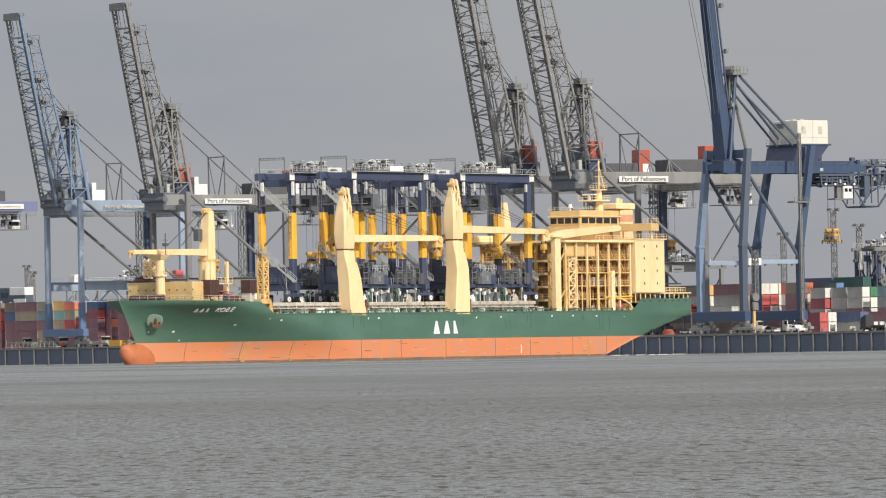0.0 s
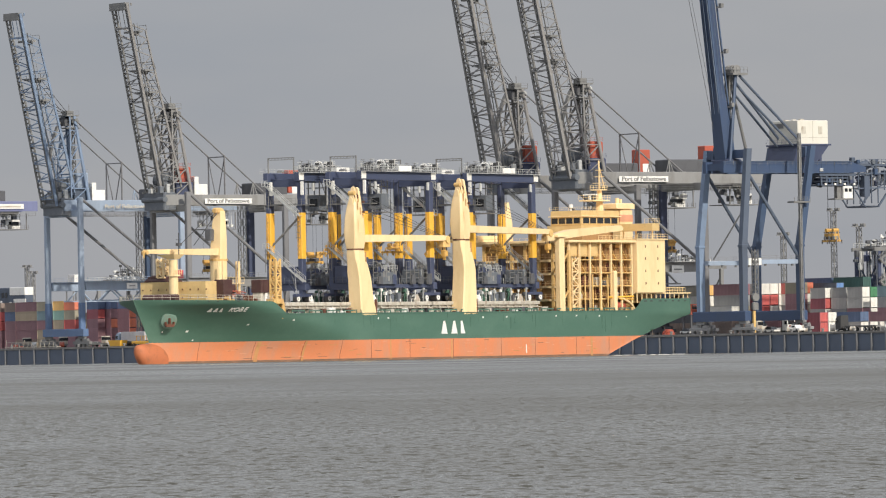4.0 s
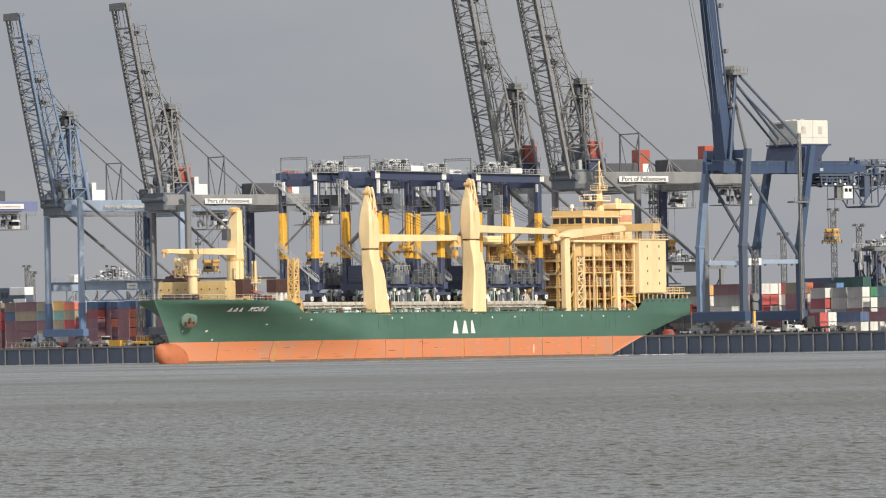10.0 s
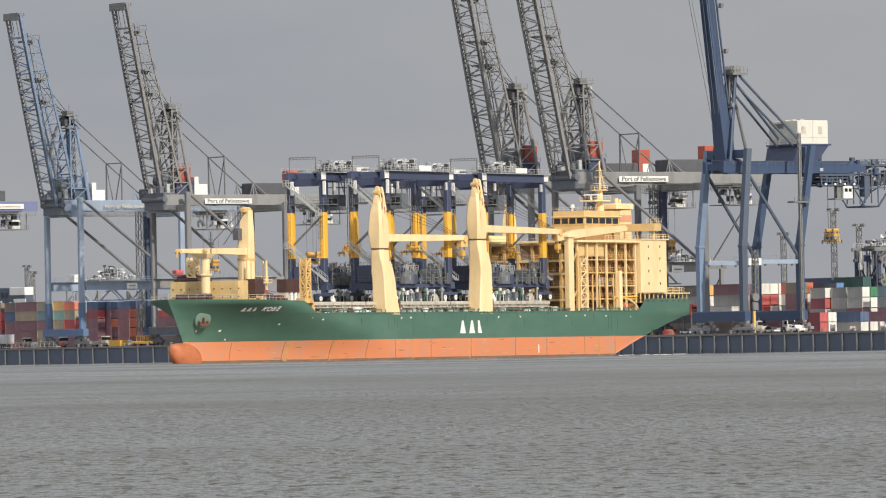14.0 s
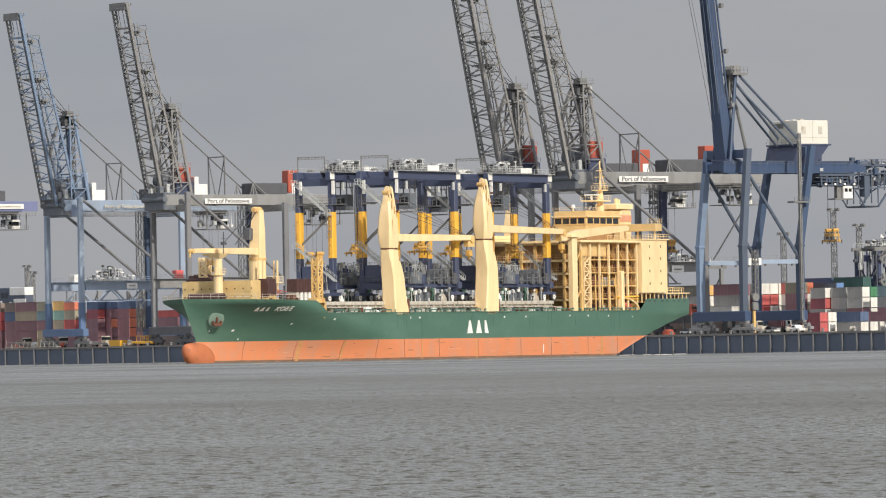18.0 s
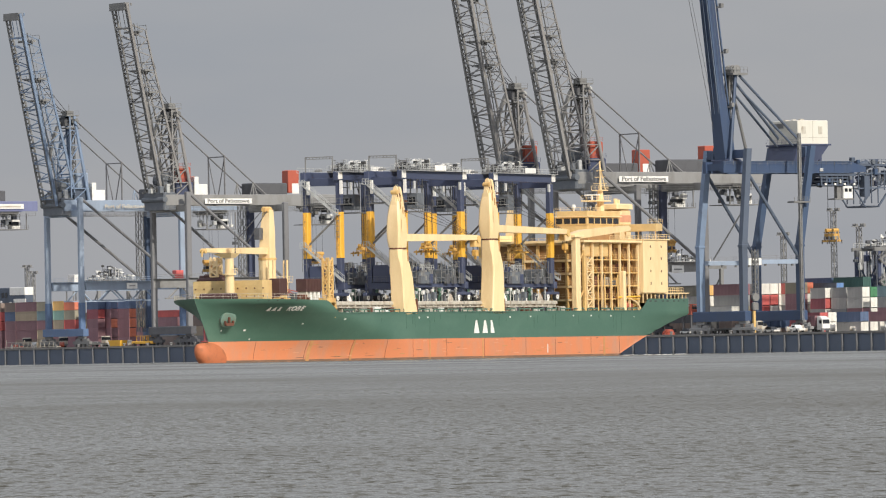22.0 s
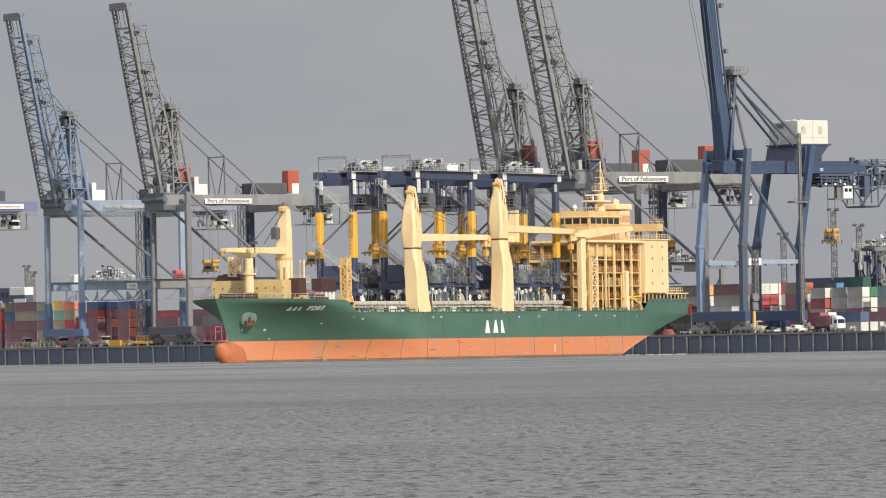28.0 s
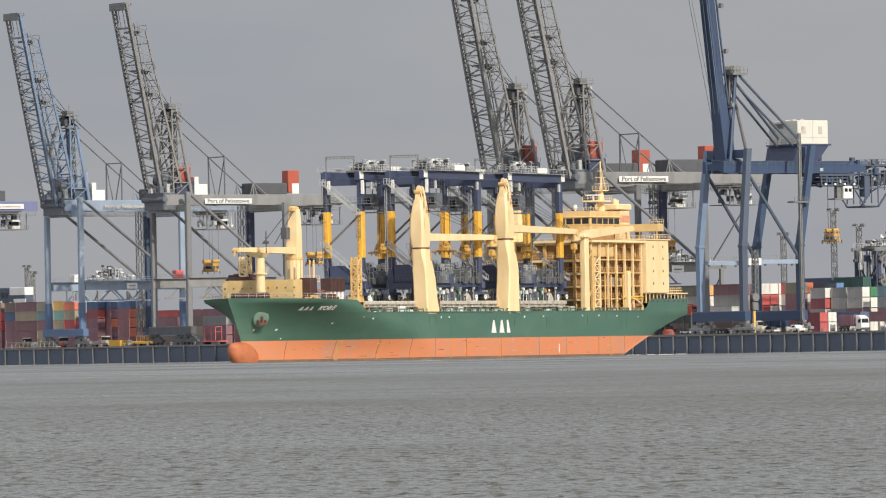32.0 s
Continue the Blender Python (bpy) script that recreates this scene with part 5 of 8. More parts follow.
    part("jib_head", Shape().beam((x1, v - 1, z_end - 0.3), (x1, v + 1, z_end - 0.3), 1.5, n=12).bevel_box(x1 - 1.4, x1 + 1.2, v - 0.7, v + 0.7, z_end - 1.9, z_end - 0.4, 0.2), YELLOW_WORN, c)
    for y in (v - 0.5, v + 0.5):
        part("hook_fall", Shape().beam((x1, y, z_end - 2.6), (x1, y, z_end - 1.5), 0.14), WIRE, c)
    part("hook_block", Shape().bevel_box(x1 - 0.6, x1 + 0.6, v - 0.6, v + 0.6, z_end - 3.8, z_end - 2.5, 0.2).beam((x1, v, z_end - 4.5), (x1, v, z_end - 3.7), 0.4), SPREADER, c)
    for k in range(4):
        part("luffing_rope", Shape().beam((u - 0.9, v, top - 0.8 - k * 1.3), (x1 + 0.6 + k * 0.5, v, z_end + 0.4), 0.07), WIRE, c)
    if ext:
        part("jib_extension", Shape().loft([jr(x1 + 1.2, z_end - 1.5, 0.55, 0.8), jr(x1 - 8, z_end - 0.4, 0.85, 0.9), jr(30, z_end + 0.9, 0.6, 0.7), jr(29, z_end + 0.8, 0.3, 0.6)]), YELLOW, c, "buff outer jib laid on the aft rest")
    return c


deck_crane(129.8, 127.3, 128.4, 22.4, 35.2, 24.8, 31.0, 0.2)
deck_crane(91.1, 90.3, 90.0, 24.5, 37.3, 26.9, 31.6, -0.4, ext=True)


def fore_crane():
    """The smaller forward crane, its jib laid ahead on a rest post."""
    c = part("fore_crane", Shape().beam((157, -2.2, 11.6), (157, -2.2, 12.3), 6, n=16), YELLOW, ship, "buff forward crane with its jib laid towards the bow")
    part("pedestal", Shape().taper((157, -2.2, 12), (157, -2.2, 20.5), 1.7, 1.75, 16), YELLOW, c)
    part("slewing_ring", Shape().taper((157, -2.2, 20.5), (157, -2.2, 20.9), 1.9, 1.9, 16), YELLOW_WORN, c)
    part("housing", Shape().loft([[(155.7, -3.5, 20.9), (158.1, -3.5, 20.9), (158.1, -1.0, 20.9), (155.7, -1.0, 20.9)], [(155.6, -3.3, 26), (157.8, -3.3, 26), (157.8, -1.1, 26), (155.6, -1.1, 26)], [(155.6, -3.0, 30.6), (157.2, -3.0, 30.6), (157.2, -1.4, 30.6), (155.6, -1.4, 30.6)]]), YELLOW, c)
    part("sheave_head", Shape().bevel_box(155.6, 158.2, -2.9, -1.5, 30.2, 31.2, 0.3), YELLOW_WORN, c)
    part("cab", Shape().bevel_box(157.6, 158.9, -4.2, -2.6, 24.6, 27, 0.2), DARK_HOUSE, c, "dark operator cab")
    part("jib", Shape().loft([[(158, -3.0, 21.6), (158, -1.4, 21.6), (158, -1.4, 23.0), (158, -3.0, 23.0)], [(182.6, -2.2, 21.9), (182.6, -1.0, 21.9), (182.6, -1.0, 22.7), (182.6, -2.2, 22.7)]]), YELLOW, c)
    part("jib_head", Shape().beam((182.6, -2.2, 22.1), (182.6, -1.0, 22.1), 0.8, n=12).beam((183.2, -1.6, 21.0), (183.0, -1.6, 22.4), 0.25), YELLOW_WORN, c)
    part("platform", Shape().rail([(154, -5, 12), (160, -5, 12)], step=1).box(153.8, 160.2, 0.0, 1.8, 15.9, 16.05).rail([(153.8, 1.8, 16.05), (160.2, 1.8, 16.05)], 1.1, 1.2), YELLOW, c)
    for u, v in ((154.3, 0.8), (153.2, 0.2), (152.6, -1.0), (159.8, 0.8), (160.4, 0.2)):
        part("ladder_post", Shape().beam((u, v, 14.0), (u, v, 20.4), 0.36, n=8), YELLOW, c)
    part("luffing_rope", Shape().beam((157, -1.6, 31), (166, -1.7, 23.6), 0.12).beam((157, -2.6, 31), (170, -2.3, 23.6), 0.12), WIRE, c)
    p = part("boom_rest", Shape().taper((175.4, 0, 11.6), (175.4, 0, 20.7), 1.0, 0.85, 18).taper((175.4, 0, 17.4), (175.4, 0, 17.7), 1.35, 1.35, 18).rail([(174.4, 1.2, 17.7), (176.4, 1.2, 17.7)], 1.0, 0.7), YELLOW, ship, "buff post carrying the forward jib")
    part("rest_top", Shape().loft([[(174.6, -0.9, 20.8), (176.3, -0.9, 20.8), (176.3, 0.9, 20.8), (174.6, 0.9, 20.8)], [(173.8, -3, 21.7), (177.2, -3, 21.7), (177.2, 1.6, 21.7), (173.8, 1.6, 21.7)]]).rail([(173.8, -3, 21.7), (173.8, 1.6, 21.7), (177.2, 1.6, 21.7)], 1.0, 1.1), YELLOW, p)
    part("signal_mast", Shape().beam((175.4, 1.4, 21.7), (175.4, 1.4, 26), 0.16).beam((174.6, 1.4, 24.6), (176.2, 1.4, 24.6), 0.12).box(174.9, 175.9, 1.0, 1.8, 23.4, 24.0), DARK_HOUSE, p)
    # breakwater wall across the forecastle
    w = part("breakwater", Shape().box(172.9, 173.2, -9.8, 6.2, 11.6, 16.3), TAN_WALL, ship, "buff breakwater wall studded with dark fittings")
    for i in range(9):
        for z in (13.0, 14.6):
            y = -9.2 + i * 1.95
            part("fitting", Shape().bevel_box(173.2, 173.32, y - 0.13, y + 0.13, z, z + 0.28, 0.03), RUST, w)
    part("breakwater_side", Shape().box(166.5, 172.9, 5.9, 6.2, 11.6, 16.3), TAN_WALL, w)
    part("winch", Shape().bevel_box(178.5, 181, -3, 3, 11.6, 13.2, 0.2).beam((179.8, -4, 13), (179.8, 4, 13), 1.6, n=12), DARK_RED, ship)
    part("winch", Shape().bevel_box(168, 172.6, -9.6, -3, 15.6, 17.0, 0.4).bevel_box(169, 172, -8.4, -4.4, 16.9, 17.7, 0.3).beam((170.4, -9.8, 17), (170.4, -2.8, 17), 1.0, n=12), DARK_RED, ship, "dark red winch on the breakwater")
    part("store_box", Shape().bevel_box(166.5, 169.5, 5.6, 8.0, 12.2, 16.6, 0.1), DARK_RED, ship)
    part("foremast_tower", lattice(Shape(), (171.5, -5.5, 17.2), (171.5, -5.5, 21.0), 1.6, 1.6, 3, 0.28), YELLOW, ship)
    for side in (1, -1):
        part("forecastle_rail", Shape().rail([(u, side * (hull_half(u, 12.5) - 0.15), deck_line(u)) for u in (161.5, 166, 171, 176, 179, 182, 184.5, 186.5, 188, 188.8)], 1.0, 1.8), GREY_WHITE, ship)
    # containers and gear aft on the forecastle
    for u, v, mtl in ((142.8, -1.0, DARK_RED), (162.6, 2.6, DARK_RED)):
        z = 14.1 if u < 150 else 13.9
        part("deck_container", Shape().bevel_box(u - 3, u + 3, v - 1.25, v + 1.25, z, z + (2.6 if u < 150 else 1.8), 0.08), mtl, ship, "dark rusty deck container")
        rb = Shape()
        for k in range(10):
            rb.box(u - 2.8 + k * 0.6, u - 2.6 + k * 0.6, v + 1.25, v + 1.3, z + 0.2, z + (2.4 if u < 150 else 1.6))
        part("container_rib", rb, mtl, ship)
        for k in (-2.4, -0.8, 0.8, 2.4):
            part("container_stand", Shape().bevel_box(u + k - 0.4, u + k + 0.4, v - 1, v + 1, z - 2.3, z, 0.05), WHITE if k < 1 else GREY_WHITE, ship)
    for i in range(7):
        part("red_pipe", Shape().beam((158.5, 3.0 + i * 0.5, 13.2 + i % 3 * 0.4), (161.8 + i % 2, 3.4 + i * 0.5, 13.4 + i % 3 * 0.5), 0.2, n=6), ORANGE_BOX, ship)
    part("lattice_tower", lattice(Shape(), (157.4, 12.0, 11.8), (157.4, 12.0, 20.6), 1.5, 1.4, 6, 0.24), YELLOW_WORN, ship, "buff lattice tower at the forecastle break")
    part("tower_base", Shape().add([(154.8, 10.8, 9), (159.4, 10.8, 9), (159.0, 10.8, 12.6), (155.8, 10.8, 12.6), (154.8, 12.8, 9), (159.4, 12.8, 9), (159.0, 12.8, 12.6), (155.8, 12.8, 12.6)], [(3, 2, 1, 0), (4, 5, 6, 7), (0, 1, 5, 4), (1, 2, 6, 5), (2, 3, 7, 6), (3, 0, 4, 7)]), YELLOW_WORN, ship)
    for i in range(10):
        u = 160 + i * 1.3
        part("deck_gear", Shape().bevel_box(u, u + random.uniform(0.4, 1), 8, 9.5, 11.6, random.uniform(12.5, 13.8), 0.08), random.choice((RUST, RUST, YELLOW_WORN, DARK_HOUSE)), ship)


fore_crane()


def aft_house():
    """Open framed decks on the port side, accommodation tower, bridge, funnel and mast."""
    z_levels = [9.5, 12.3, 15.1, 17.9, 20.7, 24.3]
    part("house_core", Shape().box(14, 50.1, -9, 11.2, 8.7, 24), SHADED_STAINED, ship, "stained buff deckhouse wall, its colour browned for the shade of the framed decks")
    body = part("side_block", Shape().bevel_box(13.6, 25.0, -13.5, 14.0, 13.5, 24.9, 0.08), YELLOW, ship, "plain buff deckhouse block with small ports")
    for z in (15.2, 17.9, 20.6, 23.2):
        for u in (21.6, 16.6):
            part("port", Shape().bevel_box(u - 0.18, u + 0.18, 13.97, 14.05, z, z + 0.55, 0.03), RUST, body)
    part("roof_edge", Shape().box(12.9, 25.2, -13.6, 14.25, 24.9, 25.15).rail([(12.9, 14.2, 25.15), (25, 14.2, 25.15)], 1.0, 1.3).rail([(12.9, 14.2, 25.15), (12.9, -13, 25.15)], 1.0, 1.3), YELLOW, body)
    part("front_wall", Shape().box(50.1, 50.25, -9, 11.2, 8.8, 23.9), SHADED_STAINED, ship, "stained buff forward wall of the deckhouse, its colour darkened for shade")
    for k in range(12):
        z, v = (9.2, 12.5, 15.3, 18.1)[k % 4], -7.5 + (k * 5) % 17
        part("front_door", Shape().bevel_box(50.22, 50.32, v, v + 0.8, z, z + 1.9, 0.04), YELLOW_WORN if k % 3 else RUST, ship)
    # frame columns, decks and diagonal light
    for i in range(7):
        u = 25.8 + i * 4.15
        part("frame_column", Shape().box(u - 0.2, u + 0.2, 12.8, 13.2, 8.7, 24.6), YELLOW, ship)
        part("frame_rib", Shape().box(u - 0.12, u + 0.12, 11.2, 11.7, 8.7, 24.4), SHADED_STAINED, ship)
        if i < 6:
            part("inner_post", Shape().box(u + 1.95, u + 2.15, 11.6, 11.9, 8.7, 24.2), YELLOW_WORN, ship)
            part("inner_post", Shape().box(u + 3.0, u + 3.15, 11.3, 11.5, 8.7, 20.6), SHADED_STAINED, ship)
        part("frame_knee", Shape().box(u - 0.1, u + 0.1, 10.6, 12.7, 23.2, 24.3), YELLOW_WORN, ship)
    for z in z_levels[1:]:
        part("frame_deck", Shape().box(25.2, 51, 10.0, 12.65, z - 0.16, z), YELLOW_WORN, ship)
        part("frame_edge", Shape().box(25.2, 51, 12.65, 13.05, z - 0.24, z), YELLOW_WORN, ship)
    rl = Shape()
    for z in z_levels[1:-1]:
        rl.rail([(25.4, 13.0, z), (50.5, 13.0, z)], 1.0, 2.05, 0.05)
    part("frame_rail", rl, YELLOW_WORN, ship)
    part("frame_roof", Shape().box(25.2, 52, -10, 13.9, 24.3, 24.75).rail([(25.4, 13.8, 24.75), (40, 13.8, 24.75)], 1.0, 1.4), YELLOW, ship)
    # forward face of the framework
    for v in (-12, -8.5, -5, -1.5, 2, 5.5, 9):
        part("frame_column", Shape().box(50.4, 51.0, v - 0.3, v + 0.3, 8.7, 24.4), YELLOW_WORN, ship)
    for z in z_levels[1:]:
        part("frame_edge", Shape().box(50.3, 51, -12.4, 12.6, z - 0.5, z), YELLOW, ship)
        part("frame_deck", Shape().box(48, 50.3, -12.4, 12.6, z - 0.18, z), YELLOW_WORN, ship)
        part("frame_rail", Shape().rail([(51, -12, z), (51, 12, z)], 1.0, 1.6, 0.05), YELLOW, ship)
    for u, v, z in ((30, 11.4, 15.1), (37, 11.3, 12.3), (43, 11.4, 15.1), (33, 11.3, 17.9), (46, 11.4, 20.7), (40, 11.3, 20.7), (29.5, 11.3, 12.3), (35.5, 11.4, 15.1), (45, 11.3, 12.3)):
        part("stowed_gear", Shape().bevel_box(u - 1.0, u + 1.0, v - 0.8, v + 0.8, z, z + random.uniform(1.2, 2.2), 0.1), random.choice((RUST, DARK_HOUSE, GREY_WHITE, RUST)), ship)
    part("upper_panel", Shape().box(38.4, 50, 12.1, 12.5, 21.3, 24.2), TAN_WALL, ship, "dull tan upper side panel")
    part("deck_pipe", Shape().beam((25.6, 13.3, 12.7), (36, 13.3, 12.5), 0.4, n=8).beam((25.6, 13.3, 12.1), (31, 13.3, 12.1), 0.22, n=8), GANTRY_YELLOW, ship, "bright yellow deck pipe")
    rq = random.Random(29)
    for i in range(40):
        u, z = rq.uniform(26.5, 51), rq.choice((8.7, 8.7, 9.5, 12.3, 15.1))
        r = rq.uniform(0.2, 0.8)
        part("stowed_gear", Shape().bevel_box(u - r, u + r, 10.8, 12.2, z, z + rq.uniform(0.5, 1.9), 0.08), rq.choice((RUST, SHADED_STAINED, DARK_RED, YELLOW_WORN, ORANGE_BOX, GREY_WHITE)), ship)
    # doors and pipes on the recessed wall
    rnd = random.Random(11)
    for z in z_levels[:-1]:
        for i in range(6):
            u = 27.6 + i * 4.15
            if rnd.random() < 0.55:
                part("wall_door", Shape().box(u, u + 0.9, 11.2, 11.26, z + 0.2, z + 2.1), RUST if rnd.random() < 0.5 else YELLOW_WORN, ship)
            if rnd.random() < 0.6:
                part("wall_pipe", Shape().beam((u + 1.6, 11.4, z), (u + 1.6, 11.4, z + 2.7), 0.28, n=8), YELLOW_WORN, ship)
            if rnd.random() < 0.4:
                part("deck_ladder", Shape().beam((u - 0.8, 12.2, z), (u + 1.4, 12.2, z + 2.7), 0.5, 0.12), YELLOW_WORN, ship)
    # rest posts
    part("rest_post", Shape().bevel_box(53.6, 55.6, 12.6, 14.0, 8.7, 25.3, 0.2), YELLOW, ship, "tall buff jib rest post")
    part("rest_brace", Shape().bevel_box(51.2, 51.9, 13.2, 13.9, 8.7, 22.6, 0.1).beam((53.6, 13.4, 20), (51.8, 13.5, 22), 0.3).beam((53.6, 13.4, 12), (51.8, 13.5, 14), 0.3), YELLOW_WORN, ship)
    part("rest_saddle", Shape().bevel_box(52.6, 56.8, 11, 14.4, 25.3, 25.8, 0.1), YELLOW, ship)
    part("ladder_tower", lattice(Shape(), (48.8, 12.9, 9), (48.8, 12.9, 21), 2.4, 1.0, 8, 0.2), YELLOW, ship)
    part("rest_post", Shape().bevel_box(33.0, 34.2, 12.8, 14.0, 8.7, 18.2, 0.15), YELLOW, ship)
    for u in (45.5, 42.5, 39.5, 36.5):
        part("stanchion", Shape().beam((u, 13.7, 8.7), (u, 13.7, 17.4), 0.3, n=8), YELLOW_WORN, ship)
    # boat davit arc and rescue boat
    dv = Shape()
    pts = [(34 - 9 * math.sin(t) ** 1, 13.2, 9.2 + 3.4 * math.cos(t)) for t in [k * math.pi / 16 for k in range(9)]]
    for a, b in zip(pts, pts[1:]):
        dv.beam(a, b, 0.45, n=6)
    part("davit_arm", dv, YELLOW, ship)
    hull = Shape()
    rings = []
    for x, r in ((-3, 0.25), (-2.2, 0.9), (0, 1.15), (2, 0.95), (3, 0.3)):
        rings.append([(30 + x, 11.9 + r * math.cos(a), 10.6 + r * 0.9 * math.sin(a)) for a in [2 * math.pi * i / 12 for i in range(12)]])
    smooth_mesh(part("rescue_boat", hull.loft(rings), ORANGE_BOX, ship, "orange-red rescue boat in its davit"))
    # accommodation tower and bridge
    # the shade below the wheelhouse is put into this wall's brown colour
    part("tower", Shape().box(16.6, 29, -4.4, 2.6, 24, 27.0), SHADED_STAINED, ship)
    br = part("bridge", Shape().bevel_box(14.6, 29.8, -5, 3.0, 27.0, 31.5, 0.12), TAN_WALL, ship, "dull buff wheelhouse with a band of dark windows")
    for i in range(4):
        y = -4.7 + i * 1.9
        part("window", Shape().bevel_box(29.75, 29.86, y, y + 1.55, 28.7, 29.9, 0.03), GLASS_DARK, br)
    for i in range(5):
        u = 29.2 - i * 2.85
        part("window", Shape().bevel_box(u - 2.4, u, 2.95, 3.06, 28.7, 29.9, 0.03), GLASS_DARK, br)
    part("window_ledge", Shape().box(14.5, 29.95, -5.1, 3.14, 28.4, 28.6), YELLOW_WORN, br)
    part("eyebrow", Shape().box(14.4, 30.2, -5.3, 3.4, 30.15, 30.35).rail([(30.0, -5.1, 31.5), (30.0, 3.1, 31.5), (22, 3.1, 31.5)], 0.7, 1.6, 0.05), YELLOW, br)
    wing = part("bridge_wing", Shape().bevel_box(15.0, 18.0, -13.6, 13.6, 26.9, 28.5, 0.08), TAN_WALL, ship, "dull buff bridge wing reaching to the ship's side")
    part("wing_rail", Shape().rail([(18, 11.6, 28.5), (18, 13.6, 28.5), (15, 13.6, 28.5)], 1.0, 1.0, 0.06), YELLOW, wing)
    for v in (5.2, 8.4, 12.6, -6, -12.6):
        part("wing_post", Shape().beam((16.4, v, 24.9), (16.4, v, 26.9), 0.35, n=8), YELLOW, wing)
    f = part("funnel", Shape().bevel_box(6.6, 11.4, -3.4, 1.6, 12, 32.0, 0.4), YELLOW, ship, "buff funnel with a red band")
    part("funnel_band", Shape().bevel_box(6.5, 11.5, -3.5, 1.7, 29.2, 31.0, 0.4), PINKISH, f)
    part("funnel_cap", Shape().bevel_box(6.3, 13.7, -3.7, 1.9, 32.0, 33.2, 0.2).box(6.2, 11.8, -3.8, 2.6, 28.4, 28.7).beam((9, -1, 33.2), (9, -1, 34.4), 0.9, n=10).beam((7.6, -1, 33.2), (7.6, -1, 34.2), 0.6, n=10), YELLOW, f)
    m = part("radar_mast", Shape().taper((17, -0.5, 30.6), (17, -0.5, 36), 1.0, 0.55, 10), YELLOW, ship, "buff radar mast with platforms and aerials")
    part("mast_platform", Shape().bevel_box(15.6, 22.4, -2.4, 1.4, 33.6, 33.9, 0.05).rail([(22.4, -2.4, 33.9), (22.4, 1.4, 33.9), (15.6, 1.4, 33.9)], 1.0, 1.2), YELLOW, m)
    part("mast_platform", Shape().bevel_box(15.8, 18.6, -1.8, 0.8, 36, 36.2, 0.05).rail([(18.6, -1.8, 36.2), (18.6, 0.8, 36.2), (15.8, 0.8, 36.2)], 0.9, 0.9), YELLOW, m)
    ae = Shape().beam((17, -0.5, 36), (17, -0.5, 42.5), 0.35, n=6)
    for z, w in ((37.6, 1.6), (39, 1.3), (40.4, 0.9)):
        ae.beam((17, -0.5 - w, z), (17, -0.5 + w, z), 0.14).beam((17 - w * 0.6, -0.5, z), (17 + w * 0.6, -0.5, z), 0.12)
    ae.beam((17.9, 0.3, 36), (17.1, -0.4, 41), 0.14).beam((16, 0.3, 36), (16.9, -0.4, 41), 0.14)
    part("aerial", ae, YELLOW, m)
    part("radar_scanner", Shape().bevel_box(20.4, 20.8, -2.4, 1.2, 34.9, 35.2, 0.05).beam((20.6, -0.6, 33.9), (20.6, -0.6, 34.9), 0.3), WHITE, m)
    part("dome", Shape().taper((24, -3.4, 30.6), (24, -3.4, 32.3), 0.2, 0.2).taper((24, -3.4, 32.2), (24, -3.4, 33.0), 0.5, 0.35, 12), WHITE, ship, "white satellite dome")
    # starboard boom tower seen behind the gantries
    part("starboard_tower", Shape().loft([[(39.2, -11, 8.7), (42, -11, 8.7), (42, -8.4, 8.7), (39.2, -8.4, 8.7)], [(39.4, -10.6, 29), (41.8, -10.6, 29), (41.8, -8.6, 29), (39.4, -8.6, 29)], [(40, -10.2, 33.4), (41.2, -10.2, 33.4), (41.2, -9, 33.4), (40, -9, 33.4)]]), YELLOW, ship)
    part("starboard_beam", Shape().box(40, 62, -10.6, -9.2, 24.6, 26.2), YELLOW, ship)
    # poop rails and mooring gear
    pr = Shape().rail([(1.8, -11, 13.48), (1.8, 11.6, 13.48), (13, 12.6, 13.48)], 1.1, 1.3, 0.08)
    part("poop_rail", pr, YELLOW, ship)
    for i in range(12):
        u = 2.0 + i * 2.05
        part("rail_post", Shape().box(u, u + 0.16, hull_half(u, 12.1) - 0.4, hull_half(u, 12.1) - 0.2, 11.3, 13.3), YELLOW, ship)
    part("poop_canopy", Shape().box(1.7, 25, -11, 13.0, 13.25, 13.48), YELLOW, ship)
    for i in range(7):
        part("mooring_gear", Shape().bevel_box(1.5 + i * 3, 3 + i * 3, 9.4, 10.6, 11.3, random.uniform(12.2, 13.1), 0.1), random.choice((RUST, GREY_WHITE, YELLOW_WORN, BLACK)), ship)


aft_house()


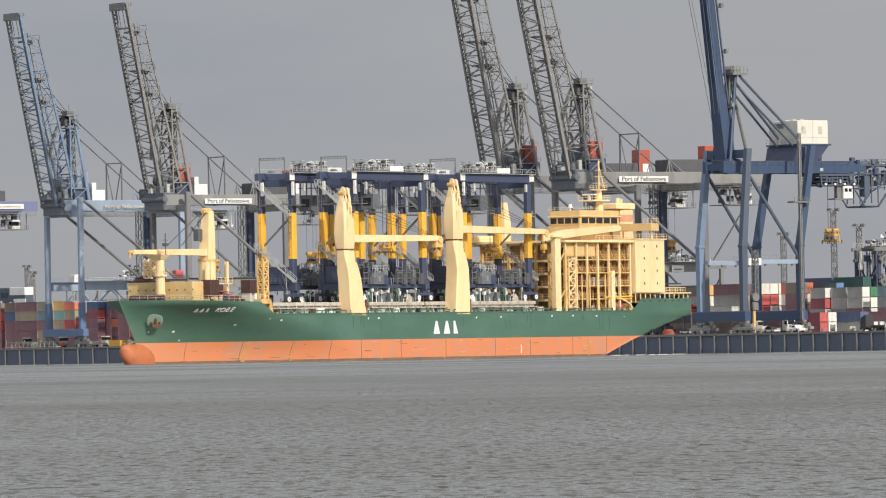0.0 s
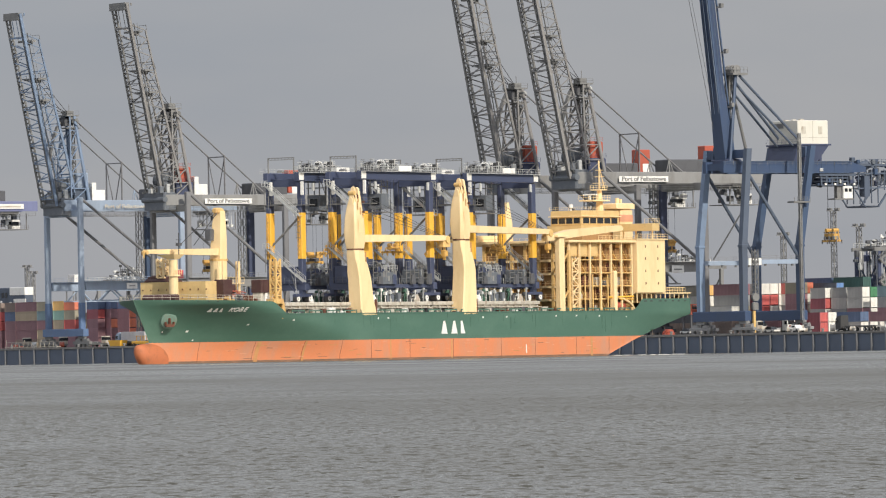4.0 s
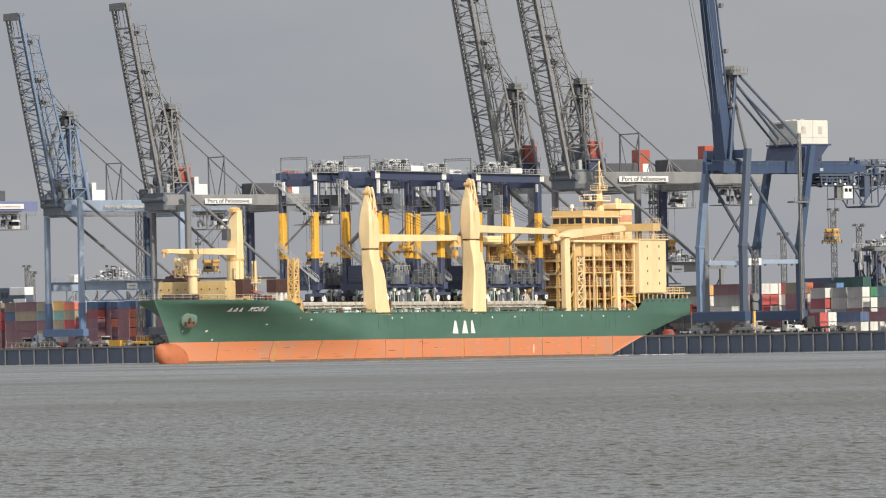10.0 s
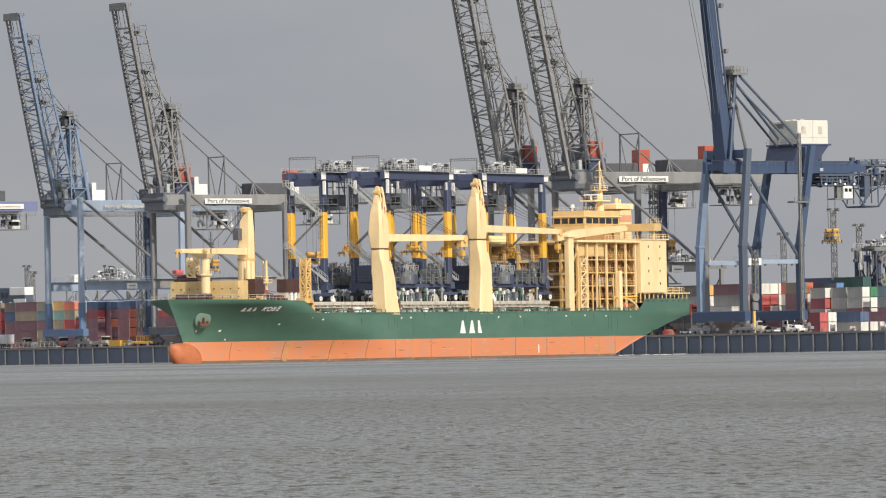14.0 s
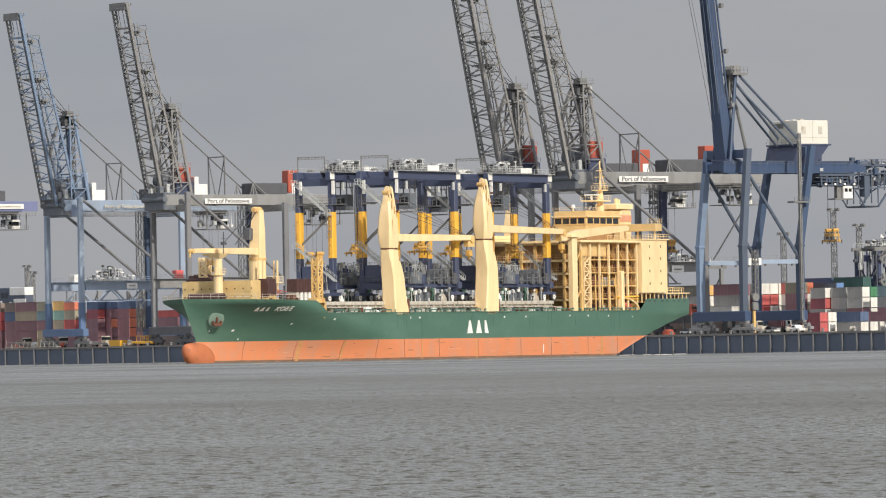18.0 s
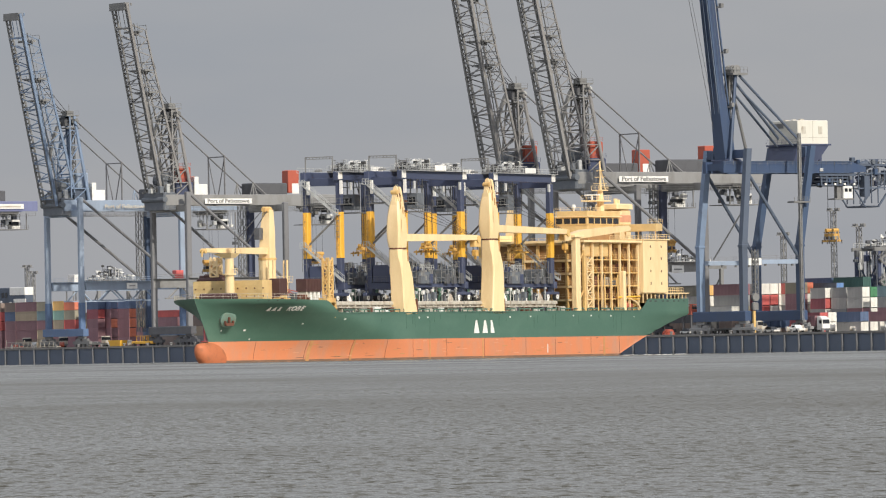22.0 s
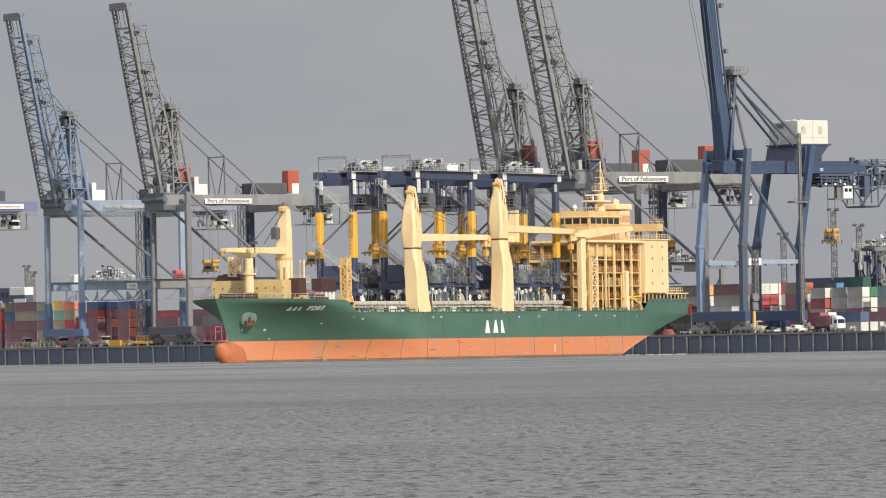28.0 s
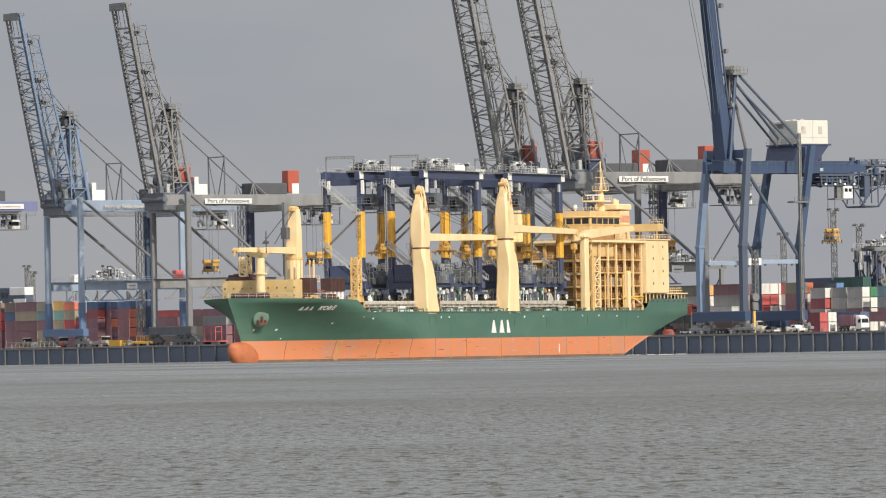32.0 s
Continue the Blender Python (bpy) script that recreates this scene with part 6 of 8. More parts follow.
# ---- cargo: four rubber-tyred gantries standing on the hatch covers ----
def yard_gantry(label):
    """A rubber-tyred gantry; local x along its span (26 m), y along its travel; z from its wheels."""
    g = thing("rubber_tyred_gantry", Matrix(), label, "gantry crane", "gantries carried on deck")
    W, S = 3.9, 12.0
    top = 24.0
    for y in (-W, W):
        for x in (-S, S):
            part("leg", Shape().bevel_box(x - 0.75, x + 0.75, y - 0.55, y + 0.55, 3.2, top, 0.12), NAVY, g, "navy box leg")
            part("leg_wrap", Shape().bevel_box(x - 0.79, x + 0.79, y - 0.59, y + 0.59, 8.4, 17.9, 0.12), GANTRY_YELLOW, g, "golden yellow leg section")
            cg = Shape().box(x + 0.79, x + 0.9, y - 0.4, y - 0.1, 9.0, 17.4)
            for k in range(10):
                cg.bevel_box(x + 0.79, x + 0.98, y - 0.46, y + 0.1 * (k % 3), 9.2 + k * 0.82, 9.6 + k * 0.82, 0.04)
            part("cable_guide", cg, SPREADER, g, "worn cable guide up the leg")
        part("girder", Shape().bevel_box(-S - 1.5, S + 1.5, y - 0.6, y + 0.6, top + 0.3, top + 2.1, 0.1), NAVY, g, "navy main girder")
        rl = Shape().rail([(-S - 1.5, y + math.copysign(1.3, y), top + 2.0), (S + 1.5, y + math.copysign(1.3, y), top + 2.0)], 1.0, 1.7).box(-S - 1.5, S + 1.5, min(y, y + math.copysign(1.4, y)), max(y, y + math.copysign(1.4, y)), top + 1.95, top + 2.03)
        part("walkway", rl, MACHINE, g, "galvanised walkway with handrail")
    x = S + 1.4
    fr = Shape().beam((x, -3.2, top + 2.0), (x, -3.2, top + 5.1), 0.2).beam((x, 3.2, top + 2.0), (x, 3.2, top + 5.1), 0.2).beam((x, -3.3, top + 5.1), (x, 3.3, top + 5.1), 0.18).beam((x, -3.3, top + 4.7), (x, 3.3, top + 4.7), 0.12)
    for k in range(9):
        fr.beam((x, -3.2 + k * 0.8, top + 4.7), (x, -2.8 + k * 0.8 if k < 8 else 3.2, top + 5.1), 0.08)
    fr.bevel_box(x - 0.5, x + 0.3, -1.0, 0.6, top + 2.1, top + 2.6, 0.2)
    part("service_frame", fr, CRANE_DARK, g, "dark maintenance frame over the girder end")
    for y in (-W, W):
        part("leg_lamp", Shape().bevel_box(S + 0.8, S + 1.1, y + 0.6, y + 1.3, top - 2.6, top + 0.2, 0.06), WHITE, g, "white upright lamp casing beside the leg")
        part("service_walk", Shape().box(S - 0.9, S + 1.0, y - 0.2, y + 2.8, top - 4.7, top - 4.55).rail([(S + 1.0, y - 0.2, top - 4.55), (S + 1.0, y + 2.8, top - 4.55)], 1.1, 0.9, 0.06), CRANE_DARK, g)
    part("service_walk", Shape().box(S - 0.6, S + 0.6, -W, W, top - 4.5, top - 4.3).rail([(S + 0.6, -W, top - 4.3), (S + 0.6, W, top - 4.3)], 1.1, 1.0, 0.06), CRANE_DARK, g, "dark cross walk between the legs")
    for x in (-S, S):
        part("end_tie", Shape().bevel_box(x - 0.5, x + 0.5, -W, W, top - 0.8, top + 0.8, 0.1), NAVY, g)
        part("sill_beam", Shape().bevel_box(x - 0.7, x + 0.7, -W - 1.2, W + 1.2, 1.9, 3.3, 0.12), NAVY, g)
        part("brace", Shape().beam((x, W, 17.4), (x, -W, 10.8), 0.45, n=6), CRANE_DARK, g)
        for k in (-1, 1):
            bog = part("wheel_frame", Shape().bevel_box(x - 2.9, x + 2.9, k * W - 0.5, k * W + 0.5, 0.6, 1.2, 0.1).bevel_box(x - 0.6, x + 0.6, k * W - 0.5, k * W + 0.5, 1.1, 2.0, 0.05), NAVY, g)
            for d in (-2.1, 2.1):
                part("tyre", Shape().beam((x + d, k * W - 0.4, 0.15), (x + d, k * W + 0.4, 0.15), 1.7, n=18), BLACK, bog)
                part("rim", Shape().beam((x + d, k * W - 0.47, 0.15), (x + d, k * W + 0.47, 0.15), 1.1, n=14), WHITE, bog)
                part("hub", Shape().beam((x + d, k * W - 0.5, 0.15), (x + d, k * W + 0.5, 0.15), 0.3, n=8), CRANE_DARK, bog)
        xx = x + math.copysign(1.25, x)
        for y0, z0, y1, z1 in ((-W, 23.4, W, 17.2), (-W, 10.6, W + 1.4, 3.6)):
            st = Shape()
            for o in (-0.4, 0.4):
                st.beam((xx + o, y0, z0), (xx + o, y1, z1), 0.1, 0.3).beam((xx + o, y0, z0 + 1.05), (xx + o, y1, z1 + 1.05), 0.08)
                for k in range(7):
                    f = k / 6
                    st.beam((xx + o, y0 + (y1 - y0) * f, z0 + (z1 - z0) * f), (xx + o, y0 + (y1 - y0) * f, z0 + (z1 - z0) * f + 1.05), 0.07)
            for k in range(22):
                f = (k + 0.5) / 22
                st.box(xx - 0.4, xx + 0.4, y0 + (y1 - y0) * f - 0.13, y0 + (y1 - y0) * f + 0.13, z0 + (z1 - z0) * f - 0.03, z0 + (z1 - z0) * f + 0.03)
            part("stair_flight", st, MACHINE, g, "galvanised stair flight with handrails")
        for yy, zz in ((-W, 23.4), (W, 17.2), (-W, 10.6)):
            part("stair_landing", Shape().box(xx - 0.6, xx + 0.6, yy - 0.7, yy + 0.7, zz - 0.1, zz), MACHINE, g)
            part("landing_rail", Shape().rail([(xx + math.copysign(0.6, x), yy - 0.7, zz), (xx + math.copysign(0.6, x), yy + 0.7, zz)], 1.1, 0.7, 0.08), MACHINE, g)
            cage = Shape()
            for k in range(4):
                cage.beam((xx, yy - 0.5, zz - 4.5 + k * 1.1), (xx, yy + 0.5, zz - 4.5 + k * 1.1), 0.09)
            cage.beam((xx, yy - 0.5, zz - 4.8), (xx, yy - 0.5, zz), 0.09).beam((xx, yy + 0.5, zz - 4.8), (xx, yy + 0.5, zz), 0.09)
            part("ladder", cage, CRANE_DARK, g)
    # trolley with its winches, motors and covers on top
    t = part("trolley", Shape().bevel_box(-3.2, 4.2, -W + 0.4, W - 0.4, top + 2.1, top + 2.5, 0.05), CRANE_DARK, g)
    for xw, col in ((-1.6, MACHINE), (1.8, CRANE_DARK)):
        part("winch_drum", Shape().beam((xw, -2.0, top + 3.3), (xw, 1.8, top + 3.3), 1.3, n=14).beam((xw, -2.1, top + 3.3), (xw, -2.0, top + 3.3), 1.7, n=14).beam((xw, 1.8, top + 3.3), (xw, 1.9, top + 3.3), 1.7, n=14), col, t, "rope winch drum")
    for xw, yw, r, h in ((0.6, 0.4, 0.85, 2.1), (-2.4, -1.8, 0.5, 1.5), (3.2, 1.7, 0.55, 1.5)):
        part("winch_cover", Shape().loft([[(xw + r * f * math.cos(a), yw + r * f * 1.2 * math.sin(a), top + 2.5 + z) for a in [2 * math.pi * i / 10 for i in range(10)]] for f, z in ((1, 0.3), (1.05, h * 0.6), (0.8, h * 0.9), (0.3, h))]), WHITE, t, "white rounded machinery cover")
    for i in range(84):
        x, y = random.uniform(-3.2, 4.2), random.uniform(-2.9, 2.9)
        r = random.uniform(0.12, 0.36)
        hz = top + 2.5 + random.uniform(0, 1.3)
        if i % 3 == 0:
            part("winch_unit", Shape().bevel_box(x - r, x + r, y - 1.4 * r, y + 1.4 * r, hz, hz + random.uniform(0.3, 0.9), 0.08).beam((x, y, top + 2.5), (x, y, hz), 0.12), random.choice((MACHINE, BLACK, DARK_HOUSE, WHITE, BLACK)), t)
        elif i % 3 == 1:
            part("winch_motor", Shape().beam((x - r, y, hz), (x + 1.6 * r, y, hz), 1.6 * r, n=10).beam((x, y, top + 2.5), (x, y, hz), 0.12), random.choice((CRANE_DARK, DARK_HOUSE, WHITE, CLUTTER, BLACK)), t)
        else:
            part("machine_frame", Shape().beam((x, y, top + 2.5), (x, y, hz + 1.0), 0.09).beam((x - 0.7, y, hz + 0.9), (x + 0.7, y, hz + 1.0), 0.09).beam((x, y - 0.7, hz + 0.5), (x, y + 0.7, hz + 0.5), 0.08), random.choice((WHITE, CRANE_DARK, MACHINE)), t)
    part("trolley_rail", Shape().rail([(-3.3, -W + 0.5, top + 2.5), (4.3, -W + 0.5, top + 2.5), (4.3, W - 0.5, top + 2.5), (-3.3, W - 0.5, top + 2.5), (-3.3, -W + 0.5, top + 2.5)], 1.1, 1.0, 0.07), MACHINE, t)
    part("cab", Shape().bevel_box(-0.6, 2.0, -1.6, 1.6, top - 5.6, top - 2.4, 0.12), CLUTTER, g, "blue-grey operator cab under the trolley")
    part("cab_window", Shape().box(-0.64, 2.04, -1.0, 1.0, top - 4.8, top - 3.2), GLASS_DARK, g)
    cp = Shape().box(-1.6, 3.4, -2.6, 2.6, top - 6.3, top - 6.15).rail([(3.4, -2.6, top - 6.15), (3.4, 2.6, top - 6.15), (-1.6, 2.6, top - 6.15)], 1.1, 0.9, 0.06)
    for cx, cy in ((-0.4, -1.4), (1.8, -1.4), (-0.4, 1.4), (1.8, 1.4)):
        cp.beam((cx, cy, top - 2.6), (cx, cy, top + 2.1), 0.2)
    cp.beam((-0.4, 1.4, top - 2.4), (1.8, 1.4, top + 1.6), 0.12).box(-0.8, 2.2, -1.7, 1.7, top - 1.0, top - 0.85)
    part("cab_hanger", cp, CRANE_DARK, g, "dark hanger frame and walkway of the cab")
    part("lamp", Shape().bevel_box(8.7, 9.3, W + 0.7, W + 1.2, top - 1.7, top - 0.1, 0.1), MACHINE, g, "white floodlight housing")
    part("lamp", Shape().bevel_box(-10.4, -9.8, W + 0.7, W + 1.2, top - 1.7, top - 0.1, 0.1), MACHINE, g, "white floodlight housing")
    for x in (-S - 0.7, S + 0.7):
        part("sign_plate", Shape().box(x - 0.8, x + 0.8, W + 0.62, W + 0.72, top + 0.5, top + 2.0), WHITE, g)
    part("sign_board", Shape().box(-3.5, 1.2, W + 1.42, W + 1.5, top + 2.1, top + 3.2), WHITE, g)
    part("generator", Shape().bevel_box(-S - 1.4, -S + 1.4, -2.4, 2.4, 3.3, 6.0, 0.25), CLUTTER, g, "oily blue-grey engine house with louvred sides")
    part("electrical_house", Shape().bevel_box(S - 2.4, S + 1.0, -3.0, 3.0, 3.3, 6.8, 0.12), NAVY, g, "navy electrical house on the sill beam")
    part("switch_house", Shape().bevel_box(1.5, 7.0, W - 1.6, W + 0.9, 2.9, 5.4, 0.3), CLUTTER, g)
    for x in (-4.4, 4.2):
        part("house_vent", Shape().bevel_box(x - 1.2, x + 1.2, W + 0.9 if x > 0 else -W + 1.6, W + 0.98 if x > 0 else -W + 1.68, 4.6, 5.3, 0.03), CLUTTER, g)
    for x in (-S - 1.6, S + 1.6):
        part("handrail", Shape().rail([(x, -W, 3.4), (x, W, 3.4)], 1.1, 1.2, 0.06), CLUTTER, g)
    for i in range(72):
        x, y = random.uniform(-S + 3.2, S - 3.2), random.choice((random.uniform(-W - 1, W), random.uniform(-W, W + 0.6)))
        h = random.uniform(0.4, 1.9)
        k = i % 4
        if k == 0:
            part("lashing_post", Shape().beam((x, y, -0.7), (x + random.uniform(-0.6, 0.6), y, h), 0.2, n=6), WHITE, g)
        elif k == 1:
            part("lashing_reel", Shape().beam((x - 0.4, y, -0.4), (x + 0.4, y, -0.4), 0.6, n=10), random.choice((CLUTTER, BLACK, GREEN)), g)
        else:
            r = random.uniform(0.25, 0.7)
            part("gear_locker", Shape().bevel_box(x - r, x + r, y - 0.4, y + 0.4, -0.7, h - 0.4, 0.08), random.choice((CLUTTER, DARK_HOUSE, BLACK, NAVY, GREEN, WHITE, CRANE_DARK)), g)
    part("power_house", Shape().bevel_box(-8, -1.0, -W - 0.9, -W + 1.6, 2.9, 6.0, 0.12), NAVY, g, "navy power house between the legs")
    for x0, x1, yf in ((-8, -1, -W - 0.9), (-8, -1, -W + 1.6), (1.5, 7, W + 0.9)):
        for k in range(int((x1 - x0) / 0.85)):
            xk = x0 + 0.3 + k * 0.85
            h0 = random.uniform(3.1, 4.4)
            part("cabinet_door", Shape().bevel_box(xk, xk + 0.62, yf - 0.05, yf + 0.06, h0, h0 + random.uniform(1.2, 2.2), 0.03), random.choice((CLUTTER, NAVY, CRANE_DARK, CRANE_GREY)), g)
    for x0, x1, y, z in ((-8.2, -0.8, -W + 1.7, 6.0), (1.4, 7.2, W + 0.9, 5.6), (-8.2, -0.8, -W - 0.9, 6.0)):
        part("roof_rail", Shape().rail([(x0, y, z), (x1, y, z)], 1.1, 1.0, 0.08), MACHINE, g)
        for k in range(5):
            xk = x0 + 0.8 + k * 1.25
            part("roof_unit", Shape().bevel_box(xk - 0.4, xk + 0.4, y - 1.3, y - 0.5, z, z + random.uniform(0.4, 1.7), 0.08), random.choice((CLUTTER, NAVY, MACHINE, CRANE_DARK)), g)
    for i in range(46):
        x, y = random.uniform(-S - 2, S + 2), random.choice((W - random.uniform(0, 1), -W - random.uniform(0, 1), random.uniform(-W, W)))
        z0, z1 = random.uniform(0, 3), random.uniform(3, 7.4)
        part("lashing_rod" if i % 2 else "pipe_run", Shape().beam((x, y, z0), (x + random.uniform(-2.4, 2.4), y + random.uniform(-0.5, 0.5), z1), random.uniform(0.08, 0.2), n=6), random.choice((CRANE_DARK, CLUTTER, NAVY, MACHINE, BLACK)), g)
    for k in range(7):
        x, y, r = -S + 2.5 + k * 3.2 + random.uniform(-0.6, 0.6), W + random.uniform(-0.4, 0.4), random.uniform(0.55, 0.95)
        rings = [[(x + r * f * math.cos(a) * random.uniform(0.8, 1.1), y + 0.6 * f * math.sin(a), -0.7 + h) for a in [2 * math.pi * i / 9 for i in range(9)]] for f, h in ((1.0, 0.0), (1.1, 0.4), (0.8, 0.9), (0.5, 1.3), (0.2, random.uniform(1.5, 2.0)))]
        part("tarpaulin", Shape().loft(rings), (WHITE, GREY_WHITE, GREEN_DECK)[k % 3], g, "rumpled tarpaulin over lashing gear")
    for x in (-9.5, -6.5, -3.5, 3.5, 8.5):
        for y in (-W - 0.7, W + 0.8):
            rk = Shape().beam((x, y, 2.9), (x, y, 7.6), 0.1).beam((x + 1.6, y, 2.9), (x + 1.6, y, 7.6), 0.1)
            for k in range(4):
                rk.beam((x, y, 4.2 + k * 1.1), (x + 1.6, y, 4.2 + k * 1.1), 0.09)
            part("service_ladder", rk, CRANE_DARK, g)
            part("side_locker", Shape().bevel_box(x - 1.5, x - 0.2, y - 0.4, y + 0.3, 2.9, 4.2 + (x * 3) % 1.4, 0.1), (CLUTTER, NAVY, DARK_HOUSE)[int(x * 2) % 3], g)
    part("side_rail", Shape().rail([(-S, W + 0.9, 3.0), (S, W + 0.9, 3.0)], 1.1, 1.5, 0.06), CLUTTER, g, "grey handrail along the sill")
    for i in range(64):
        x, y, z = random.uniform(-S + 2.4, S - 2.4), W + random.uniform(-1.5, 0.7), random.uniform(-0.7, 2.0)
        r = random.uniform(0.15, 0.34)
        part("lashing_gear", Shape().bevel_box(x - r, x + r, y - r, y + r, z, z + 2 * r, 0.08).beam((x, y, -0.7), (x, y, z), 0.12), random.choice((WHITE, MACHINE, WHITE, GREEN, BLACK)), g)
    part("side_sill", Shape().bevel_box(-S, S, W - 0.3, W + 0.3, 2.2, 2.9, 0.08), NAVY, g)
    part("side_sill", Shape().bevel_box(-S, S, -W - 0.3, -W + 0.3, 2.2, 2.9, 0.08), NAVY, g)
    z = 9.4
    sp = Shape().box(-7.2, -1.0, -0.25, 0.25, z, z + 0.4).bevel_box(-5.4, -2.8, -0.7, 0.7, z + 0.7, z + 1.3, 0.1)
    sp.box(-4.8, -3.4, -2.6, 2.6, z, z + 0.3).beam((-5.2, -0.4, z + 1.6), (-5.2, 0.4, z + 1.6), 0.9, n=10).beam((-3.0, -0.4, z + 1.6), (-3.0, 0.4, z + 1.6), 0.9, n=10)
    for a in (-7.1, -5.2, -3.0, -1.1):
        sp.beam((a, -0.6, z - 0.5), (a, -0.6, z + 0.5), 0.2).beam((a, 0.6, z - 0.5), (a, 0.6, z + 0.5), 0.2).beam((a, 0, z), (a * 0.8 - 0.8, 0, z + 1.2), 0.16)
    part("spreader", sp, SPREADER, g, "yellow spreader hanging between the legs")
    part("hoist_rope", Shape().beam((-5.6, -0.6, z + 1.4), (-5.6, -0.6, top + 2), 0.09).beam((-2.6, 0.6, z + 1.4), (-2.6, 0.6, top + 2), 0.09).beam((-5.6, 0.6, z + 1.4), (-5.6, 0.6, top + 2), 0.09), WIRE, g)
    return g


GANTRY = yard_gantry("navy and yellow rubber-tyred gantry crane on the ship's deck")
GANTRY_SPOTS = ((111.8, 6.7), (73.0, 6.7), (116.0, -5.9), (77.2, -5.9))
gantries = [GANTRY] + [copy_thing(GANTRY, Matrix()) for _ in GANTRY_SPOTS[1:]]

# ---- terminal yard ----
# the 1.2 and 0.02 lift puts distance haze into every container paint
PAINTS = {n: mat(n + "_container_paint", tuple(1.2 * x + 0.02 for x in c), 0.55, grime=tuple(0.75 * x + 0.02 for x in c), amount=0.5, scale=0.5, streak=2, vary=0.12) for n, c in {
    "maroon": (0.23, 0.118, 0.132), "red": (0.46, 0.09, 0.08), "orange": (0.58, 0.17, 0.09), "blue": (0.075, 0.115, 0.2), "teal": (0.16, 0.24, 0.26), "mint": (0.28, 0.46, 0.38), "white": (0.66, 0.64, 0.58),
    "grey": (0.25, 0.25, 0.245), "tan": (0.36, 0.29, 0.2), "green": (0.05, 0.2, 0.09), "yellow": (0.66, 0.4, 0.13), "brown": (0.2, 0.15, 0.125), "olive": (0.26, 0.235, 0.17), "russet": (0.24, 0.11, 0.12), "crimson": (0.28, 0.075, 0.09),
    "dun": (0.36, 0.35, 0.33), "mustard": (0.17, 0.16, 0.13), "slate": (0.07, 0.085, 0.11), "silver": (0.44, 0.43, 0.43), "bottle": (0.03, 0.09, 0.075), "azure": (0.1, 0.2, 0.4)}.items()}
ENDS = {"slate": "azure", "russet": "orange", "crimson": "red", "dun": "white", "mustard": "yellow"}
BOXES = {}


def container(paint, length, m, high=2.6):
    """A corrugated steel container; local x along its length, z from its floor."""
    key = (paint, length, high)
    if key in BOXES:
        return copy_thing(BOXES[key], m)
    c = thing("shipping_container", m, paint + " corrugated steel shipping container in a stack", "container", "stacked containers")
    body = Shape()
    h, w = length / 2 - 0.08, 1.16
    n = int(length / 0.6)
    for side in (-1, 1):
        pts = []
        for i in range(n * 2 + 1):
            x = -h + 2 * h * i / (n * 2)
            pts.append((x, side * (w - (0.05 if i % 2 else 0.0))))
        base = len(body.v)
        for x, y in pts:
            body.v += [(x, y, 0.15), (x, y, high - 0.1)]
        for i in range(n * 2):
            a = base + 2 * i
            body.f.append((a, a + 2, a + 3, a + 1))
    body.box(-h, h, -w + 0.06, w - 0.06, 0.14, high - 0.04)
    part("body", body, PAINTS[paint], c)
    fr = Shape()
    for x in (-length / 2 + 0.08, length / 2 - 0.08):
        for y in (-1.14, 1.14):
            fr.box(x - 0.08, x + 0.08, y - 0.08, y + 0.08, 0, high)
    for y in (-1.14, 1.14):
        fr.box(-h, h, y - 0.06, y + 0.06, 0, 0.16).box(-h, h, y - 0.06, y + 0.06, high - 0.1, high)
    part("frame", fr, PAINTS[paint], c)
    d = Shape().box(length / 2 - 0.06, length / 2 - 0.02, -1.08, -0.02, 0.16, high - 0.1).box(length / 2 - 0.06, length / 2 - 0.02, 0.02, 1.08, 0.16, high - 0.1)
    part("door", d, PAINTS[ENDS.get(paint, paint)], c)
    bars = Shape()
    for y in (-0.8, -0.3, 0.3, 0.8):
        bars.beam((length / 2, y, 0.2), (length / 2, y, high - 0.15), 0.035)
    part("lock_bar", bars, PAINTS[ENDS.get(paint, paint)], c)
    BOXES[key] = c
    return c


def stack(x, y, rows, length=12.19, high=2.6, base=DECK, half=0):
    """Containers one over another, over a low one of height half; paints from the ground up."""
    z = base
    if half:
        container("brown", length, q(x, y, z), half)
        z += half + 0.01
    for p in rows:
        if p:
            container(p, length, q(x, y, z), high)
        z += high + 0.01
    return z


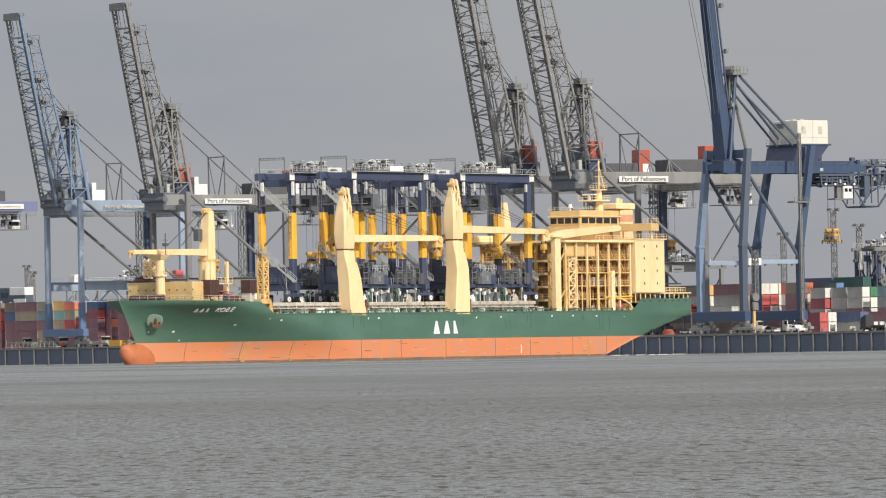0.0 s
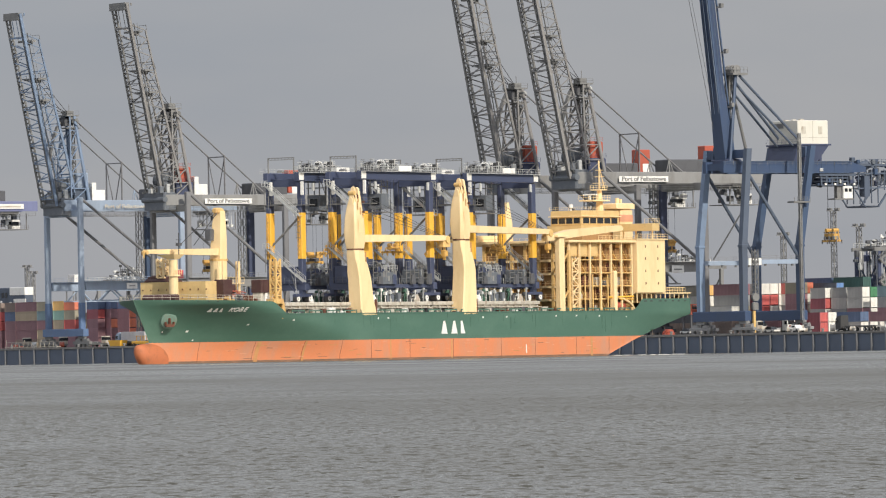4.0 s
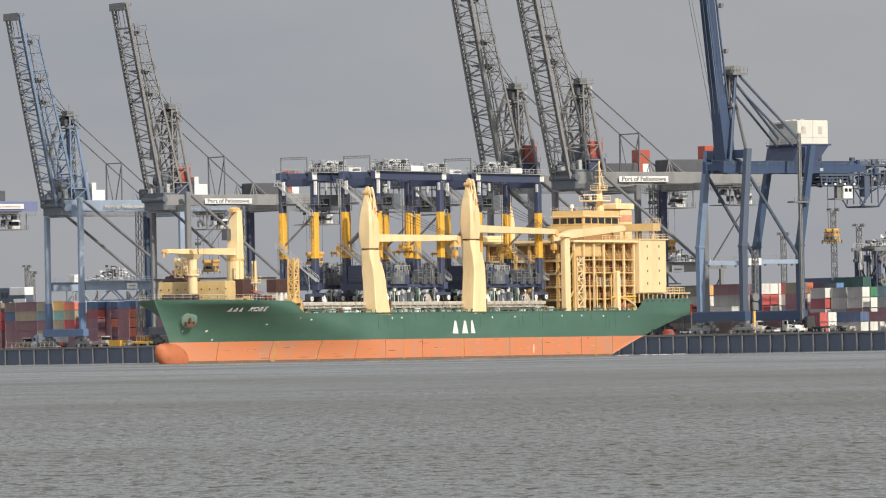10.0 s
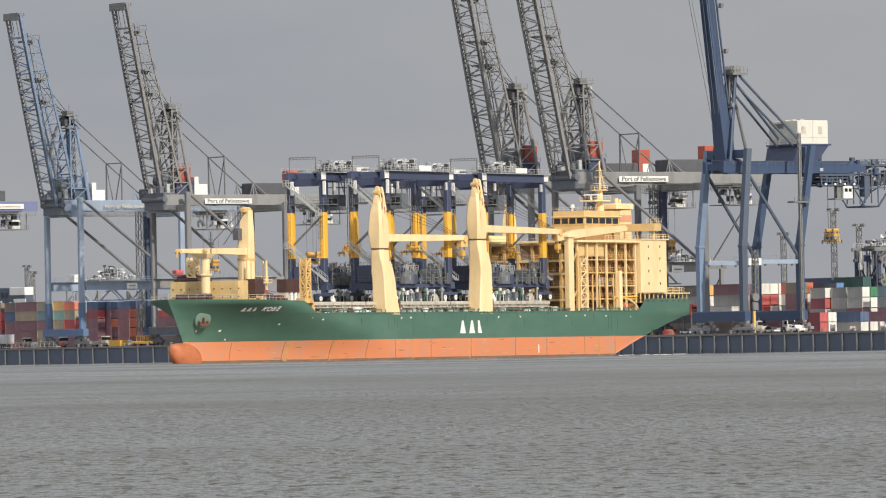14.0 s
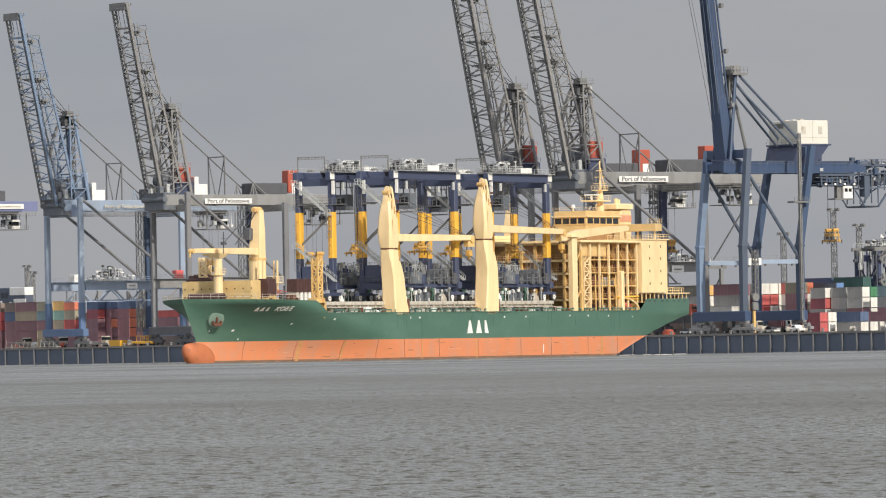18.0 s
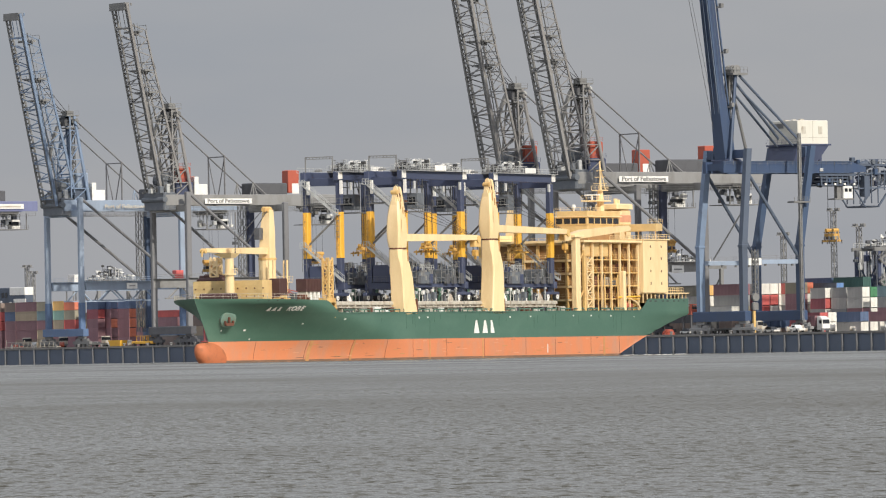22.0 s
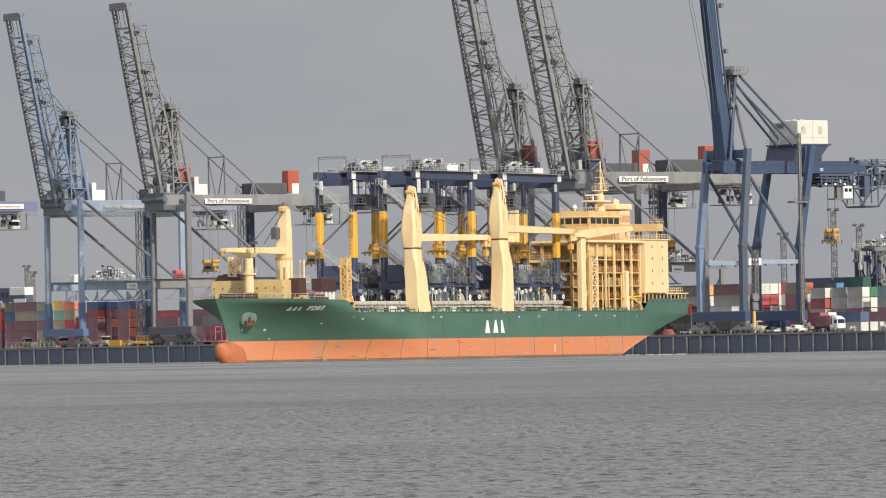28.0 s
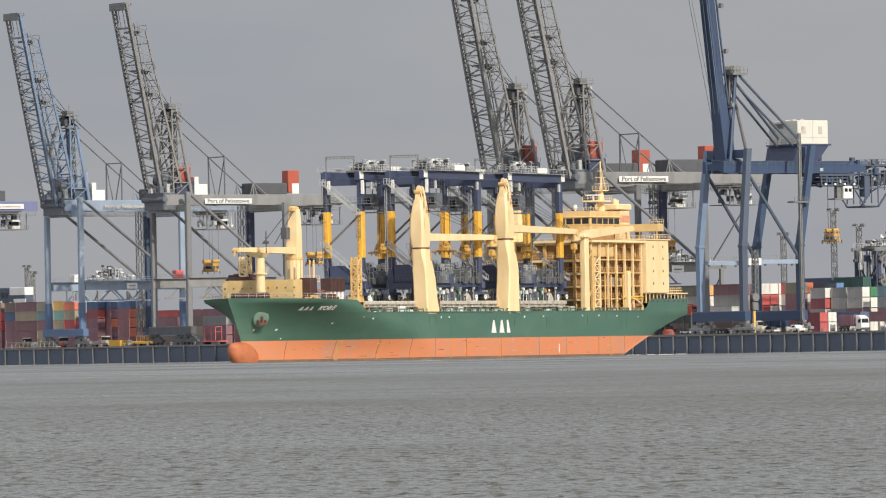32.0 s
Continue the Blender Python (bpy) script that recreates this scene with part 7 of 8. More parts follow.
def yard():
    rnd = random.Random(5)
    pool = ["maroon", "maroon", "brown", "tan", "blue", "red", "grey", "teal", "maroon"]
    # blocks along the quay: x of the end that faces along it, distance inland, paints from the ground up, length
    left = ((-114.4, 50, "maroon maroon red red brown", 12.19), (-106, 50, "maroon maroon maroon blue brown", 6.06), (-93.7, 50, "brown maroon maroon tan maroon", 12.19), (-87.5, 50, "tan tan maroon teal olive", 6.06),
            (-78.2, 50, "brown maroon tan mint yellow", 6.06), (-72.1, 50, "maroon maroon red olive orange", 6.06), (-54.7, 47.3, "maroon maroon maroon crimson blue", 6.06), (-52.1, 50, "maroon maroon russet maroon blue", 12.19),
            (-42, 50, "maroon russet russet russet blue", 6.06), (-31.8, 50, "maroon maroon tan brown blue", 6.06), (-130, 54, "maroon tan maroon blue maroon", 12.19), (-122, 57, "blue maroon brown maroon brown", 12.19),
            (-16, 50, "brown grey maroon", 12.19), (-3, 52, "grey tan brown", 12.19), (10, 50, "maroon maroon grey", 12.19), (23, 52, "maroon brown maroon", 12.19), (36, 50, "maroon tan grey", 12.19),
            (49, 50, "brown maroon blue", 12.19), (62, 50, "maroon red maroon", 12.19), (75, 50, "maroon grey tan", 12.19))
    for x, y, cols, length in left:
        stack(x - length / 2, y, cols.split(), length, 2.72)
    x = -200.0
    while x < 60:
        stack(x, 75, [rnd.choice(pool) for _ in range(rnd.choice((4, 4, 5)))], high=2.6)
        x += 12.6
    # the block by the blue crane, four high over half-height boxes
    right = ((228.4, 57, "brown grey dun mustard", 12.19), (245.6, 55, "brown olive grey maroon", 12.19), (247.2, 60, "blue crimson crimson white", 12.19), (247.2, 62.65, "blue white red white", 12.19), (247.2, 65.3, "blue white white white", 12.19),
             (263.0, 60, "blue maroon maroon olive", 6.06), (261.9, 62.65, "blue white white orange", 6.06), (257.4, 66, "blue grey white red", 12.19), (250.2, 74, "blue red white orange", 12.19),
             (216, 57, "brown olive brown olive", 12.19), (203, 57, "brown maroon grey brown", 12.19), (232.5, 64, "tan maroon grey olive", 12.19))
    lower = ((273.4, 60, "blue dun crimson dun", 6.06), (273.4, 62.65, "blue white white white", 6.06), (280.0, 61.5, "blue grey dun grey", 6.06), (288.5, 60, "blue maroon dun dun", 6.06), (288.5, 62.65, "blue white white green", 6.06),
             (306.8, 60, "blue maroon grey teal", 12.19), (276, 70, "brown dun dun grey bottle", 12.19), (263, 70, "brown grey tan grey blue", 12.19), (319.1, 60, "grey tan grey maroon", 12.19))
    for x, y, cols, length in lower:
        stack(x - length / 2, y, cols.split(), length, 2.62, half=0.6)
    for x, y, cols, length in right:
        stack(x - length / 2, y, cols.split(), length, 2.78, half=1.5)
    stack(271 - 6.1, 65.4, ["white", "tan", "tan", "slate"], high=2.62, half=1.9)
    stack(244.7 - 6.1, 52.3, ["brown", "white"], high=2.78, half=1.5)
    for x, y, cols in ((254.5, 80, "blue grey grey white blue"), (266.7, 80, "grey grey grey tan blue"), (243.9, 95, "blue grey grey green green"), (256.3, 95, "blue grey grey tan green")):
        stack(x - 6.1, y, cols.split(), high=2.7)
    # low stacks nearer the water
    for x, y, cols in ((310.2, 30.4, "crimson crimson"), (310.2, 33, "white white"), (316.4, 38, "dun blue"), (316.8, 40.6, "dun"), (317.2, 43.2, "dun"), (321.4, 46, "maroon maroon"), (334.0, 46, "grey maroon"), (331.2, 43.2, "dun"), (348, 45, "maroon maroon"), (360, 45, "dun blue")):
        stack(x - 6.1, y, cols.split(), high=2.4)


yard()


def lamp_post(x, y, high, label="tall grey floodlight mast with a lamp ring"):
    c = thing("light_mast", q(x, y), label, "light mast", "light masts")
    part("pole", lattice(Shape().taper((0, 0, 0), (0, 0, high), 0.3, 0.16, 10), (0, 0, 0), (0, 0, high), 1.1, 1.1, 16, 0.13), CRANE_GREY, c)
    part("lamp_frame", Shape().box(-2.4, 2.4, -0.12, 0.12, high, high + 0.2).box(-0.12, 0.12, -2.4, 2.4, high, high + 0.2), CRANE_GREY, c)
    for a in (-2.2, -1.1, 1.1, 2.2):
        part("floodlight", Shape().bevel_box(a - 0.35, a + 0.35, -0.35, 0.35, high + 0.2, high + 0.9, 0.08), CRANE_DARK, c)
    part("service_ring", Shape().box(-0.9, 0.9, -0.9, 0.9, high * 0.42, high * 0.42 + 0.25), CRANE_DARK, c)
    return c


lamp_post(157.7, 150, 33)
lamp_post(168.9, 150, 28.5)
lamp_post(150, 210, 26)
lamp_post(-304, 170, 27)
lamp_post(-308.7, 175, 25)
lamp_post(135, 150, 27)


def vehicle(x, y, kind, col, turn=0):
    """A port vehicle: a car, van, tractor or low trailer."""
    if kind == "car":
        c = thing("parked_car", q(x, y, DECK, turn), "white parked car on the quay", "car", "quay vehicles")
        part("body", Shape().loft([[(-2.1, -0.85, 0.35), (2.1, -0.85, 0.35), (2.1, 0.85, 0.35), (-2.1, 0.85, 0.35)], [(-2.15, -0.88, 0.85), (2.15, -0.88, 0.75), (2.15, 0.88, 0.75), (-2.15, 0.88, 0.85)]]), col, c)
        part("cabin", Shape().loft([[(-1.7, -0.82, 0.85), (1.2, -0.82, 0.8), (1.2, 0.82, 0.8), (-1.7, 0.82, 0.85)], [(-1.3, -0.68, 1.5), (0.5, -0.68, 1.5), (0.5, 0.68, 1.5), (-1.3, 0.68, 1.5)]]), GLASS_DARK, c)
        ws, r = ((-1.3, 1.3), 0.33)
    else:
        c = thing("terminal_tractor", q(x, y, DECK, turn), "small port tractor standing on the quay", "tractor", "quay vehicles")
        part("chassis", Shape().bevel_box(-3, 3, -1, 1, 0.6, 1.1, 0.08), CRANE_DARK, c)
        part("cabin", Shape().bevel_box(1.0, 2.8, -1.1, 0.9, 1.1, 3.0, 0.15), col, c)
        part("cabin_window", Shape().box(1.3, 2.84, -1.13, 0.93, 1.9, 2.7), GLASS_DARK, c)
        part("fifth_wheel", Shape().bevel_box(-2.6, -0.6, -0.8, 0.8, 1.1, 1.5, 0.1), CRANE_DARK, c)
        ws, r = ((-2.0, 1.8), 0.5)
    for a in ws:
        for b in (-0.85, 0.85):
            part("wheel", Shape().beam((a, b - 0.13, r), (a, b + 0.13, r), 2 * r, n=14), BLACK, c)
    return c


def lorry(back, cab_col, load, label):
    """A road tractor with a trailer that ends at back, local x forward, 0 at the cab's front."""
    c = thing("lorry", Matrix(), label, "lorry")
    part("cab", Shape().loft([[(-2.2, -1.2, 0.6), (0, -1.2, 0.6), (0, 1.2, 0.6), (-2.2, 1.2, 0.6)], [(-2.2, -1.2, 2.0), (0, -1.2, 2.0), (0, 1.2, 2.0), (-2.2, 1.2, 2.0)], [(-2.2, -1.15, 3.3), (-0.25, -1.15, 3.2), (-0.25, 1.15, 3.2), (-2.2, 1.15, 3.3)], [(-2.2, -1.0, 3.9), (-1.2, -1.0, 3.8), (-1.2, 1.0, 3.8), (-2.2, 1.0, 3.9)]]), cab_col, c)
    part("windscreen", Shape().add([(0.02, -1.05, 2.05), (0.02, 1.05, 2.05), (-0.2, 1.0, 3.05), (-0.2, -1.0, 3.05), (-0.1, -1.05, 2.05), (-0.1, 1.05, 2.05), (-0.32, 1.0, 3.05), (-0.32, -1.0, 3.05)], [(0, 1, 2, 3), (4, 5, 6, 7), (0, 1, 5, 4), (1, 2, 6, 5), (2, 3, 7, 6), (3, 0, 4, 7)]), GLASS_DARK, c)
    part("side_window", Shape().box(-1.3, -0.3, -1.22, 1.22, 2.1, 2.9), GLASS_DARK, c)
    part("bumper", Shape().bevel_box(-0.3, 0.12, -1.2, 1.2, 0.35, 0.9, 0.06), DARK_HOUSE, c)
    for y in (-0.85, 0.85):
        part("headlight", Shape().bevel_box(0.02, 0.14, y - 0.22, y + 0.22, 0.95, 1.2, 0.03), WHITE, c)
    part("chassis", Shape().box(-6, -2, -0.5, 0.5, 0.7, 1.0).box(back, -3.0, -0.6, 0.6, 1.0, 1.3).box(back, -3.0, -1.2, 1.2, 1.3, 1.42), CRANE_DARK, c)
    for x in (-0.9, -4.6, -5.9, *((-11.4, -12.7, -14) if back < -12 else (-7.4, -8.6))):
        for y in (-1.0, 1.0):
            w = part("wheel", Shape().beam((x, y - 0.16, 0.5), (x, y + 0.16, 0.5), 1.0, n=16), BLACK, c)
            part("rim", Shape().beam((x, y - 0.18, 0.5), (x, y + 0.18, 0.5), 0.5, n=10), MACHINE, w)
    if load:
        part("loaded_container", Shape().bevel_box(back, -3.0, -1.2, 1.2, 1.43, 4.0, 0.06), load, c, "corrugated container on the trailer")
        r = Shape()
        for k in range(int((-3.0 - back) / 0.5) - 1):
            r.box(back + 0.2 + k * 0.5, back + 0.4 + k * 0.5, -1.24, 1.24, 1.5, 3.9)
        part("corrugation", r, load, c)
    return c


LORRY = lorry(-9.2, WHITE, PAINTS["maroon"], "white lorry with a short maroon container driving along the quay")
GREY_LORRY = lorry(-15.4, CRANE_PALE_BLUE, PAINTS["silver"], "lorry with a pale grey container driving along the quay")
EMPTY_LORRY = lorry(-15.4, BLACK, None, "dark tractor with an empty skeletal trailer driving along the quay")


def pickup(x, y):
    c = thing("pickup_truck", q(x, y), "white pickup truck parked on the quay", "pickup", "quay vehicles")
    part("body", Shape().bevel_box(-2.7, 2.7, -0.95, 0.95, 0.45, 1.05, 0.1), WHITE, c)
    part("cabin", Shape().loft([[(-0.8, -0.9, 1.05), (1.4, -0.9, 1.05), (1.4, 0.9, 1.05), (-0.8, 0.9, 1.05)], [(-0.6, -0.78, 1.8), (0.8, -0.78, 1.8), (0.8, 0.78, 1.8), (-0.6, 0.78, 1.8)]]), WHITE, c)
    part("side_window", Shape().box(-0.4, 0.8, -0.88, 0.88, 1.2, 1.6), GLASS_DARK, c)
    part("bed_wall", Shape().box(-2.7, -0.9, 0.85, 0.95, 1.05, 1.4).box(-2.7, -0.9, -0.95, -0.85, 1.05, 1.4), WHITE, c)
    for a in (-1.7, 1.7):
        for b in (-0.9, 0.9):
            part("wheel", Shape().beam((a, b - 0.14, 0.4), (a, b + 0.14, 0.4), 0.8, n=14), BLACK, c)


def quayside():
    for x, k, col in ((286.3, "car", WHITE), (319, "car", WHITE), (312, "tractor", GREY_WHITE), (392, "tractor", WHITE)):
        vehicle(x, 7 + (x * 7) % 3, k, col, 0 if k == "car" else 90)
    pickup(328.5, 8)
    coil = thing("rope_coil", q(277, 8), "coil of orange mooring rope heaped on the quay", "rope coil")
    for k, (r, z) in enumerate(((1.5, 0.15), (1.45, 0.42), (1.3, 0.7), (1.15, 0.98), (0.9, 1.24))):
        ring = Shape()
        for i in range(16):
            a0, a1 = 2 * math.pi * i / 16, 2 * math.pi * (i + 1) / 16
            ring.beam((r * math.cos(a0), r * math.sin(a0), z), (r * math.cos(a1), r * math.sin(a1), z), 0.3, n=6)
        part("rope_turn", ring, ORANGE_BOX, coil)
    for x, col in ((-20, GREY_WHITE), (3, GREY_WHITE), (-40, GREY_WHITE)):
        vehicle(x, 12, "tractor", col, 20)
    # yellow skip and low yellow carrier by the pale blue crane
    solid("skip", Shape().loft([[(-2.6, -1, 0), (2.6, -1, 0), (2.6, 1, 0), (-2.6, 1, 0)], [(-3.2, -1.2, 1.7), (3.2, -1.2, 1.7), (3.2, 1.2, 1.7), (-3.2, 1.2, 1.7)]]), GANTRY_YELLOW, q(22, 6), "orange-yellow steel skip on the quay", "skip")
    c = thing("yellow_carrier", q(36.5, 6), "low yellow works carrier with an open cab frame", "works vehicle", "quay vehicles")
    part("bed", Shape().bevel_box(-5.4, 5.4, -1.2, 1.2, 0.6, 1.3, 0.1), GANTRY_YELLOW, c)
    fr = Shape()
    for a in (-3, -1, 1, 3):
        for b in (-1, 1):
            fr.beam((a, b, 1.3), (a, b, 2.7), 0.16)
    fr.box(-3.2, 3.2, -1.1, 1.1, 2.65, 2.8)
    part("cab_frame", fr, GANTRY_YELLOW, c)
    for a in (-4, 4):
        for b in (-1, 1):
            part("wheel", Shape().beam((a, b - 0.2, 0.5), (a, b + 0.2, 0.5), 1.0, n=14), BLACK, c)
    c = thing("red_frame_trailer", q(70.2, 7), "red steel frame standing on a flat trailer", "trailer")
    part("bed", Shape().bevel_box(-5, 5, -1.2, 1.2, 0.7, 1.0, 0.08), PAINTS["red"], c)
    for a in (-3.2, 2.2):
        for b in (-1, 1):
            part("frame_post", Shape().beam((a, b, 1.1), (a, b, 4.8), 0.16), PAINTS["red"], c)
    part("frame_top", Shape().box(-3.4, 2.4, -1.1, 1.1, 4.65, 4.8).box(-3.3, 2.3, -1.05, 1.05, 3.3, 3.4), PAINTS["red"], c)
    for a in (-3.6, 3.6):
        part("wheel", Shape().beam((a, -1, 0.5), (a, 1, 0.5), 1.0, n=12), BLACK, c)
    # white gangway railings near the quay's far end
    g = thing("gangway", q(-18, 2.5), "white gangway with railings lying on the quay", "gangway")
    part("deck", Shape().box(-14, 14, -0.8, 0.8, 0.2, 0.4), GREY_WHITE, g)
    for k in range(12):
        a = -13 + k * 2.3
        part("post", Shape().beam((a, -0.7, 0.4), (a + (0.5 if k % 3 else -0.3), -0.7, 1.5 if k % 4 else 2.3), 0.14), GREY_WHITE, g)
    part("handrail", Shape().beam((-13, -0.7, 1.7), (12.6, -0.7, 1.7), 0.1), GREY_WHITE, g)
    # rope drums and fittings heaped between the cranes
    rnd = random.Random(9)
    for i in range(24):
        x = rnd.choice((rnd.uniform(314, 330), rnd.uniform(340, 420), rnd.uniform(-60, 60)))
        s = Shape()
        r = rnd.uniform(0.4, 0.8)
        s.beam((-0.4, 0, r), (0.4, 0, r), 2 * r, n=12).beam((-0.55, 0, r), (-0.4, 0, r), 2.3 * r, n=12).beam((0.4, 0, r), (0.55, 0, r), 2.3 * r, n=12)
        solid("cable_drum", s, rnd.choice((GREY_WHITE, CRANE_GREY, MACHINE, ORANGE_BOX)), q(x, 9 + rnd.uniform(-2, 6), DECK + 0.15 * r, rnd.uniform(0, 90)), "small steel cable drum lying on the quay", "cable drum", "cable drums")
    for i in range(40):
        x = -50 + i * 12.1
        solid("bollard", Shape().taper((0, 0, 0), (0, 0, 0.5), 0.3, 0.26, 12).taper((0, 0, 0.5), (0, 0, 0.75), 0.45, 0.4, 12), CRANE_DARK, q(x, 0.3, DECK + 0.05), "dark iron mooring bollard on the quay edge", "bollard", "bollards")


quayside()


yard_trolleys = []


def yard_machines():
    """Far gantries, a ship's upperworks and low buildings behind the stacks."""
    for x, y, h, col, lab, span in ((-151, 110, 19.4, CRANE_GREY, "grey yard gantry with white machinery behind the stacks", 8), (270, 84, 20.2, NAVY, "dark blue yard gantry with pale machinery and lattice stairs", 9), (205, 62, 17, CRANE_GREY, "grey yard gantry with a plain sign", 12)):
        c = thing("yard_gantry", q(x, y), lab, "gantry crane", "yard gantries")
        for a in (-4.5, 4.5):
            for b in (-span, span):
                part("leg", Shape().bevel_box(a - 0.45, a + 0.45, b - 0.5, b + 0.5, 0.8, h, 0.1), col, c)
                part("wheel_set", Shape().beam((a - 1.6, b, 0.6), (a + 1.6, b, 0.6), 1.2, n=10), BLACK, c)
            part("girder", Shape().bevel_box(a - 0.35, a + 0.35, -span - 1.5, span + 1.5, h, h + 0.9, 0.1), CRANE_DARK, c)
            part("walkway", Shape().rail([(a, -span - 1, h + 0.9), (a, span + 1, h + 0.9)], 1.1, 1.6, 0.09), MACHINE, c)
        for b in (-span, span):
            part("brace", Shape().beam((-4.5, b, h * 0.3), (4.5, b, h * 0.9), 0.3).beam((4.5, b, h * 0.3), (-4.5, b, h * 0.9), 0.3), col, c)
        rnd = random.Random(int(x))
        tr = part("trolley", Shape().bevel_box(-3.2, 3.6, -span * 0.86, span * 0.86, h + 0.9, h + 1.3, 0.1), CRANE_DARK, c, "trolley heaped with winch machinery")
        if span == 8:
            yard_trolleys.append(tr)
        for i in range(110):
            b = rnd.uniform(-span * 0.85, span * 0.85)
            r = rnd.uniform(0.15, 0.5)
            z = h + 1.2 + rnd.uniform(0, 4.4) * max(0.12, 1 - (abs(b) / span) ** 1.2)
            e = rnd.uniform(-3, 3.4)
            hue = rnd.choice((WHITE, BLACK, DARK_HOUSE, MACHINE, CRANE_DARK, BLACK, WHITE, CLUTTER))
            if i % 3 == 0:
                part("machinery", Shape().bevel_box(e - r, e + r, b - 1.6 * r, b + 1.6 * r, z, z + rnd.uniform(0.2, 0.7), 0.06).beam((e, b, h + 1), (e, b, z), 0.12), hue, tr)
            elif i % 3 == 1:
                part("machinery_drum", Shape().beam((e, b - r, z), (e, b + 1.5 * r, z), 1.5 * r, n=10).beam((e, b, h + 1), (e, b, z), 0.12), hue, tr)
            else:
                part("machine_frame", Shape().beam((e, b - 0.9, z), (e, b + 0.9, z + rnd.uniform(-0.2, 0.2)), 0.12).beam((e, b, h + 1), (e, b, z + 0.6), 0.1), hue, tr)
        if span == 9:
            for i in range(46):
                b, z, e, r = rnd.uniform(-span - 1.5, -span + 6), h - rnd.uniform(0.5, 13), rnd.uniform(-5, 5.4), rnd.uniform(0.2, 0.7)
                part("machinery", Shape().bevel_box(e - r, e + r, b - r, b + r, z, z + rnd.uniform(0.4, 1.8), 0.08).beam((e, b, z), (e, b, h), 0.2), rnd.choice((NAVY, CLUTTER, MACHINE, DARK_HOUSE, WHITE, SLATE)), c)
            for k in range(6):
                st = Shape()
                y0, y1, z0 = (-span - 0.6, -span + 4.4, 4 + k * 2.8) if k % 2 else (-span + 4.4, -span - 0.6, 4 + k * 2.8)
                for o in (5.1, 5.9):
                    st.beam((o, y0, z0), (o, y1, z0 + 2.8), 0.14, 0.3).beam((o, y0, z0 + 1), (o, y1, z0 + 3.8), 0.1)
                st.box(5, 6, min(y1, y1 + 1), max(y1, y1 + 1), z0 + 2.7, z0 + 2.85)
                part("stair_flight", st, CRANE_DARK, c)
    # writing too small to read on the sign near the stern becomes a plain bar
    c = thing("office_block", q(-274, 150), "long dark office block with a white upper panel", "building")
    part("wall", Shape().bevel_box(-12.5, 12.5, -6, -3, 0, 20, 0.1), SLATE, c)
    part("upper_storey", Shape().bevel_box(3, 12.6, -6.2, -2.9, 17.6, 20.1, 0.1), WHITE, c)
    part("lower_panel", Shape().box(5.5, 13, -6.2, -6.02, 14.8, 16.4), WHITE, c)
    for i in range(6):
        part("window", Shape().box(-11.5 + i * 2.3, -10.2 + i * 2.3, -6.1, -6.0, 16.8, 18.4), GLASS_DARK, c)
    for i in range(7):
        part("roof_plant", Shape().bevel_box(-9 + i * 3, -8 + i * 3, -6.4, -5.4, 13.6, 15 + (i * 7 % 3) * 0.4, 0.1), MACHINE, c)
    c = thing("white_hut", q(-144, 92), "small white flat-roofed hut raised on a frame", "hut")
    part("wall", Shape().bevel_box(-2.0, 2.0, -1.2, 1.2, 19.6, 22.2, 0.1), WHITE, c)
    part("stand", Shape().beam((-2, -1.6, 0), (-2, -1.6, 19.4), 0.3).beam((2, -1.6, 0), (2, -1.6, 19.4), 0.3).beam((-2, 1.6, 0), (-2, 1.6, 19.4), 0.3).beam((2, 1.6, 0), (2, 1.6, 19.4), 0.3).box(-2.6, 2.6, -2.2, 2.2, 19.3, 19.6), CRANE_GREY, c)
    c = thing("straddle_carrier", q(275.7, 16), "tall straddle carrier with an orange-red cab behind the stern", "straddle carrier")
    for a in (-1.6, 1.6):
        for b in (-1.3, 1.3):
            part("leg", Shape().bevel_box(a - 0.22, a + 0.22, b - 0.22, b + 0.22, 0.8, 7.4, 0.05), DARK_HOUSE, c)
            part("wheel", Shape().beam((a, b - 0.3, 0.6), (a, b + 0.3, 0.6), 1.2, n=14), BLACK, c)
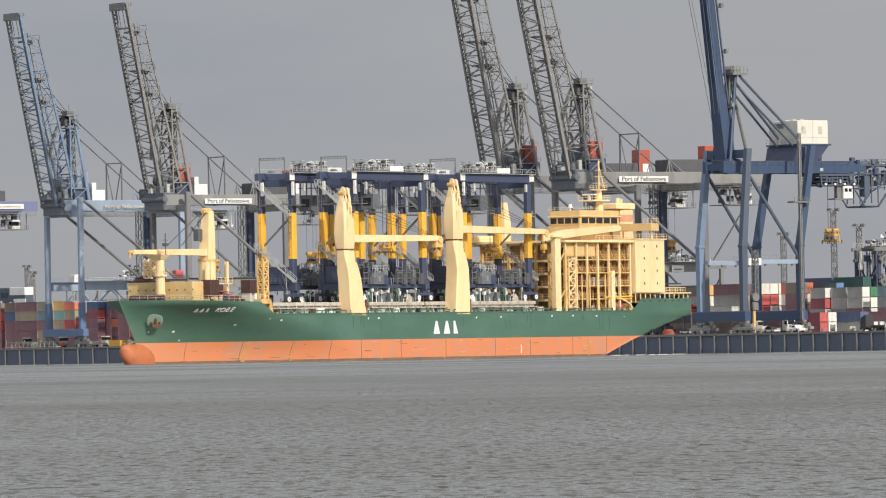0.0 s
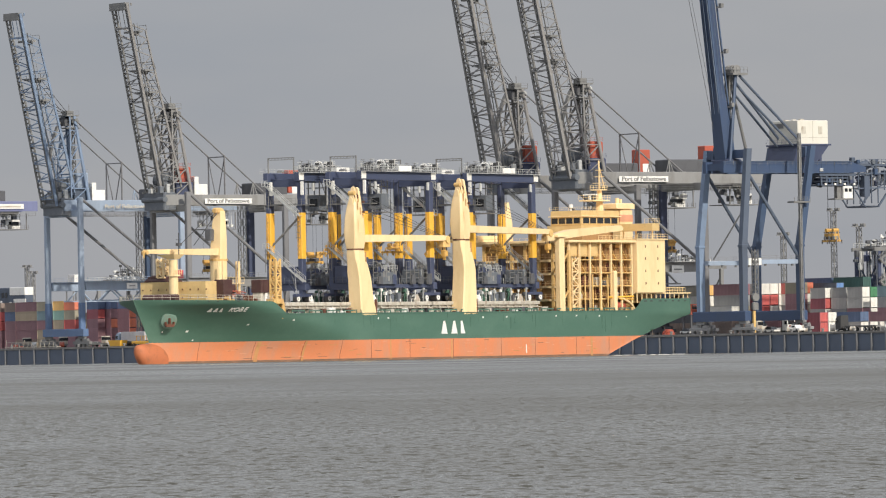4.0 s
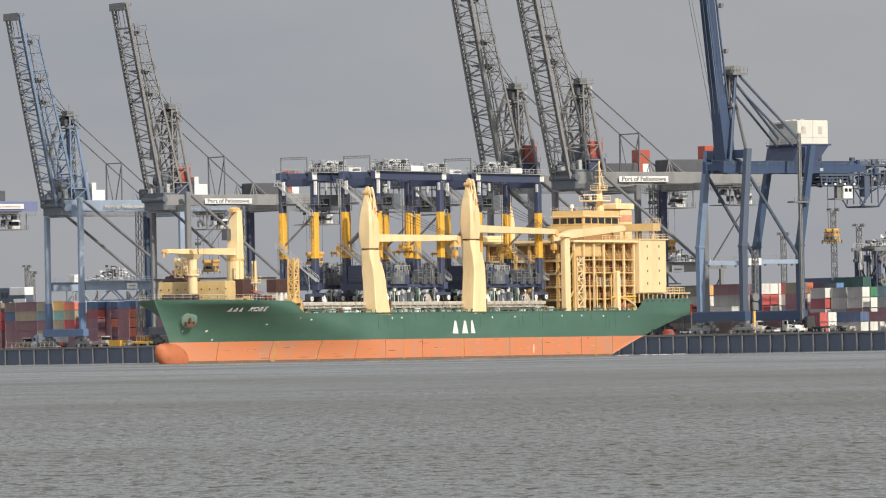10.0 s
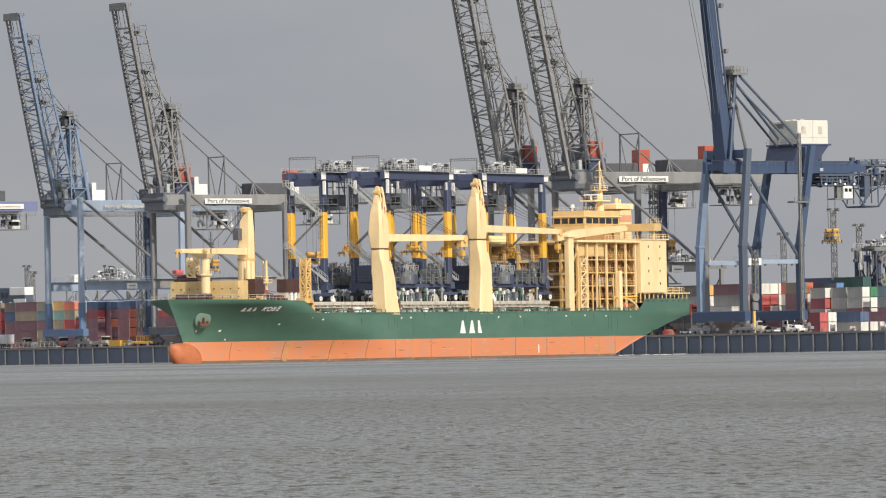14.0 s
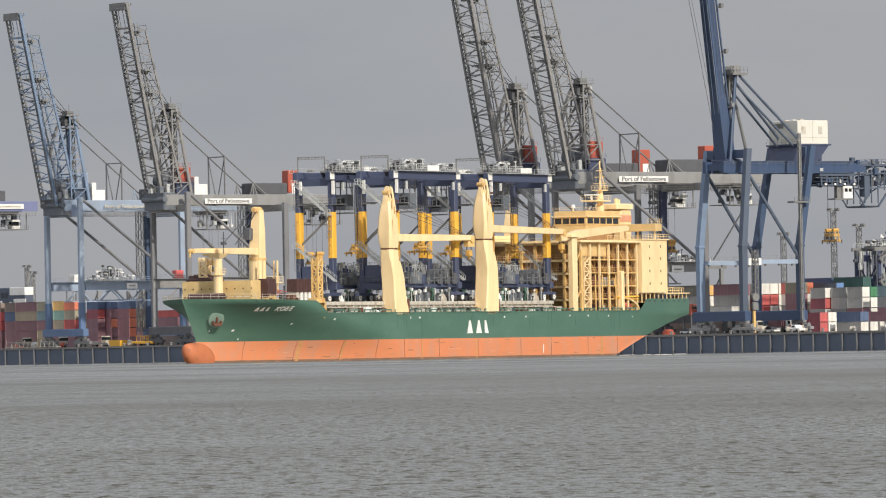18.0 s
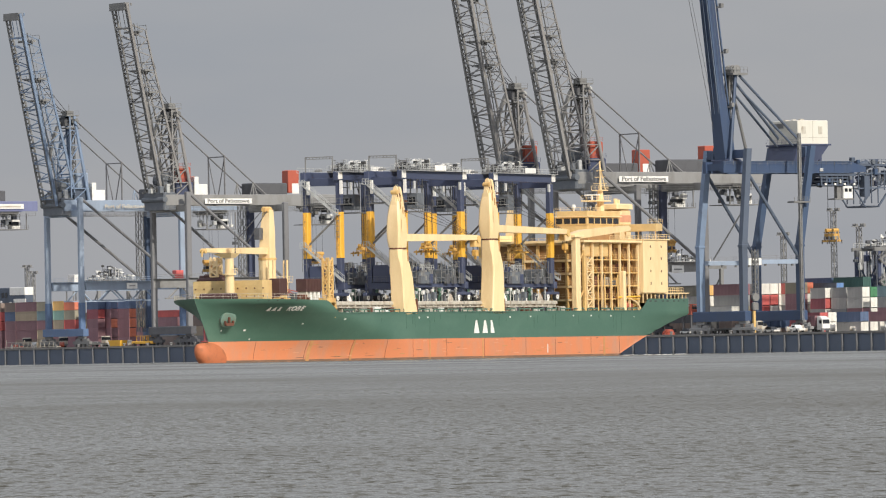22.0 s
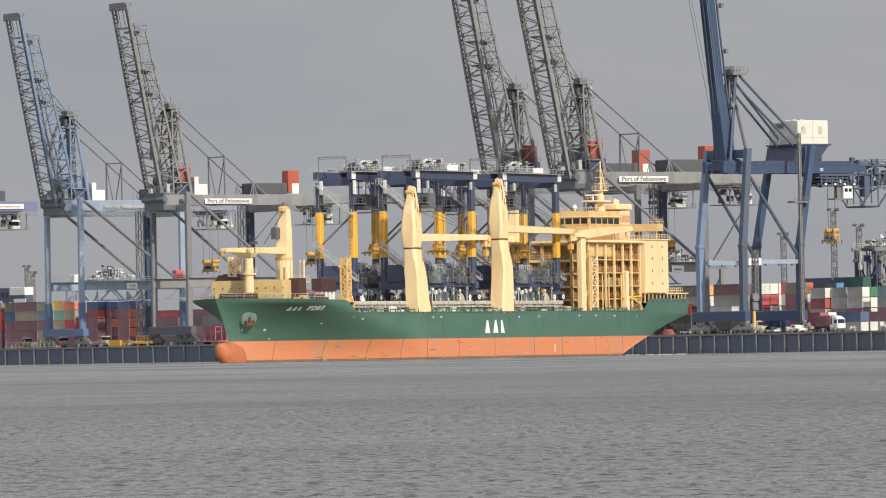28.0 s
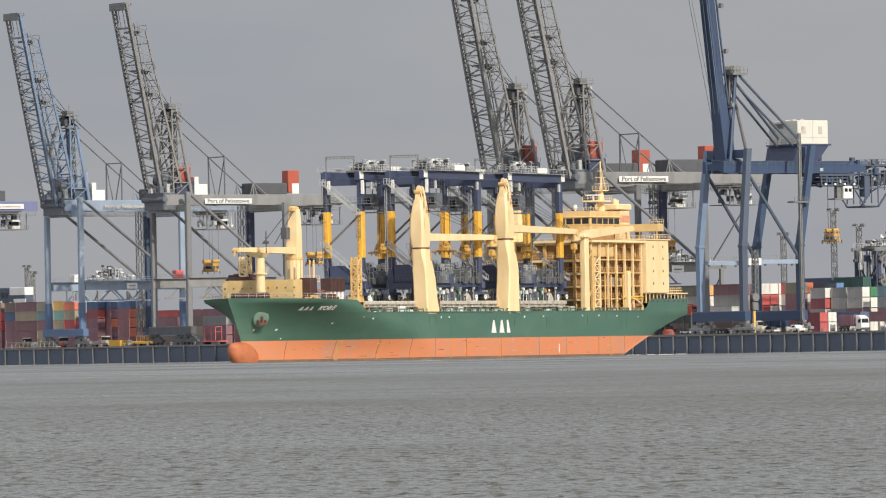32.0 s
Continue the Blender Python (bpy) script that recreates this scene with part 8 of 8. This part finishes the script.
    part("cab_frame", Shape().box(-2, 2, -1.7, 1.7, 4.9, 5.15).box(-2, 2, -1.7, 1.7, 7.2, 7.45).beam((2, -1.6, 5), (2, -1.6, 7.3), 0.3).beam((2, 1.6, 5), (2, 1.6, 7.3), 0.3).beam((-2, -1.6, 5), (-2, -1.6, 7.3), 0.3).beam((2, -1.6, 6.1), (2, 1.6, 6.1), 0.25), ORANGE_BOX, c, "open orange-red cab frame")
    part("cab", Shape().bevel_box(-0.9, 1.2, -0.9, 0.9, 5.15, 7.0, 0.15), ORANGE_BOX, c)
    part("cab_window", Shape().box(1.18, 1.24, -0.7, 0.7, 6.0, 6.8), GLASS_DARK, c)


yard_machines()


# ---- what moves ----
def motions():
    rows = []
    for t, k in ((0, 0), (3, 0.1), (6, 0.198), (10, 0.325), (14, 0.453), (18, 0.579), (22, 0.693), (25, 0.791), (28, 0.887), (32, 1)):
        c = math.cos(radians(55.0)) * (1 - k) + math.cos(radians(63.2)) * k
        th = math.degrees(math.acos(c))
        rows.append((t, pose(44.34 - 1.5 * k, 1507.95 + 8.47 * k, 0, 0, 0, 180 + th)))
    walk(ship, rows)
    for g, (u, v) in zip(gantries, GANTRY_SPOTS):
        walk(g, [(t, m @ pose(u, v, 12.6)) for t, m in rows])
    # along the quay: the lorry comes out from behind the crane, the empty tractor goes the other way
    walk(LORRY, [(t, q(x, 26.0)) for t, x in ((0, 303), (17, 303), (19, 307.5), (21, 314.4), (23, 318.8), (25, 321.2), (28, 322.9), (30, 325.3), (31, 328.2), (32, 332.3))])
    walk(EMPTY_LORRY, [(t, q(x, 20.5, DECK, 180)) for t, x in ((0, 339), (3, 331), (6, 326), (8, 322), (10, 316), (12, 307), (14, 296), (17, 286), (32, 270))])
    # a lorry with a grey container passes under the pale blue crane and out of sight
    walk(GREY_LORRY, [(t, q(-2.1 - 7.43 * (t - 6), 12.0, DECK, 180)) for t in (0, 8, 16, 24, 32)])
    # the winch trolley of the far yard gantry draws along its girder
    for tr in yard_trolleys:
        walk(tr, [(t, pose(0, b, 0)) for t, b in ((0, 8.5), (4, 5.2), (6, 3.8), (8, 2.4), (10, 0.3), (14, -0.5), (19, -1.1), (32, -1.1))])
    walk(water, [(0, pose(-3, 0, 0)), (32, pose(3, -2, 0))])


motions()
